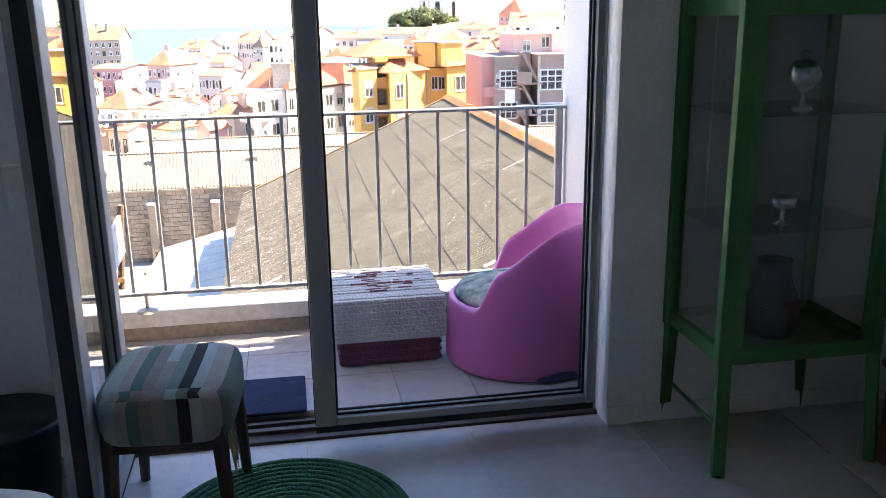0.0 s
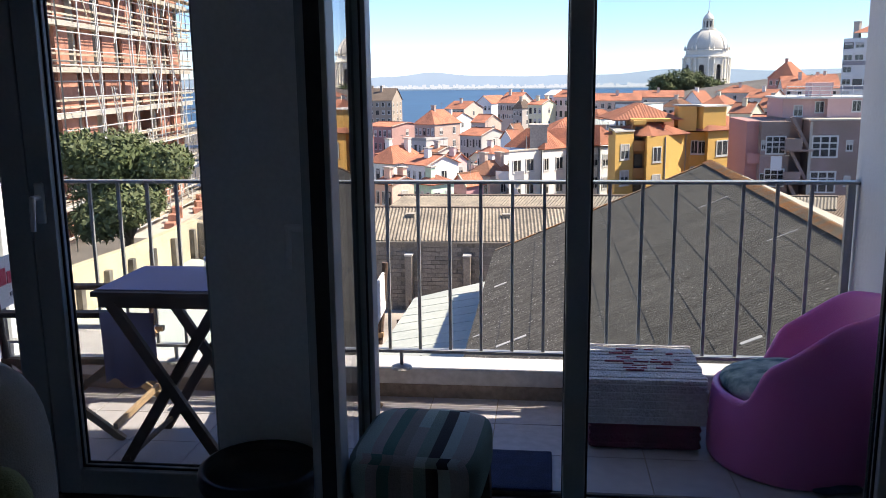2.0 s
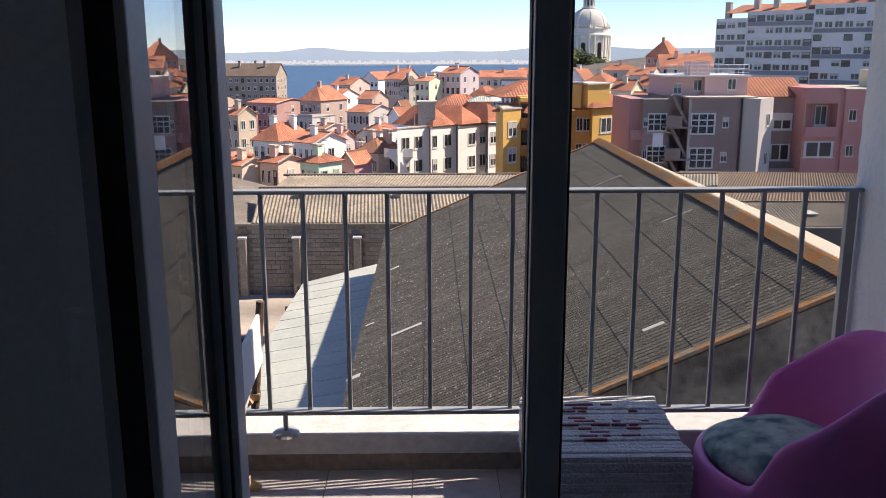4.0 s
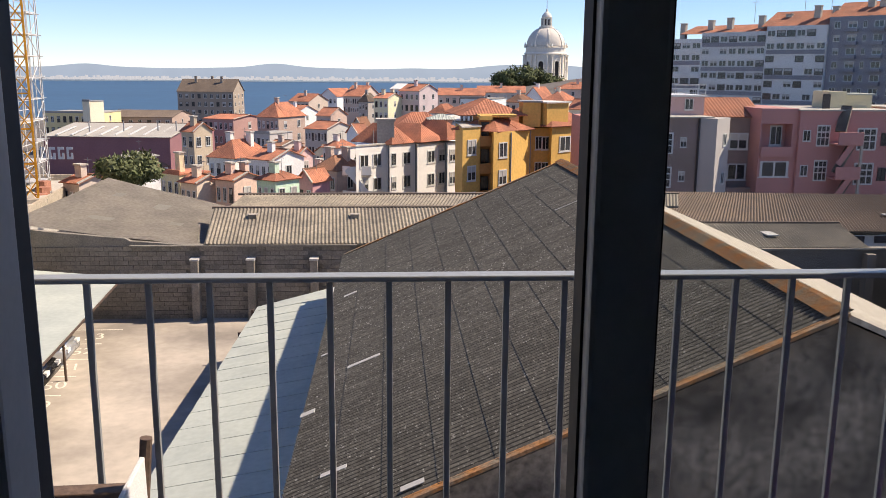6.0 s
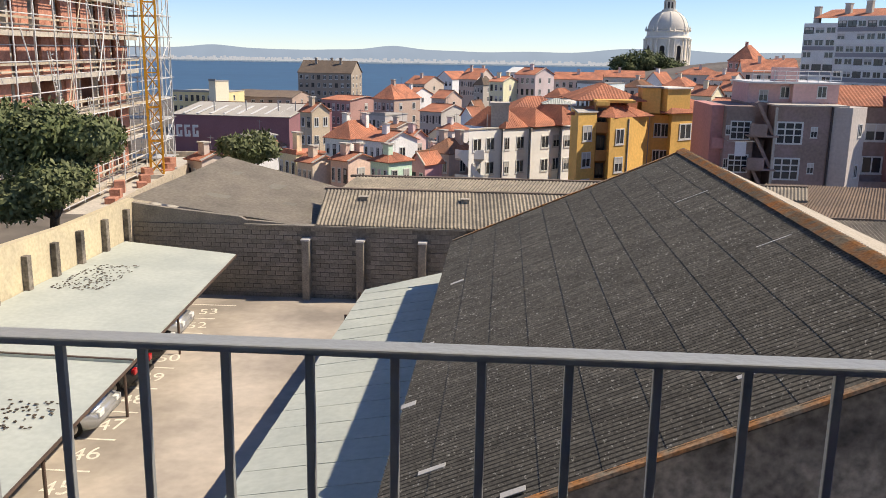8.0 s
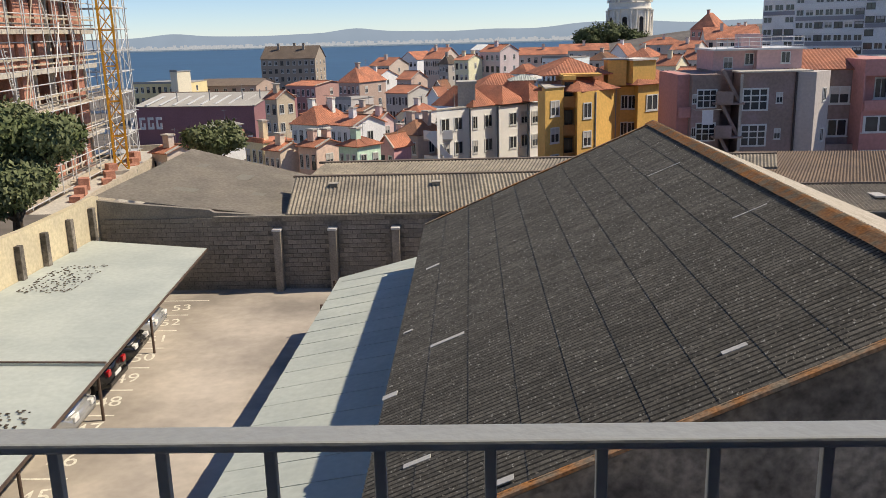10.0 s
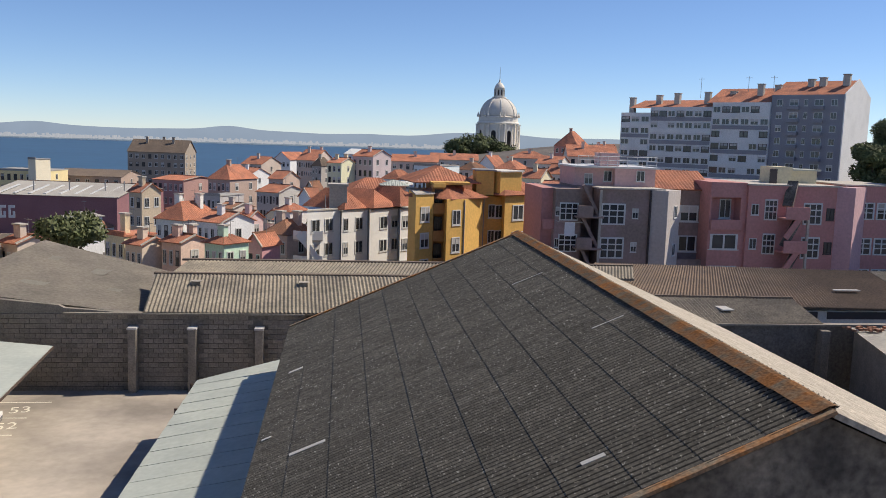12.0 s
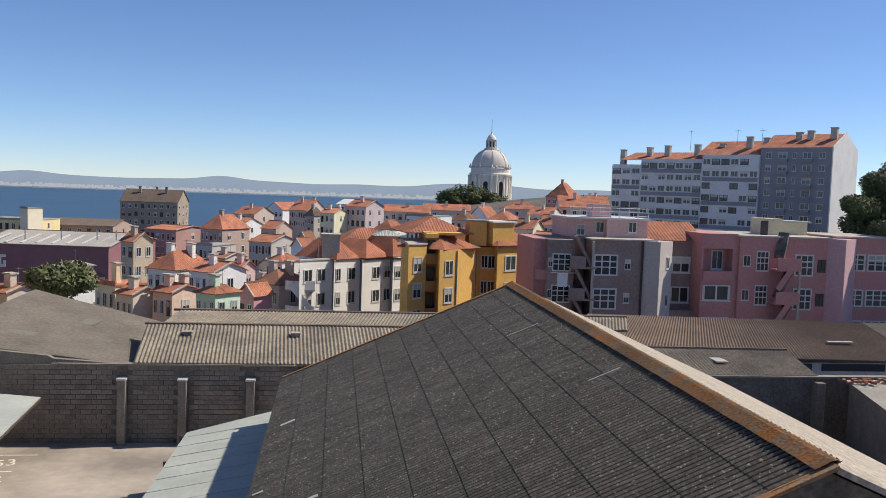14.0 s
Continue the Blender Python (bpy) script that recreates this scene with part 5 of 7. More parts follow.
house("pale yellow house with small windows", -26.17, -20.74, 96, 9, -10.16, -8.80, "flat", (0.66, 0.58, 0.38), 2, 3, 34, "tiles", 1, 2)
house("clay-roofed house with shaded terraces", -23.03, -18.86, 93, 7, -10.66, -9.90, "gx", (0.6, 0.5, 0.4), 1, 3, 26, "tiles", 1, 0)
house("clay-roofed house with shaded terraces", -19.05, -14.55, 92, 7, -10.23, -9.51, "gx", (0.62, 0.46, 0.38), 1, 3, 22, "tiles", 2, 0)
house("mint green house with a clay roof", -14.19, -9.83, 89, 8, -9.88, -9.08, "hip", (0.5, 0.66, 0.52), 1, 3, 28, "tiles", 1, 2)
house("rose painted house with gabled front", -10.26, -6.88, 93, 7, -10.62, -9.23, "gy", (0.5, 0.27, 0.29), 1, 2, 20, "tiles", 0, 0)
house("low house with a dark clay roof", -9.63, -3.59, 104, 8, -10.59, -8.95, "hip", (0.5, 0.4, 0.34), 1, 3, 24, "tiles_old", 2, 1)
house("long grey row house with a clay roof", -17.86, -8.37, 180, 10, -10.76, -9.39, "gx", (0.44, 0.42, 0.39), 2, 7, 16, "tiles", 0, 0)
house("pale blue gabled house", -8.96, -4.5, 176, 8, -11.29, -9.45, "gy", (0.5, 0.6, 0.72), 1, 0, 30, "tiles", 0, 1)
house("grey gabled house", -8.98, -4.82, 205, 14, -11.81, -9.68, "gy", (0.45, 0.44, 0.4), 2, 2, 14, "tiles_old", 0, 1)
house("small clay-roofed house", -19.6, -11.66, 230, 10, -10.63, -8.59, "gx", (0.5, 0.38, 0.32), 2, 4, 20, "tiles", 0, 1)
house("white gabled town house", -33.44, -22.13, 260, 12, -11.4, -9.25, "gx", (0.72, 0.7, 0.67), 2, 4, 18, "tiles", 1, 1)
house("clay-roofed town house", -34.84, -21.76, 300, 12, -9.54, -6.93, "gx", (0.5, 0.42, 0.36), 2, 5, 14, "tiles", 1, 0)
house("white gabled town house by the river", -26.39, -13.54, 330, 14, -8.78, -5.73, "gy", (0.72, 0.7, 0.67), 2, 4, 16, "tiles", 0, 1)
house("long clay-roofed building", -16.12, -3.59, 300, 14, -7.7, -4.08, "gx", (0.52, 0.42, 0.36), 2, 8, 16, "tiles", 2, 0)
house("grey mansard house", -10.28, -4.13, 285, 12, -8.98, -6.17, "hip", (0.36, 0.33, 0.3), 2, 3, 12, "slate", 1, 0)
house("pale green four-storey town house", -4.31, 3.09, 232, 10, -6.05, -4.78, "gx", (0.62, 0.6, 0.42), 4, 3, 10, "tiles", 2, 0)
house("grey-pink town house with a gabled end", 2.52, 13.15, 236, 14, -4.25, -2.44, "gx", (0.5, 0.42, 0.42), 4, 4, 24, "tiles", 1, 2)
house("building with a white metal roof", 0.14, 9.14, 260, 10, -4.22, -2.72, "gx", (0.72, 0.7, 0.67), 1, 4, 10, "win_frame", 0, 0)
house("low house with a clay roof", 9.08, 17.07, 205, 8, -8.66, -6.50, "hip", (0.72, 0.7, 0.67), 1, 3, 16, "tiles", 0, 1)
house("blue-white town house", 16.33, 27.89, 200, 12, -5.18, -4.89, "flat", (0.6, 0.66, 0.75), 3, 6, 18, "grey_roof", 0, 1)
house("clay-roofed terrace", 14.76, 30.6, 270, 12, -6.28, -4.17, "gx", (0.52, 0.42, 0.36), 2, 7, 10, "tiles", 1, 0)
house("clay-roofed terrace", 30.09, 47.9, 300, 12, -6.15, -3.95, "gx", (0.55, 0.5, 0.42), 2, 6, 10, "tiles", 1, 0)
house("pale house with a dark clay roof", 10.25, 16.24, 290, 10, -6.58, -4.77, "gx", (0.5, 0.42, 0.38), 2, 3, 14, "tiles_old", 0, 1)
house("pale gabled house below the church", 39.08, 48.26, 250, 14, -6.58, -3.22, "gy", (0.72, 0.7, 0.67), 2, 3, 22, "tiles", 1, 2)
house("clay-roofed house below the church", 39.2, 49.11, 220, 12, -6.1, -3.85, "hip", (0.62, 0.56, 0.44), 2, 4, 18, "tiles", 1, 1)
house("clay-roofed house below the church", 30.61, 39.78, 230, 10, -6.92, -4.87, "hip", (0.5, 0.42, 0.36), 2, 3, 14, "tiles_old", 1, 0)
house("pale yellow house below the church", 37.74, 45.06, 180, 10, -6.51, -4.48, "gx", (0.64, 0.58, 0.42), 2, 4, 20, "tiles", 1, 1)
house("grey gabled house", 49.24, 57.64, 205, 10, -6.46, -4.08, "gx", (0.5, 0.46, 0.42), 2, 4, 18, "tiles", 1, 0)
house("red-roofed house on the hill", 74.77, 88.7, 300, 14, -0.21, 5.17, "hip", (0.45, 0.24, 0.2), 3, 4, 24, "tiles", 1, 2)
house("pale hillside house", 71.22, 88.48, 270, 12, -3.18, 0.54, "gx", (0.6, 0.52, 0.44), 2, 5, 18, "tiles", 2, 1)
house("clay-roofed hillside house", 94.28, 105.32, 320, 12, -2.4, 0.89, "gx", (0.62, 0.5, 0.4), 2, 4, 18, "tiles", 1, 0)
house("clay-roofed hillside house", 57.89, 74.08, 300, 12, -4.88, -2.44, "hip", (0.55, 0.45, 0.38), 2, 4, 14, "tiles", 1, 0)
house("pale hillside house", 58.93, 71.31, 260, 12, -5.58, -3.17, "gx", (0.6, 0.55, 0.5), 2, 4, 20, "tiles", 1, 1)
house("dusty pink town house", -15.63, -11.98, 130, 8, -11.33, -10.17, "gx", (0.55, 0.4, 0.38), 2, 3, 22, "tiles", 1, 1)
house("clay-roofed town house", -21.71, -15.66, 150, 9, -11.63, -10.82, "gx", (0.5, 0.42, 0.36), 2, 4, 14, "tiles_old", 1, 0)
house("white town house with clay roof", -11.13, -5.84, 140, 9, -11.02, -9.92, "hip", (0.6, 0.56, 0.52), 2, 3, 20, "tiles", 1, 1)
house("grey town house with parapet", -26.39, -19.26, 165, 9, -10.68, -10.48, "flat", (0.45, 0.42, 0.4), 2, 4, 12, "grey_roof", 0, 0)
house("clay-roofed cottage", -30.61, -26.87, 80, 8, -8.98, -8.36, "gx", (0.5, 0.42, 0.36), 1, 3, 20, "tiles", 1, 0)
house("white cottage with a pale roof", -38.04, -33.06, 120, 9, -10.67, -10.02, "hip", (0.72, 0.7, 0.67), 1, 3, 20, "grey_roof", 0, 1)
house("clay-roofed hillside house", 78.23, 87.42, 240, 10, -5.6, -3.04, "gx", (0.6, 0.52, 0.44), 2, 3, 10, "tiles", 1, 0)
house("grey house behind the pink row", 27.93, 33.66, 120, 9, -5.04, -4.25, "gx", (0.45, 0.4, 0.4), 1, 2, 14, "tiles", 0, 0)



def scatter_houses():
    """Small clay-roofed houses that fill the streets between the larger ones."""
    rnd = random.Random(21)
    cols = [(0.8, 0.78, 0.74), (0.78, 0.74, 0.68), (0.62, 0.54, 0.42), (0.55, 0.42, 0.38), (0.66, 0.6, 0.48), (0.5, 0.46, 0.42), (0.7, 0.66, 0.58)]
    for k in range(70):
        d = 105 + 330 * rnd.random()
        a = -0.3 + 0.62 * rnd.random()
        x = a * d
        if x > 0.3 * d and d < 230:
            continue
        lim = -0.0545 - 0.02 * max(0, (200 - d) / 100) - (0.012 if a < 0 else 0.0)
        if d > 300 and a < -0.05:
            continue
        top = 1.6 + lim * d - 2.4 - 2.5 * rnd.random()
        w, dp = 5 + 5 * rnd.random(), 5 + 4 * rnd.random()
        house("small clay-roofed house in the old town", x - w / 2, x + w / 2, d, dp, top - 1.3, top, rnd.choice(("gx", "gx", "hip", "gy")), rnd.choice(cols), 2, 3, rnd.choice((-28, -22, 18, 24, 30)), rnd.choice(("tiles", "tiles", "tiles_old")), rnd.randrange(3), 2)


scatter_houses()


# pale skylight strips and vent pipes on the long grey warehouse roof
for i in range(9):
    x = -63 + 2.7 * i
    sk = tagged(part("roof_skylight", bar(bmesh.new(), (x, 167.5, -11.05), (x + 0.9, 175.5, -9.95), 0.5, 0.12), M["win_frame"]), "pale skylight strip on the long warehouse roof", "skylight", "skylights of the warehouse")
for x in (-58.0, -51.5, -45.0, -41.5):
    tagged(part("vent_pipe", rod(bmesh.new(), (x, 171, -11.2), (x, 171, -8.6), 0.12, seg=8), M["lead_pipe"]), "dark vent pipe on the long warehouse roof", "pipe", "vent pipes of the warehouse")

# the graffiti on the long warehouse wall, as plain pale shapes
gw = thing("wall_graffiti", "pale blocky graffiti on the long warehouse wall", "graffiti")
for i in range(4):
    x = -65.2 + 1.6 * i
    part("letter_shape", lattice(bmesh.new(), (x, x + 0.4, x + 0.75, x + 1.15), (-15.4, -14.9, -14.2, -13.6, -13.1), {(1, 1), (1, 2), (2, 2)}, 164.72, 164.78), M["win_frame"], gw)


# ---- the larger buildings beyond the yard ----
def big(name, label, m):
    return thing(name, label, "building", m)


YEL, YEL2 = wallpaint((0.74, 0.45, 0.13)), wallpaint((0.46, 0.24, 0.09))
WHT, PNK, PNK2, GRP, OLV, CRM = surf("white_house_render", (0.86, 0.84, 0.8), 0.92, var=0.04, scale=0.25, fine=4, bump=0.04, other=(0.78, 0.76, 0.72), patch=0.6), wallpaint((0.55, 0.27, 0.245)), wallpaint((0.66, 0.43, 0.4)), surf("patched_grey_render", (0.28, 0.21, 0.18), 0.92, var=0.14, scale=0.35, fine=4, bump=0.15, other=(0.37, 0.26, 0.25), patch=0.56), wallpaint((0.6, 0.53, 0.29)), wallpaint((0.64, 0.58, 0.4))
GRA, APW = wallpaint((0.3, 0.3, 0.33)), wallpaint((0.76, 0.76, 0.75))
gz = -16.5


def prism(poly, z0, z1):
    """An upright block over a plan outline given counter-clockwise."""
    bm = bmesh.new()
    lo, hi = [bm.verts.new((x, y, z0)) for x, y in poly], [bm.verts.new((x, y, z1)) for x, y in poly]
    bm.faces.new(lo[::-1])
    bm.faces.new(hi)
    for i in range(len(poly)):
        j = (i + 1) % len(poly)
        bm.faces.new((lo[i], lo[j], hi[j], hi[i]))
    return bm


def face_win(parent, p, q, x, z, w, h, style="frame", blind=0.25):
    """A window on the wall face from p to q, where the face passes x."""
    f = (x - p[0]) / (q[0] - p[0])
    return win(parent, x, p[1] + f * (q[1] - p[1]), z, w, h, math.degrees(math.atan2(q[1] - p[1], q[0] - p[0])), style, blind)


def yellow_house():
    ob = big("yellow_apartments", "ochre yellow apartment house with loggias and clay roofs", pose(0, 0, gz))
    H = lambda z: z - gz
    a, b = (6.82, 82.3), (8.7, 83.9)
    part("wing", prism([a, b, (8.68, 92), (6.85, 92)], 0, H(-3.95)), YEL, ob)
    part("wing_cap", prism([(6.74, 82.1), (8.82, 83.85), (8.82, 92), (6.74, 92)], H(-3.95), H(-3.83)), M["concrete"], ob)
    for z in (-5.88, -8.41, -11.0):
        face_win(ob, a, b, 7.78, H(z), 1.2, 1.5, "frame", 0.8)
    part("loggia_back", boxm(8.68, 9.9, 85.2, 92, 0, H(-2.95)), YEL2, ob)
    part("loggia_head", prism([(8.68, 83.8), (9.9, 84.2), (9.9, 85.2), (8.68, 85.2)], H(-3.3), H(-2.9)), YEL, ob)
    part("loggia_roof", boxm(8.6, 12.5, 85.4, 92, H(-3.1), H(-2.85)), YEL, ob)
    for z in (-5.3, -8.0, -10.7):
        part("loggia_parapet", prism([(8.68, 83.8), (9.9, 84.2), (9.9, 84.34), (8.68, 83.94)], H(z) - 0.55, H(z) + 0.45), YEL2, ob)
        part("loggia_slab", boxm(8.68, 9.9, 84.2, 85.2, H(z) - 0.65, H(z) - 0.5), YEL2, ob)
        win(ob, 9.3, 85.2, H(z) + 0.9, 0.8, 1.7, 0, "dark", 0.2)
    p0, p1, p2, p3 = (9.85, 82.5), (11.8, 84.1), (14.75, 88.6), (16.6, 89.3)
    part("corner_block", prism([p0, p1, p2, p3, (16.6, 94), (9.85, 94)], 0, H(-4.38)), YEL, ob, "ochre corner block with a canted sunlit side")
    for z in (-6.15, -8.83, -11.5):
        face_win(ob, p0, p1, 10.88, H(z), 1.15, 1.5)
        face_win(ob, p2, p3, 15.3, H(z) + 0.25, 0.8, 1.4)
        face_win(ob, p2, p3, 16.1, H(z) + 0.2, 0.9, 1.4)
    q0, q1 = (16.45, 87.6), (21.4, 91.6)
    part("right_wing", prism([q0, q1, (21.4, 99), (16.45, 99)], 0, H(-4.15)), YEL, ob)
    for z in (-6.0, -8.8):
        face_win(ob, q0, q1, 18.1, H(z), 1.8, 1.6)
        face_win(ob, q0, q1, 20.0, H(z), 1.2, 1.45)
    for x, y in ((14.3, 87.9), (21.1, 91.25), (11.78, 84.0)):
        part("drain_pipe", rod(bmesh.new(), (x, y, 0), (x, y, H(-4.5)), 0.06), M["lead_pipe"], ob)
    for nm, w, d, e, r, m in (("corner_roof", 5.6, 5.5, -4.38, -2.95, pose(12.3, 85.2, 0, 0, 0, 45)), ("right_roof", 6.5, 9, -4.15, -2.0, pose(18.9, 89.5, 0, 0, 0, 39)), ("back_roof", 6.5, 8, -3.0, -1.45, pose(10.4, 87.6, 0, 0, 0, 8))):
        rr = part(nm, roof_mesh("hip", w, d, H(e), H(r)), M["tiles"], ob)
        rr.matrix_basis = m
    part("stair_head", boxm(13.5, 15.3, 88, 91, H(-4.2), H(-1.72)), YEL, ob)
    part("stair_head_cap", boxm(13.3, 15.5, 87.8, 91.2, H(-1.72), H(-1.58)), M["lead_pipe"], ob, "dark flat cap")
    sh = part("roof_room", boxm(-1.5, 1.5, 0, 3, H(-4.1), H(-1.8)), YEL, ob)
    sh.matrix_basis = pose(17.2, 88.6, 0, 0, 0, 32)
    sc_ = part("flat_cover", boxm(-1.7, 1.7, -0.2, 3.2, H(-1.8), H(-1.64)), M["white_roof"], ob)
    sc_.matrix_basis = pose(17.2, 88.6, 0, 0, 0, 32)


yellow_house()


def white_house():
    ob = big("white_apartments", "white apartment house with stepped bays and clay roofs", pose(0, 0, gz - 1))
    H = lambda z: z - gz + 1
    segs = (("left_wing", (-3.85, 93.4), (-0.2, 97.45), -6.75), ("bay", (-0.2, 96.0), (2.95, 99.45), -6.9), ("bay", (2.95, 98.0), (6.6, 101.9), -6.95), ("end_bay", (6.6, 100.6), (8.6, 102.7), -6.95))
    wins = (((-3.0, 1.35), (-1.6, 1.35)), ((0.25, 0.8), (1.75, 1.3)), ((4.6, 1.3), (5.95, 1.2)), ((7.2, 1.1), (8.2, 0.6)))
    for (nm, p, q, top), ws in zip(segs, wins):
        part(nm, prism([p, q, (q[0], 109), (p[0], 109)], 0, H(top)), WHT, ob)
        part("eave_band", prism([(p[0] - 0.02, p[1] - 0.12), (q[0] + 0.08, q[1] - 0.1), (q[0] + 0.08, q[1] + 1), (p[0] - 0.02, p[1] + 1)], H(top) - 0.02, H(top) + 0.12), M["concrete"], ob)
        for x, w in ws:
            for z in (-8.42, -11.08, -13.7):
                face_win(ob, p, q, x, H(z), w, 1.45, "frame", 0.3)
    for x, y in ((2.8, 99.2), (6.4, 101.6), (-0.3, 97.25)):
        part("drain_pipe", rod(bmesh.new(), (x, y, 0), (x, y, H(-6.9)), 0.06), M["lead_pipe"], ob)
    for nm, w, d, e, r, m in (("bay_roof", 3.3, 6, -6.72, -4.6, pose(1.2, 97.7, 0, 0, 0, 47)), ("bay_roof", 3.9, 6.5, -6.66, -4.7, pose(4.7, 99.9, 0, 0, 0, 47)), ("bay_roof", 3.2, 6, -6.55, -4.4, pose(7.6, 101.6, 0, 0, 0, 47)), ("rear_roof", 8, 7, -5.6, -3.7, pose(4.2, 105, 0, 0, 0, 12))):
        rf = part(nm, roof_mesh("hip", w, d, H(e), H(r)), M["tiles"], ob)
        rf.matrix_basis = m
    part("rear_block", boxm(0.6, 8.0, 105.5, 111, 0, H(-5.6)), WHT, ob)
    part("roof_room", boxm(4.8, 7.4, 104.4, 106.5, H(-5.8), H(-4.4)), M["concrete"], ob)
    rc = part("roof_room_cover", roof_mesh("hip", 3.2, 3, H(-4.4), H(-3.8), 0.15), M["sheet_metal"], ob)
    rc.matrix_basis = pose(6.1, 104.2, 0)
    part("stair_tower", boxm(-1.6, 0.35, 97.0, 99.4, H(-6.9), H(-4.2)), M["concrete"], ob, "raw grey stair tower")
    part("tower_cap", boxm(-1.75, 0.5, 96.85, 99.55, H(-4.2), H(-3.95)), M["concrete"], ob)
    part("antenna", rod(bmesh.new(), (-2.0, 96.5, H(-6.75)), (-2.0, 96.5, H(-5.2)), 0.04, seg=5), M["lead_pipe"], ob)
    for z in (-9.9, -12.6):
        part("balcony", prism([(-5.4, 94.6), (-4.4, 93.7), (-2.2, 94.3), (-2.2, 95.3), (-4.0, 95.0)], H(z) - 0.15, H(z)), M["concrete"], ob)
        part("balcony_parapet", prism([(-5.4, 94.6), (-4.4, 93.7), (-2.2, 94.3), (-2.2, 94.42), (-4.38, 93.85), (-5.3, 94.68)], H(z), H(z) + 0.95), WHT, ob)
    st = bmesh.new()
    bar(st, (-4.9, 93.6, H(-9.2)), (-2.6, 93.9, H(-12.0)), 0.15, 0.6)
    part("outside_stair", st, WHT, ob, "sloping outside stair")


white_house()


def pink_row():
    """The row of pink and grey houses with outside stairs."""
    H = lambda z: z - gz
    a = big("grey_pink_house", "grey and pink apartment house with an outside stair", pose(0, 74, gz))
    part("left_block", boxm(18.5, 20.9, 0.6, 9, 0, H(-2.6)), GRP, a)
    part("left_loggia", boxm(17.5, 18.5, 1.6, 9, 0, H(-2.6)), PNK, a)
    for z in (-4.6, -7.4, -10.2):
        win(a, 19.75, 0.6, H(z), 1.7, 1.6, 0, "grid", 0.1)
        win(a, 18.75, 0.6, H(z), 0.4, 0.8)
        part("loggia_parapet", boxm(17.5, 18.5, 0.8, 0.92, H(z) - 1.6, H(z) - 0.7), PNK, a)
    part("stair_recess", boxm(20.9, 22.3, 2.2, 9, 0, H(-2.4)), GRP, a)
    for i, z in enumerate((-4.9, -7.7, -10.5)):
        part("landing", boxm(20.2, 22.6, -0.6, 2.2, H(z) - 0.15, H(z)), GRP, a)
        part("landing_parapet", boxm(20.2, 21.6, -0.7, -0.58, H(z), H(z) + 0.95), GRP, a)
        part("stair_flight", bar(bmesh.new(), (22.3, 0.2, H(z) + 0.1), (20.9, 0.4, H(z) + 2.7), 0.9, 0.25), GRP, a)
    part("stair_post", boxm(22.2, 22.4, -0.5, -0.3, 0, H(-2.6)), M["concrete"], a)
    part("main_block", boxm(22.4, 28.0, 0, 9, 0, H(-2.5)), GRP, a)
    part("roof_edge", boxm(22.2, 28.2, -0.2, 9, H(-2.5), H(-2.38)), M["concrete"], a)
    for z in (-4.7, -7.7):
        win(a, 23.6, 0, H(z), 2.2, 1.9, 0, "grid", 0.0)
        win(a, 25.6, 0, H(z) + 0.1, 0.55, 0.9)
    # Paler than the grey render: the sun on this strip is in its colour.
    sb = part("sunlit_block", boxm(-1.0, 1.0, 0, 3.0, 0, H(-2.5)), wallpaint((0.55, 0.5, 0.47)), a, "pale block with a sunlit side")
    sb.matrix_basis = pose(27.4, -0.4, 0, 0, 0, -42)
    for z in (-4.4, -7.8):
        win(sb, 1.0, 1.9, H(z), 0.7, 1.1, 90)
    part("drain_pipe", rod(bmesh.new(), (26.9, -0.1, 0), (26.9, -0.1, H(-2.5)), 0.09), M["win_dark"], a)
    pent = part("penthouse", boxm(20.9, 26.2, 3.5, 9, H(-2.4), H(-0.75)), PNK2, a, "pink rooftop storey")
    part("penthouse", boxm(24.4, 28.2, 2.6, 8, H(-2.4), H(-0.72)), PNK2, a, "paler pink rooftop storey")
    part("penthouse_roof", boxm(20.7, 28.5, 2.4, 9.2, H(-0.75), H(-0.6)), M["win_frame"], a)
    part("roof_box", boxm(23.4, 25.2, 4, 6, H(-0.6), H(0.6)), PNK2, a)
    for x, z in ((22.2, -1.8), (24.0, -1.5), (26.8, -1.4)):
        win(a, x, 3.5 if x < 24.3 else 2.6, H(z), 0.8, 1.0)
    rl = bmesh.new()
    for z in (0.0, 0.35, 0.7):
        rod(rl, (20.9, 2.6, H(-0.6) + z + 0.2), (28.3, 2.6, H(-0.6) + z + 0.2), 0.03, seg=5)
    for i in range(9):
        rod(rl, (20.9 + i * 0.92, 2.6, H(-0.6)), (20.9 + i * 0.92, 2.6, H(0.35)), 0.03, seg=5)
    part("roof_railing", rl, M["scaffold"], a, "thin rooftop railing")
    part("back_block", boxm(27.8, 33, 2.6, 10, 0, H(-2.6)), GRP, a)
    tr = part("tiled_roof", roof_mesh("gx", 6.6, 7.5, H(-2.5), H(-0.9)), M["tiles"], a)
    tr.matrix_basis = pose(30.2, 2.6, 0)
    for z in (-4.7, -7.5):
        win(a, 29.5, 2.6, H(z), 1.8, 1.5, 0, "frame")
        win(a, 31.6, 2.6, H(z), 1.8, 1.5, 0, "frame")
    part("terrace_parapet", boxm(27.8, 33, 1.4, 1.55, H(-9.6), H(-8.8)), GRP, a)
    b = big("pink_house", "old pink apartment house with an outside stair", pose(0, 74, gz))
    part("left_block", boxm(32.6, 36.0, 0.3, 9, 0, H(-5.1)), PNK, b)
    part("left_block", boxm(32.6, 36.0, 0.3, 9, H(-3.0), H(-1.65)), PNK, b)
    part("loggia_back", boxm(32.6, 36.0, 1.6, 9, H(-5.1), H(-3.0)), PNK, b, "shaded loggia wall")
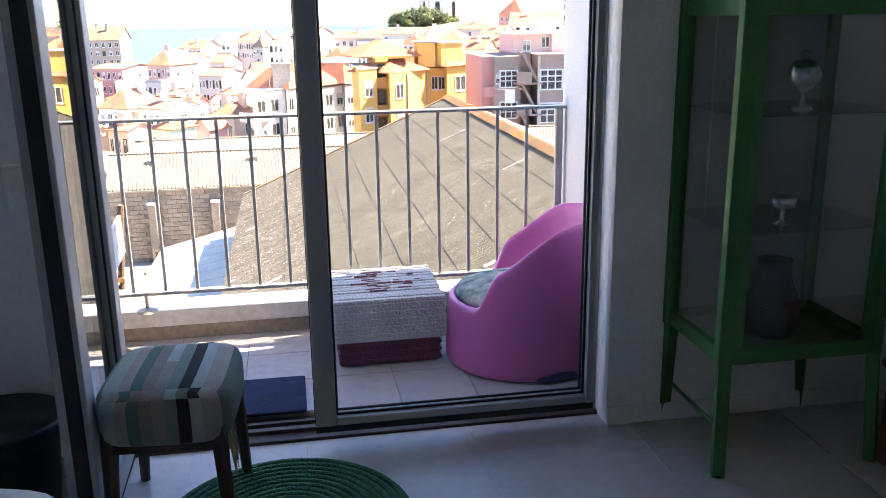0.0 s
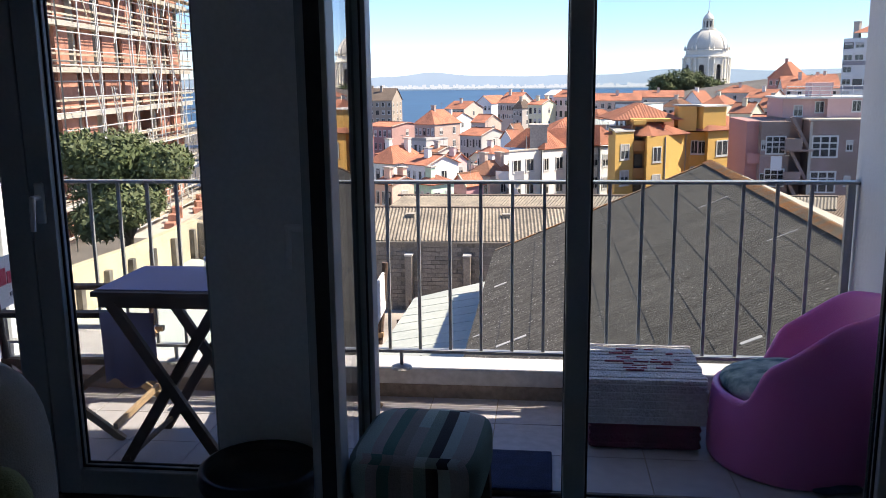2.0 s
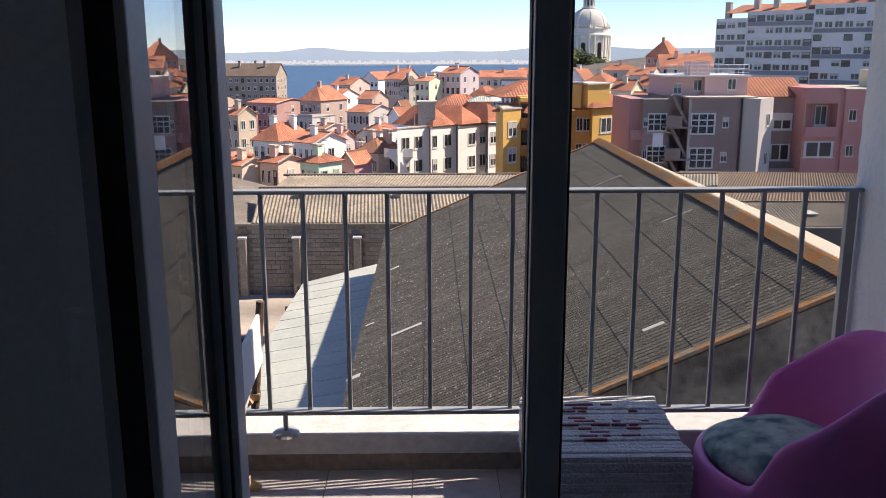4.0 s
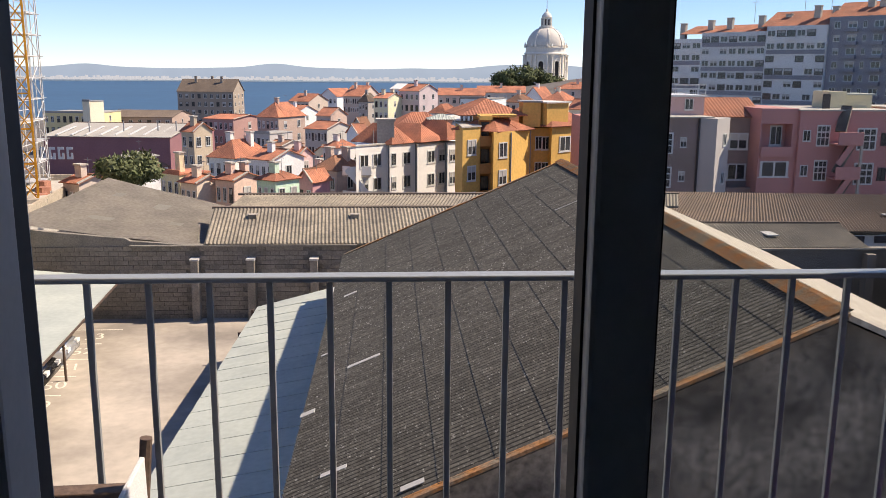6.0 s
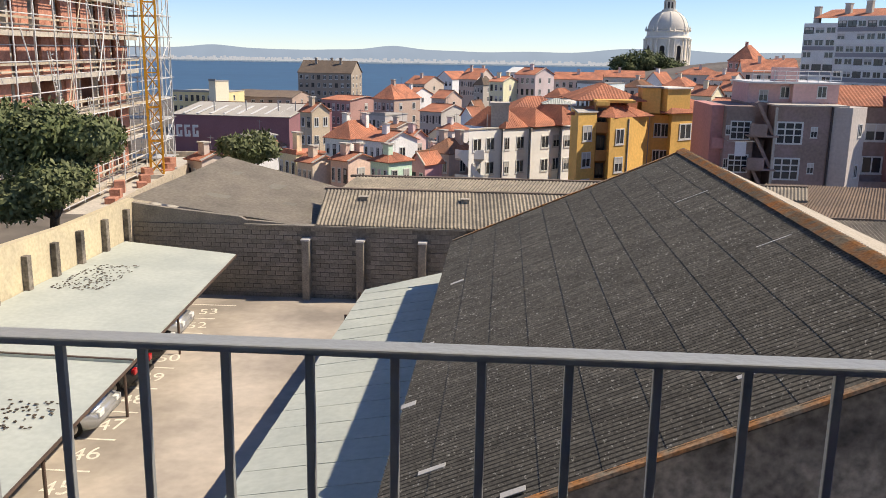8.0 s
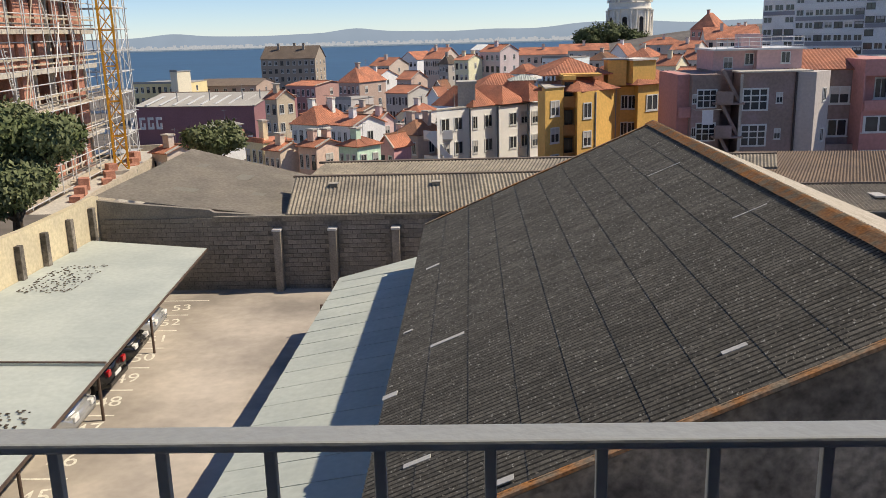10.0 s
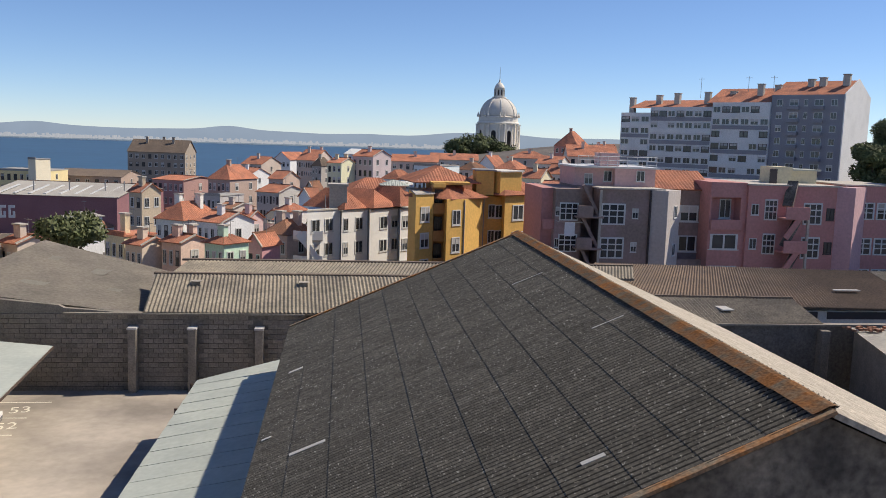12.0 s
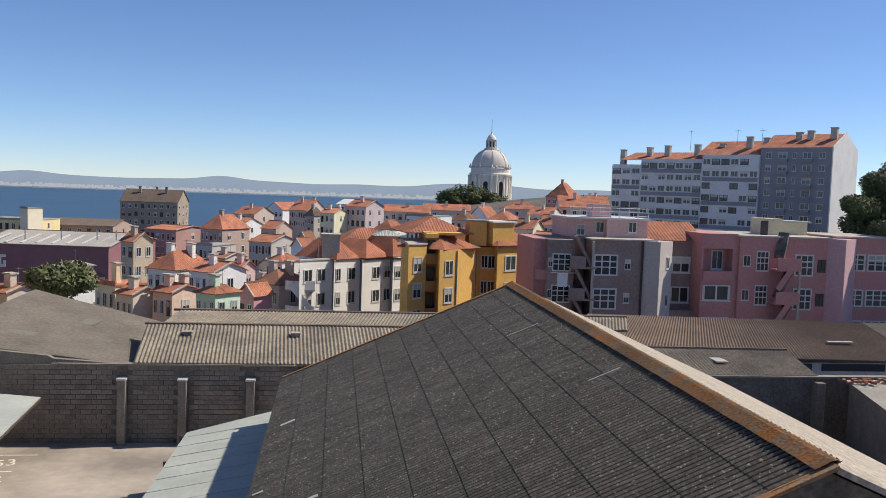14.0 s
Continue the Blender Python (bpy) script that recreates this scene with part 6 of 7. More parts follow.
    for xa, xb in ((32.6, 32.75), (35.5, 36.0)):
        part("loggia_pier", boxm(xa, xb, 0.3, 1.6, H(-5.1), H(-3.0)), PNK, b)
    win(b, 34.6, 1.6, H(-4.1), 1.1, 1.8)
    part("loggia_parapet", boxm(32.7, 35.6, 0.0, 0.2, H(-5.9), H(-5.0)), PNK, b)
    win(b, 34.1, 0.3, H(-7.0), 2.6, 1.4, 0, "frame", 0)
    win(b, 34.1, 0.3, H(-9.9), 2.6, 1.4, 0, "grid", 1)
    part("main_block", boxm(36.0, 44.6, 0, 9, 0, H(-1.85)), PNK, b)
    part("roof_edge", boxm(35.9, 44.8, -0.15, 9, H(-1.85), H(-1.72)), M["concrete"], b)
    for z in (-4.0, -7.1, -10.2):
        win(b, 36.7, 0, H(z), 0.7, 1.0)
        win(b, 38.2, 0, H(z), 1.2, 1.9, 0, "grid", 0)
        win(b, 42.2, 0, H(z) - 0.3, 1.8, 2.0, 0, "grid", 0)
        win(b, 43.9, 0, H(z) - 0.3, 0.75, 1.1, 0, "dark")
    for i, z in enumerate((-4.6, -7.6, -10.6)):
        part("landing", boxm(38.8, 41.0, -1.6, 0, H(z) - 0.15, H(z)), PNK, b)
        part("landing_parapet", boxm(38.8, 41.0, -1.7, -1.58, H(z) - 0.1, H(z) + 1.0), PNK, b)
        part("stair_flight", bar(bmesh.new(), (39.2, -0.8, H(z) - 2.6), (40.4, -0.8, H(z) - 0.2), 1.0, 0.3), M["dark_render"], b)
        part("stair_rail", bar(bmesh.new(), (39.0, -1.5, H(z) - 1.8), (40.6, -1.5, H(z) + 0.6), 0.12, 0.5), PNK, b)
    part("stair_post", boxm(40.9, 41.1, -1.6, -1.4, 0, H(-3.6)), M["concrete"], b)
    part("upper_flight", bar(bmesh.new(), (39.4, -0.7, H(-3.6)), (40.2, 0.1, H(-1.4)), 0.9, 0.25), M["dark_render"], b)
    # Lighter pink than the house, to carry the sunlight on this block.
    sb = part("sunlit_block", boxm(-1.3, 1.3, 0, 3.4, 0, H(-1.8)), wallpaint((0.62, 0.4, 0.42)), b, "pink block with a sunlit side")
    sb.matrix_basis = pose(44.6, -0.2, 0, 0, 0, -48)
    part("right_block", boxm(45.8, 52.0, 1.0, 9, 0, H(-1.7)), PNK, b)
    part("roof_edge", boxm(45.7, 52.1, 0.85, 9, H(-1.7), H(-1.58)), M["concrete"], b)
    for z in (-4.0, -7.3, -10.2):
        win(b, 47.6, 1.0, H(z), 2.4, 1.6, 0, "grid", 0.3)
        win(b, 50.2, 1.0, H(z), 2.4, 1.6, 0, "grid", 0.3)
    part("roof_house", boxm(39.9, 41.6, 3, 6, H(-1.8), H(-0.2)), CRM, b, "cream rooftop stair head")
    part("roof_house", boxm(41.6, 44.6, 4, 7, H(-1.8), H(-0.55)), CRM, b, "cream rooftop room")
    part("roof_house_cover", boxm(41.4, 44.9, 3.8, 7.2, H(-0.55), H(-0.4)), M["sheet_metal"], b)
    part("roof_door", boxm(39.0, 39.7, 2.2, 2.3, H(-1.8), H(-0.4)), M["win_dark"], b)
    c = big("olive_house", "olive yellow apartment house with long dark balconies", pose(51.9, 74.8, gz, 0, 0, -30))
    part("wall", boxm(0, 16, 0, 10, 0, H(0.5)), OLV, c)
    rf = part("roof", roof_mesh("gx", 15.8, 10, H(0.5), H(3.2)), M["tiles"], c)
    rf.matrix_basis = pose(8.1, 0, 0)
    for y0, y1, za, zb in ((-0.3, 5.0, 0.5, 3.2), (10.3, 5.0, 0.5, 3.2)):
        part("verge", bar(bmesh.new(), (-0.05, y0, H(za) + 0.1), (-0.05, y1, H(zb) + 0.1), 0.3, 0.3), M["white_roof"], c, "pale verge coping")
    part("upper_house", boxm(4.5, 14, 9, 16, H(0), H(5.4)), wallpaint((0.3, 0.16, 0.13)), c, "reddish brown upper house")
    uh = part("upper_roof", roof_mesh("hip", 9.5, 7, H(5.4), H(7.0)), M["tiles_old"], c)
    uh.matrix_basis = pose(9.25, 9, 0)
    for z in (-2.1, -4.9, -7.7, -10.5):
        # Dark strip on the wall face stands for the shade inside the balcony.
        part("balcony_shade_strip", boxm(0.8, 15, -0.06, 0.02, H(z) - 0.85, H(z) + 0.75), M["win_dark"], c, "long dark strip for the shade in a balcony")
        for x in (1.9, 4.6, 6.6):
            win(c, x, -0.06, H(z) - 0.25, 1.3, 1.1, 0, "frame", 0.4)
    tagged(part("laundry", boxm(19.0, 19.9, 72.9, 72.95, -6.6, -5.4), M["white_cloth"]), "white washing hung at a window", "laundry")
    rail_ = thing("laundry_line", "thin washing line rod below a window", "clothes line", pose(0, 0, 0))
    part("line", rod(bmesh.new(), (18.4, 72.9, -5.38), (20.6, 72.9, -5.38), 0.02, seg=5), M["lead_pipe"], rail_)
    for x in (18.5, 20.5):
        part("bracket", rod(bmesh.new(), (x, 72.9, -5.38), (x, 74.6, -5.38), 0.025, seg=5), M["lead_pipe"], rail_)


pink_row()


def slab_block():
    """The long grey apartment block on the hill."""
    z0 = -14.0
    ob = big("apartment_block", "long grey apartment block with glazed galleries", pose(105, 175, z0, 0, 0, -50))
    H = lambda z: z - z0
    part("end_block", boxm(-15.6, 0, 0, 15.6, 0, H(13.2)), GRA, ob, "plain grey block")
    # White against the grey front: the end wall's sun is in its paint.
    part("end_wall", boxm(0, 0.25, -0.1, 15.7, 0, H(13.4)), wallpaint((0.76, 0.75, 0.73)), ob, "sunlit white end wall")
    ge = bmesh.new()
    gvs = [ge.verts.new((x, y, H(z))) for x in (-0.02, 0.24) for y, z in ((0.0, 13.4), (15.4, 13.4), (7.65, 16.9))]
    ge.faces.new(gvs[:3])
    ge.faces.new(gvs[3:])
    for i in range(3):
        ge.faces.new((gvs[i], gvs[(i + 1) % 3], gvs[3 + (i + 1) % 3], gvs[3 + i]))
    # Gable in the same sun-bright white as the wall below.
    part("end_gable", ge, wallpaint((0.76, 0.75, 0.73)), ob, "sunlit white gable")
    for i, (s0, s1, top) in enumerate(((-29.4, -15.6, 11.6), (-45.7, -29.4, 10.6), (-54, -45.7, 9.2))):
        part("gallery_block", boxm(s0, s1, -0.6, 15, 0, H(top)), APW if i != 1 else wallpaint((0.7, 0.7, 0.7)), ob, "pale block with glazed galleries")
        n = int((s1 - s0) / 2.3)
        for k in range(8):
            z = top - 1.6 - 2.8 * k
            for j in range(n):
                if wrnd.random() < 0.85:
                    win(ob, s0 + (s1 - s0) * (j + 0.5) / n, -0.6, H(z), (s1 - s0) / n * 0.85, 1.35, 0, wrnd.choice(("frame", "frame", "dark")), 0.35)
            part("gallery_band", boxm(s0 + 0.2, s1 - 0.2, -0.75, -0.6, H(z) - 1.75, H(z) - 0.85), GRA if (k + i) % 2 else APW, ob)
    for k in range(8):
        z = 13.2 - 1.7 - 2.8 * k
        for x, w in ((-13.8, 1.3), (-10.6, 2.0), (-8.0, 0.8), (-5.2, 2.0), (-2.0, 1.3)):
            win(ob, x, 0, H(z), w, 1.4, 0, "frame", 0.3)
        part("bay", boxm(-11.9, -9.3, -0.9, 0, H(z) - 1.5, H(z) - 0.75), GRA, ob)
        part("bay", boxm(-6.4, -4.0, -0.9, 0, H(z) - 1.5, H(z) - 0.75), GRA, ob)
    for s0, s1, top, dz in ((-15.6, -0.45, 13.2, 3.4), (-31, -15.6, 11.6, 3.6), (-52, -31, 10.4, 2.2)):
        rf = part("roof", roof_mesh("gx", s1 - s0, 14.5, H(top), H(top + dz)), M["tiles"], ob)
        rf.matrix_basis = pose((s0 + s1) / 2, 0.4, 0)
    for x, y, z, h in ((-1.5, 5, 15.5, 3.2), (-6.5, 5, 15.5, 2.6), (-9, 5, 15, 2.8), (-16, 4, 14, 2.6), (-20, 4, 13.5, 3.4), (-27, 5, 13, 2.4), (-33, 4, 12, 3.2), (-41, 4, 12, 3.0), (-46, 4, 11, 3.6), (-53, 3, 10, 4.0)):
        chimney(ob, x, y, H(z), h - 1.0, M["concrete"], 0.7)
    for x in (-18, -24, -36):
        an_ = rod(bmesh.new(), (x, 6, H(13)), (x, 6, H(18)), 0.05, seg=5)
        rod(an_, (x - 0.8, 6, H(17.6)), (x + 0.8, 6, H(17.6)), 0.04, seg=5)
        part("antenna", an_, M["lead_pipe"], ob)


slab_block()


def church():
    cx, cy, z0 = 112.8, 636, -22
    ob = big("domed_church", "white stone church with a great dome and lantern", pose(cx, cy, z0))
    H = lambda z: z - z0
    part("body", boxm(-24, 24, -22, 22, 0, H(-6)), M["dome_stone"], ob)
    dr = bmesh.new()
    lathe(dr, [(14.6, H(-8)), (14.6, H(12.2)), (15.2, H(12.4)), (15.6, H(13.0)), (15.2, H(13.8)), (14.6, H(14.0)), (14.4, H(17.2)), (14.9, H(17.4)), (14.3, H(17.8))], 48)
    part("drum", dr, M["dome_stone"], ob, "white stone drum with a cornice")
    dm = bmesh.new()
    pr = [(13.9 * math.cos(a) ** 0.92 if a < 1.4 else 13.9 * math.cos(a), H(17.6) + 14.2 * math.sin(a)) for a in [i * 0.118 for i in range(12)]]
    pr = [(max(r, 4.2), z) for r, z in pr]
    lathe(dm, pr, 64)
    part("dome", dm, M["dome_lead"], ob, "pale ribbed stone dome", smooth=True)
    for k in range(8):
        a = 2 * math.pi * k / 8
        rb_ = bmesh.new()
        for (r0, za), (r1, zb) in zip(pr, pr[1:]):
            bar(rb_, ((r0 + 0.1) * math.cos(a), (r0 + 0.1) * math.sin(a), za), ((r1 + 0.1) * math.cos(a), (r1 + 0.1) * math.sin(a), zb), 0.9, 0.45)
        part("rib", rb_, M["dome_stone"], ob)
    for k in range(8):
        a = 2 * math.pi * (k + 0.5) / 8 - math.pi / 2
        m = Matrix.Rotation(a, 4, "Z") @ Matrix.Translation((14.45, 0, 0))
        wd = bmesh.new()
        pts = [(-1.7, H(-3)), (1.7, H(-3)), (1.7, H(6))] + [(1.7 * math.cos(t), H(6) + 1.7 * math.sin(t)) for t in [i * math.pi / 8 for i in range(1, 8)]] + [(-1.7, H(6))]
        for xx in (0.25,):
            wd.faces.new([wd.verts.new((xx, y, z)) for y, z in pts])
        bmesh.ops.solidify(wd, geom=wd.faces[:], thickness=0.3)
        w = part("arched_window", wd, M["win_dark"], ob, "tall dark arched window")
        w.matrix_basis = m
        fr_ = bmesh.new()
        for s in (-1, 1):
            B(fr_, 0.2, 0.9, s * 2.1 - 0.3, s * 2.1 + 0.3, H(-4), H(7))
        for i in range(8):
            t0, t1 = i * math.pi / 8, (i + 1) * math.pi / 8
            bar(fr_, (0.55, 2.1 * math.cos(t0), H(6.2) + 2.1 * math.sin(t0)), (0.55, 2.1 * math.cos(t1), H(6.2) + 2.1 * math.sin(t1)), 0.6, 0.6)
        f = part("arch_surround", fr_, M["dome_stone"], ob)
        f.matrix_basis = m
        for s in (-4.3, 4.3):
            c = part("column", lathe(bmesh.new(), [(0.75, H(-8)), (0.7, H(11)), (1.0, H(11.8)), (1.0, H(12.3))], 12, (0.7, s, 0)), M["dome_stone"], ob)
            c.matrix_basis = m
            u = part("finial", lathe(bmesh.new(), [(0.5, H(17.3)), (0.8, H(18.4)), (0.3, H(19.6)), (0.1, H(21))], 8, (0.1, s, 0)), M["dome_stone"], ob)
            u.matrix_basis = m
    ln = bmesh.new()
    lathe(ln, [(4.4, H(31)), (5.2, H(31.4)), (5.2, H(32.2)), (3.0, H(32.4)), (3.0, H(38.2)), (3.7, H(38.5)), (3.6, H(39.2)), (3.1, H(40.3)), (2.2, H(41.6)), (1.0, H(42.6)), (0.6, H(43.4)), (0.7, H(44.0)), (0.2, H(44.8))], 24)
    part("lantern", ln, M["dome_stone"], ob, "white stone lantern")
    for k in range(8):
        a = 2 * math.pi * (k + 0.5) / 8 - math.pi / 2
        # Dark box in the closed lantern, painting the shade of an opening.
        o = part("lantern_opening_shade", boxm(2.85, 3.1, -0.55, 0.55, H(33.2), H(37.2)), M["win_dark"], ob)
        o.matrix_basis = Matrix.Rotation(a, 4, "Z")
        b = part("lantern_buttress", boxm(2.8, 4.0, -0.3, 0.3, H(32), H(38.2)), M["dome_stone"], ob)
        b.matrix_basis = Matrix.Rotation(a + math.pi / 8, 4, "Z")
    part("spire", rod(bmesh.new(), (0, 0, H(44)), (0, 0, H(54)), 0.25, 0.1, 6), M["lead_pipe"], ob)


church()


# ---- trees ----
def tree(name, label, x, y, z, height, spread, leaves, size, key, seed, stretch=0.75):
    rnd = random.Random(seed)
    ob = thing(name, label, "tree", pose(x, y, z), group="")
    tk = bmesh.new()
    rod(tk, (0, 0, -0.3), (0.1 * spread, 0, height * 0.45), spread * 0.1, spread * 0.06, 8)
    lumps = []
    for i in range(9):
        a, rr = 2 * math.pi * i / 9 + rnd.random(), spread * (0.25 + 0.5 * rnd.random())
        p = Vector((rr * math.cos(a), rr * math.sin(a), height * (0.5 + 0.38 * rnd.random())))
        rod(tk, (0.1 * spread, 0, height * 0.4), p, spread * 0.045, spread * 0.012, 6)
        lumps.append((p, spread * (0.3 + 0.22 * rnd.random())))
    lumps.append((Vector((0, 0, height * 0.82)), spread * 0.5))
    part("trunk", tk, M["bark"], ob, "forking trunk and limbs")
    verts, faces = [], []
    for i in range(leaves):
        c, r = lumps[rnd.randrange(len(lumps))]
        d = Vector((rnd.gauss(0, 1), rnd.gauss(0, 1), rnd.gauss(0, 1))).normalized()
        p = c + Vector((d.x, d.y, d.z * stretch)) * r * (0.4 + 0.8 * rnd.random() ** 0.8)
        u = Vector((rnd.gauss(0, 1), rnd.gauss(0, 1), rnd.gauss(0, 1))).normalized()
        v = (u.cross(d) if abs(u.dot(d)) < 0.95 else u.orthogonal()).normalized()
        s = size * (0.5 + rnd.random())
        k = len(verts)
        verts += [p - u * s, p + v * s * 0.45, p + u * s, p - v * s * 0.45]
        faces.append((k, k + 1, k + 2, k + 3))
    me = bpy.data.meshes.new("crown")
    me.from_pydata(verts, [], faces)
    me.materials.append(M[key])
    cr = new("crown", me)
    cr.parent = ob
    tagged(cr, "dense uneven crown of small leaves", kind="stuff")


tree("garden_tree", "leafy green tree rising behind the yard wall", -18.2, 32.5, -8.5, 8.2, 3.0, 26000, 0.125, "leaf", 1)
tree("garden_tree", "tall green tree behind the yard wall", -24.5, 30.5, -8.5, 8.0, 3.2, 16000, 0.14, "leaf", 2)
tree("garden_shrub", "low green shrub behind the yard wall", -18.6, 25.5, -7.5, 3.8, 1.8, 5000, 0.14, "leaf", 3)
tree("garden_shrub", "rounded olive shrub beside the low sheds", -22.4, 74, -11.5, 6.0, 2.6, 5000, 0.22, "leaf", 4)
for i, (x, y, z, h, s) in enumerate(((66, 515, -20, 21, 9), (76, 520, -20, 25, 11), (87, 525, -20, 24, 10), (97, 530, -20, 20, 9), (122, 530, -20, 16, 8), (134, 525, -20, 18, 9), (148, 520, -18, 17, 9))):
    tree("park_tree", "dark tree on the church hill", x, y, z, h, s, 2200, 0.9, "leaf_dark", 10 + i)
for i, (x, y, z, h, s) in enumerate(((97, 150, -15, 19, 5), (103, 153, -15, 23, 6), (100, 147, -15, 14, 5), (106, 150, -15, 17, 5), (128, 190, -10, 13, 6), (134, 196, -8, 18, 7), (141, 200, -8, 21, 8), (126, 182, -10, 9, 5), (138, 186, -10, 14, 7), (148, 200, -8, 20, 8))):
    tree("hill_tree", "dark green tree beside the apartment block", x, y, z, h, s, 17000, 0.34, "leaf_dark", 20 + i)
for i, (x, y, z, h, s) in enumerate(((-3.0, 130, -18, 9, 3), (7, 178, -18, 10, 3), (60, 160, -17, 9, 4))):
    tree("street_tree", "green tree among the town houses", x, y, z, h, s, 1800, 0.4, "leaf", 40 + i)


# ---- the building site ----
def building_site():
    z0 = -9.7
    ob = big("building_site", "unfinished apartment building of brick and concrete", pose(-35.8, 81, z0, 0, 0, 97))
    W, D, n, hgt = 34, 14, 9, 3.0
    brick_sets = random.Random(8)
    for k in range(n):
        z = k * hgt
        part("floor_slab", boxm(-W, 0, -1.0, D, z - 0.22, z + 0.12), M["concrete"], ob)
        for j in range(9):
            x = -W + 0.5 + (W - 1) * j / 8
            part("column", boxm(x - 0.18, x + 0.18, 0, 0.36, z + 0.12, z + hgt - 0.12), M["concrete"], ob)
        for j in range(8):
            xa = -W + 0.7 + (W - 1) * j / 8
            if brick_sets.random() < 0.92:
                w = (W - 1) / 8 * (0.4 + 0.45 * brick_sets.random())
                part("brick_infill", boxm(xa, xa + w, -0.35, -0.15, z + 0.12, z + hgt - 0.12), M["hollow_brick"], ob)
        part("brick_back", boxm(-W, 0, 1.6, 1.8, z + 0.12, z + hgt - 0.12), M["hollow_brick"], ob, "inner brick wall in shade")
        part("side_infill", boxm(-0.2, 0, 1.0, D - 2, z + 0.12, z + hgt - 0.12), M["hollow_brick"], ob)
        part("guard_rail", boxm(-W, 0.1, -1.05, -0.98, z + 0.9, z + 1.05), M["plank"], ob)
        part("guard_rail", boxm(-W, 0.1, -1.05, -0.98, z + 0.45, z + 0.58), M["plank"], ob)
    sc = thing("scaffolding", "galvanised tube scaffolding round the unfinished building", "scaffolding", pose(-35.8, 81, z0, 0, 0, 97))
    H_ = 26
    tube = bmesh.new()
    rod(tube, (0, 0, 0), (0, 0, H_), 0.05, seg=5)
    std = part("standard", tube, M["scaffold"], sc)
    std.matrix_basis = pose(-W, -2.6, 0)
    for row, yy in enumerate((-2.6, -1.5)):
        for j in range(13 if row == 0 else 7):
            x = -W + (W + 5) * (j + 0.4 * row) / (12 if row == 0 else 6)
            shared("standard", std.data, sc, pose(x, yy, 0))
    for j in range(6):
        for xx in (3.6, 7.2):
            shared("standard", std.data, sc, pose(xx, -2.2 + 2.4 * j, 0))
    for k in range(13):
        z = 0.2 + k * 2.0
        for yy, dz in ((-2.6, 0.0), (-1.5, 1.0)):
            part("ledger", rod(bmesh.new(), (-W, yy, z + dz), (5, yy, z + dz), 0.042, seg=5), M["scaffold"], sc)
        part("ledger", rod(bmesh.new(), (7.2, -2.5, z), (7.2, 10, z), 0.042, seg=5), M["scaffold"], sc)
        for xa in (-W + 1.0, -W + 21.0)[:(2 if k % 3 == 0 else 0)]:
            part("deck", boxm(xa, xa + 17.5, -2.5, -1.6, z - 0.05, z + 0.02), M["plank"], sc, "pale plank deck")
        part("deck", boxm(3.6, 7.2, -2.2, 9, z - 0.05, z + 0.02), M["scaffold"], sc, "steel deck")
    for k in range(26):
        x, z = -W + 3 + (k * 7.3) % (W - 2), 0.4 + (k * 4.1) % 22
        part("brace", rod(bmesh.new(), (x, -2.65, z), (x + 2.2 * (1 if k % 3 else -1), -2.65, z + 4.0), 0.05, seg=5), M["plank"] if k % 2 else M["scaffold"], sc)
    for k in range(12):
        part("brace", rod(bmesh.new(), (3.6 if k % 2 else 7.2, -2.25, 2.0 * k), (7.2 if k % 2 else 3.6, -2.25, 2.0 * k + 2), 0.045, seg=5), M["scaffold"], sc)
    for k in range(7):
        x, z = -9.5 - 7 * (k % 3), 1.0 + 3.4 * k
        ld = bmesh.new()
        for s in (-0.22, 0.22):
            rod(ld, (x + s, -2.2, z), (x + s - 0.5, -2.0, z + 3), 0.04, seg=5)
        for i in range(8):
            rod(ld, (x - 0.22 - 0.06 * i, -2.18, z + 0.3 + 0.36 * i), (x + 0.22 - 0.06 * i, -2.18, z + 0.3 + 0.36 * i), 0.03, seg=5)
        part("ladder", ld, M["scaffold"], sc)
    cr = thing("tower_crane_mast", "orange-yellow lattice crane mast beside the building site", "crane", pose(-31.2, 75.4, z0, 0, 0, 20))
    a = 0.55
    for sx in (-a, a):
        for sy in (-a, a):
            part("chord", bar(bmesh.new(), (sx, sy, 0), (sx, sy, 34), 0.16, 0.16), M["crane"], cr)
    for i in range(23):
        z = 1.5 * i
        for (x0, y0), (x1, y1) in (((-a, -a), (a, -a)), ((a, -a), (a, a)), ((a, a), (-a, a)), ((-a, a), (-a, -a))):
            s = bar(bmesh.new(), (x0, y0, z), (x1, y1, z + 1.5) if i % 2 else (x1, y1, z), 0.09, 0.09)
            if i % 2 == 0:
                bar(s, (x1, y1, z), (x0, y0, z + 1.5), 0.09, 0.09)
            part("lattice_bar", s, M["crane"], cr)
    part("base", boxm(-1.3, 1.3, -1.3, 1.3, -0.25, 0.1), M["concrete"], cr)
    pf = thing("site_platform", "raised concrete platform of the building site", "platform", pose(-35.8, 81, z0, 0, 0, 97), kind="structure")
    part("deck", boxm(-W - 2, 9, -5.2, 16, -7, -0.25), M["concrete"], pf)
    part("parapet", boxm(-W - 2, 9, -5.4, -5.1, -1.2, 0.25), M["plank"], pf)
    part("parapet", boxm(8.8, 9.1, -5, 16, -1.2, 0.35), M["plank"], pf)
    for i in range(9):
        m = pose(-35.8, 81, z0, 0, 0, 97) @ pose(-20 + 2.6 * i, -4.2 + 0.5 * (i % 3), -0.25, 0, 0, 7 * i)
        pb = part("pallet_load", boxm(-0.5, 0.5, -0.4, 0.4, 0, 0.45 + 0.25 * (i % 3), 0.02), M["hollow_brick"])
        pb.matrix_basis = m
        tagged(pb, "pallet of red clay bricks on the site platform", "pallet", "pallets on the site")
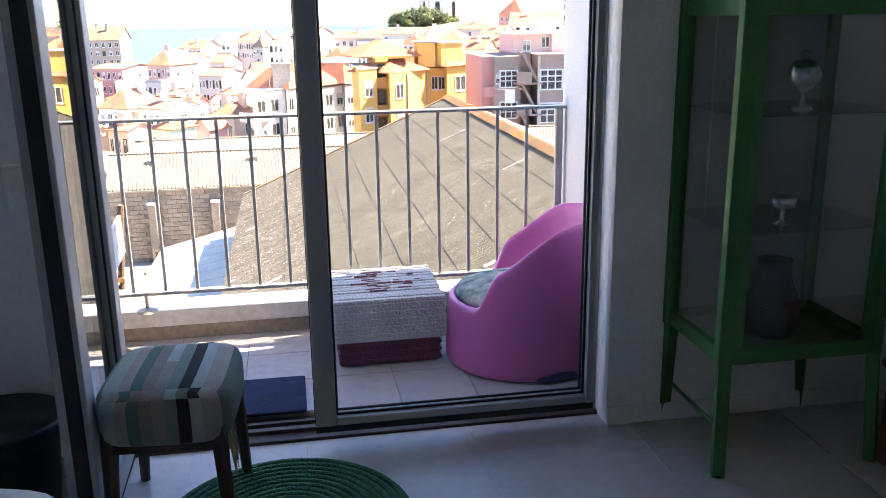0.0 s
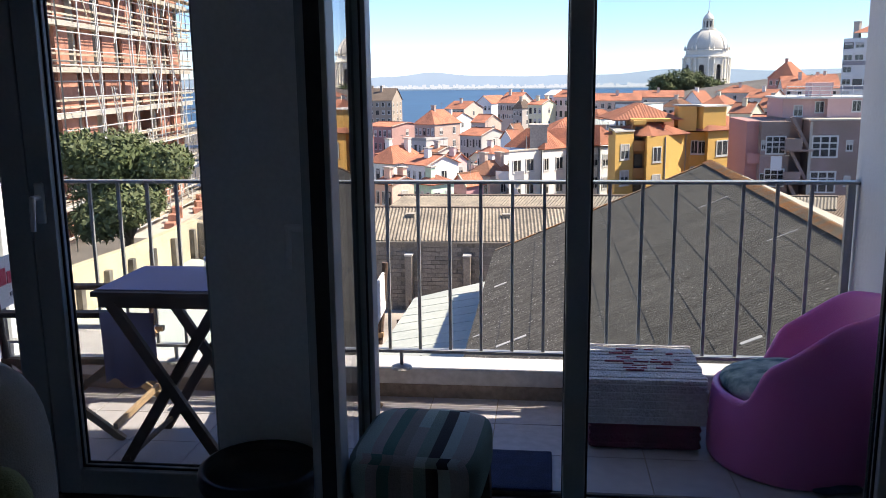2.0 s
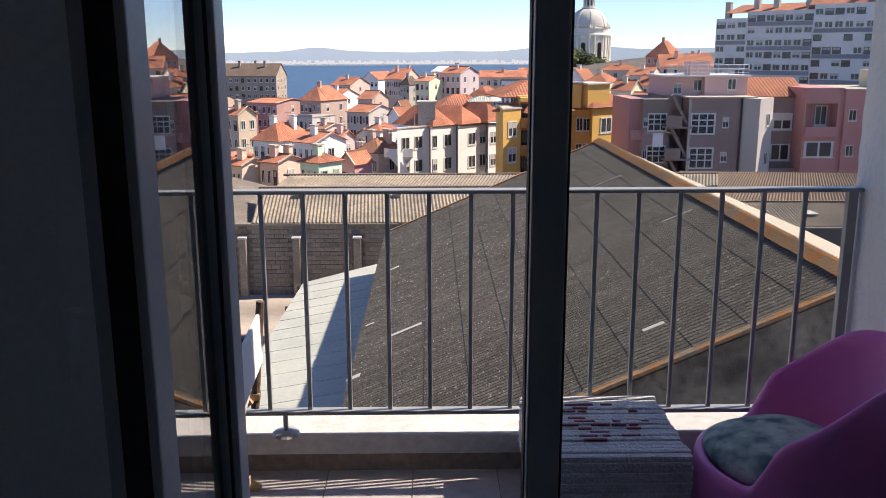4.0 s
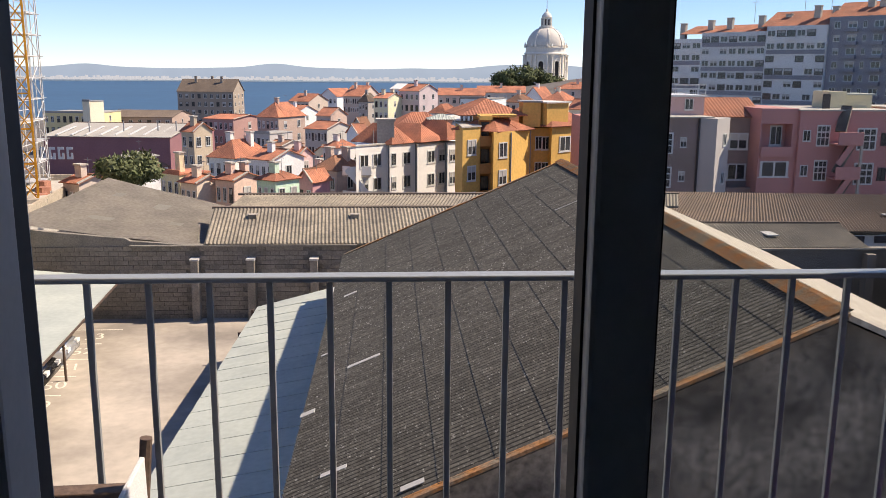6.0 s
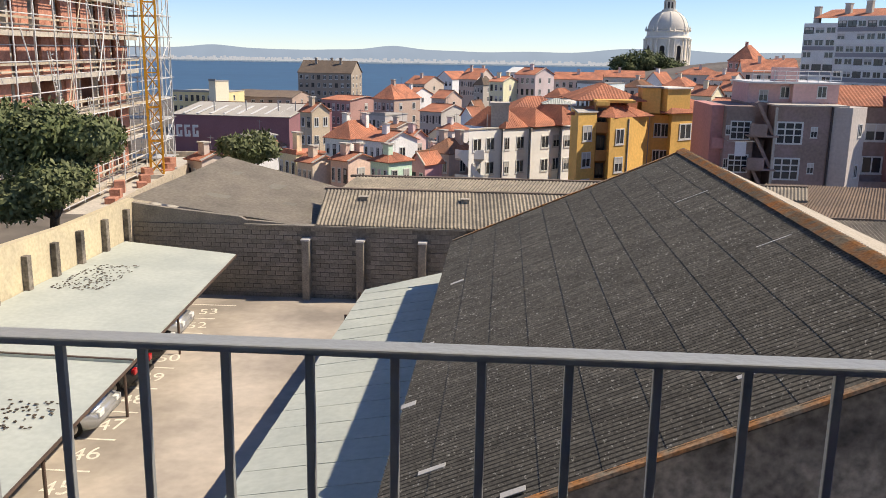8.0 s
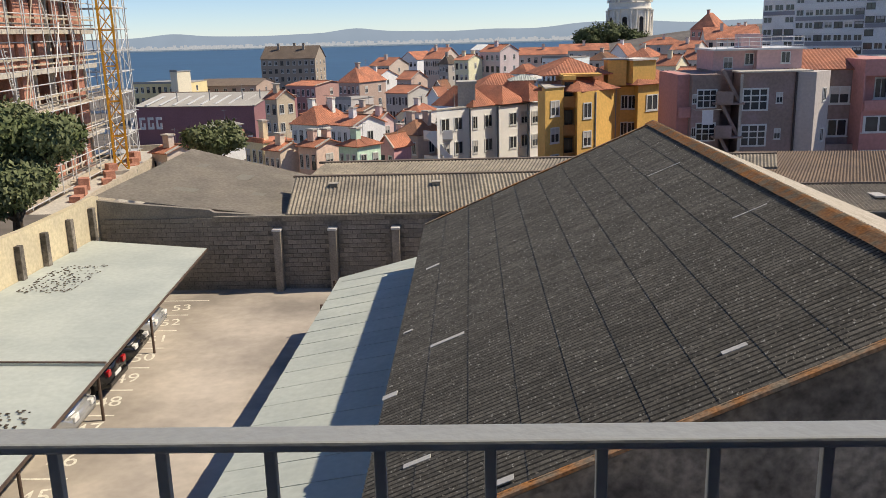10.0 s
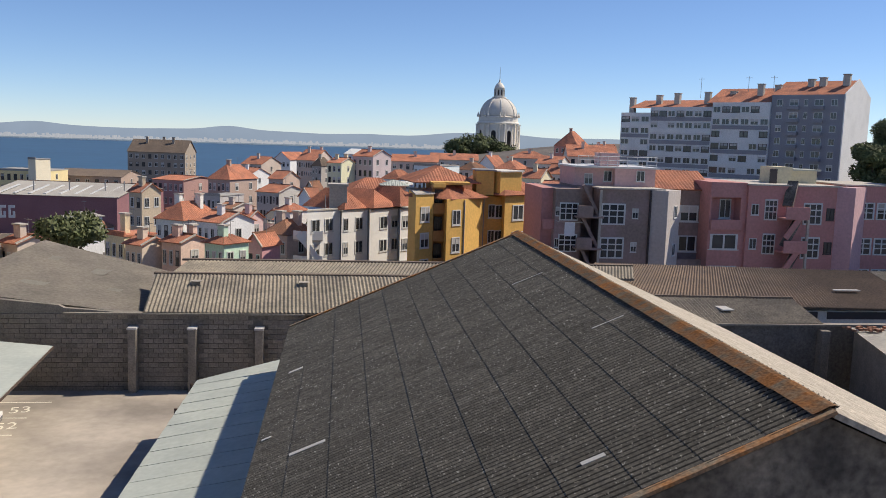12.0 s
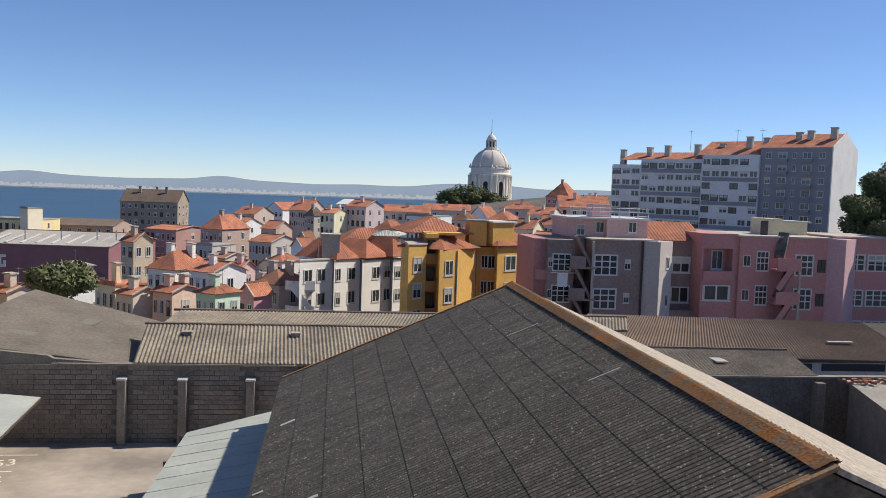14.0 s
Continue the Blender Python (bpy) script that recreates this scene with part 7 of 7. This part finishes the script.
    wl = house("tall white house beside the building site", -40, -29.5, 36, 8, 9.0, 9.4, "flat", (0.74, 0.73, 0.7), 5, 3, 0, "grey_roof", 0, 2)


building_site()


# ---- the far shore ----
hill = bmesh.new()
k = 160
prev = None
for i in range(k + 1):
    x = -3200 + 6400 * i / k
    z = 2 + 7 * noise.noise((x * 0.004, 0.3, 0)) + 22 * math.exp(-((x + 575) / 130) ** 2) + 26 * math.exp(-((x - 720) / 330) ** 2) + 14 * math.exp(-((x + 1480) / 120) ** 2) + 12 * math.exp(-((x - 1400) / 400) ** 2)
    cur = [hill.verts.new((x, 4400, -56)), hill.verts.new((x, 4420, z)), hill.verts.new((x, 4650, -56))]
    if prev:
        for a_, b_ in ((0, 1), (1, 2)):
            hill.faces.new((prev[a_], cur[a_], cur[b_], prev[b_]))
    prev = cur
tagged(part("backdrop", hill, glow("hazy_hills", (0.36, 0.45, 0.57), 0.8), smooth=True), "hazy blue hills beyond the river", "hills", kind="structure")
shore = bmesh.new()
B(shore, -3400, 3400, 3500, 4500, -56, -46)
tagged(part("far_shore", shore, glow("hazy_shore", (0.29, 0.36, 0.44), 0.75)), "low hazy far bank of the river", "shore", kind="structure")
rnd = random.Random(5)
verts, faces = [], []
for i in range(2600):
    x = -1900 + 3400 * rnd.random()
    dens = 0.5 + 0.5 * math.sin(x * 0.004 + 1) + 0.8 * math.exp(-((x + 700) / 500) ** 2)
    if rnd.random() > dens:
        continue
    y = 3510 + 500 * rnd.random()
    w, h = 4 + 9 * rnd.random(), 2 + 13 * rnd.random() ** 4
    b = len(verts)
    for yy in (y, y + 12):
        verts += [(x, yy, -47), (x + w, yy, -47), (x + w, yy, -46 + h), (x, yy, -46 + h)]
    faces += [(b, b + 1, b + 2, b + 3), (b + 1, b + 5, b + 6, b + 2), (b + 3, b + 2, b + 6, b + 7), (b + 4, b, b + 3, b + 7)]
me = bpy.data.meshes.new("far_city")
me.from_pydata(verts, [], faces)
# Haze over the distant buildings is painted in as a pale glow.
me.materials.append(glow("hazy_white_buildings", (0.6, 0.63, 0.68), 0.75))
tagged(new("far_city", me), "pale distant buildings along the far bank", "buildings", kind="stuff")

# ---- pieces: corrugated sheets, wall blocks, floor planks, tiles ----
def corrugated_sheet(w, l):
    """One fibre-cement sheet: ribs along x, w wide along y."""
    bm = bmesh.new()
    ribs = round(w / 0.1264)
    k = ribs * 4
    lo, hi = [], []
    for i in range(k + 1):
        y = w * i / k
        z = 0.026 * math.cos(2 * math.pi * i / 4)
        lo.append(bm.verts.new((0, y, z)))
        hi.append(bm.verts.new((l, y, z)))
    for i in range(k):
        # Valley faces take the darker copy: rib shade and dirt painted in.
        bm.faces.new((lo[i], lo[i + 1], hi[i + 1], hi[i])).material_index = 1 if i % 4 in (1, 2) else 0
    edge = [bm.verts.new((0, v.co.y, v.co.z - 0.007)) for v in lo]
    for i in range(k):
        bm.faces.new((edge[i], edge[i + 1], lo[i + 1], lo[i]))
    me = bpy.data.meshes.new("sheet")
    bm.to_mesh(me)
    bm.free()
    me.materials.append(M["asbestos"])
    me.materials.append(M["asbestos_valley_shade"])
    return me


sl_len = math.hypot(RX - EX, RZ - ez)
rows_n = 10
course = sl_len / rows_n
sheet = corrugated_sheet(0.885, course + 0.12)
tilt = math.degrees(math.atan(SL))
cols_n = int((Y1 - Y0) / 0.885) + 1
rnd = random.Random(17)
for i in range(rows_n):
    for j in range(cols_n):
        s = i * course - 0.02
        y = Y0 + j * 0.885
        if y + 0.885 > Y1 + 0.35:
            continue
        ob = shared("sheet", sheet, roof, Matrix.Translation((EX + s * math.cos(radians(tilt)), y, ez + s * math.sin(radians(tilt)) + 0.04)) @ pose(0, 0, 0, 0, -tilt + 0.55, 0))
for x, y, l, w in ((-0.7, 16.55, 0.75, 0.14), (3.38, 11.19, 0.36, 0.11), (-1.75, 14.8, 0.3, 0.2), (-1.29, 23.1, 0.4, 0.16), (-1.05, 11.7, 0.45, 0.13), (0.15, 10.15, 0.36, 0.14), (4.88, 22.6, 0.9, 0.04), (-1.65, 18.2, 0.22, 0.1), (5.2, 16.5, 0.7, 0.035)):
    q = part("roof_patch", boxm(0, l, 0, w, 0.0, 0.012), M["patch_sheet"], wh, "small pale translucent strip")
    q.matrix_basis = Matrix.Translation((x - l / 2, y - w / 2, RZ - SL * (RX - x + l / 2) + 0.062)) @ pose(0, 0, 0, 0, -tilt + 0.5, 0)

# blocks of the yard wall
bb2 = boxm(-0.195, 0.195, -0.03, 0.03, -0.092, 0.092, 0.008)
blk = bpy.data.meshes.new("block")
bb2.to_mesh(blk)
bb2.free()
blk.materials.append(M["block"])
rest = bmesh.new()
cnt = 0
for r in range(16):
    for c in range(36):
        x, z = -15.9 + 0.4 * c + 0.2 * (r % 2), GZ + 0.1 + 0.2 * r
        if x > -1.9 or any(abs(x - p) < 0.3 for p in (-8.47, -6.11, -3.43)):
            continue
        if x > -11.2 and r >= 5 and cnt < 300:
            cnt += 1
            shared("block", blk, yw, pose(x, 35.73 + 0.008 * rnd.random(), z))
        else:
            B(rest, x - 0.195, x + 0.195, 35.7, 35.75, z - 0.092, z + 0.092)
part("blockwork", rest, M["block"], yw, "further cement blocks", kind="stuff")

# balcony tiles and floor planks
tb = boxm(-0.148, 0.148, -0.148, 0.148, -0.004, 0.0, 0.001)
tile = bpy.data.meshes.new("tile")
tb.to_mesh(tile)
tb.free()
tile.materials.append(M["balcony_tile"])
slabob = bpy.data.objects["balcony_slab"]
for i in range(13):
    for j in range(3):
        shared("tile", tile, slabob, pose(-2.47 + 0.3 * i, 0.235 + 0.3 * j, BZ))
pbm = boxm(-0.0965, 0.0965, -0.6, 0.6, 0.0, 0.004, 0.0008)
plk = bpy.data.meshes.new("plank")
pbm.to_mesh(plk)
pbm.free()
plk.materials.append(surf("pale_grey_laminate", (0.55, 0.53, 0.51), 0.38, var=0.07, scale=3, fine=30, bump=0.03, rand=0.03))
flo = bpy.data.objects["floor"]
for i in range(30):
    for j in range(4):
        y = -0.75 - 1.203 * j - 0.4 * (i % 3)
        if -3.4 + 0.195 * i < 2.2 and y - 0.6 > -5.15:
            shared("plank", plk, flo, pose(-3.4 + 0.195 * i, y, 0.0))
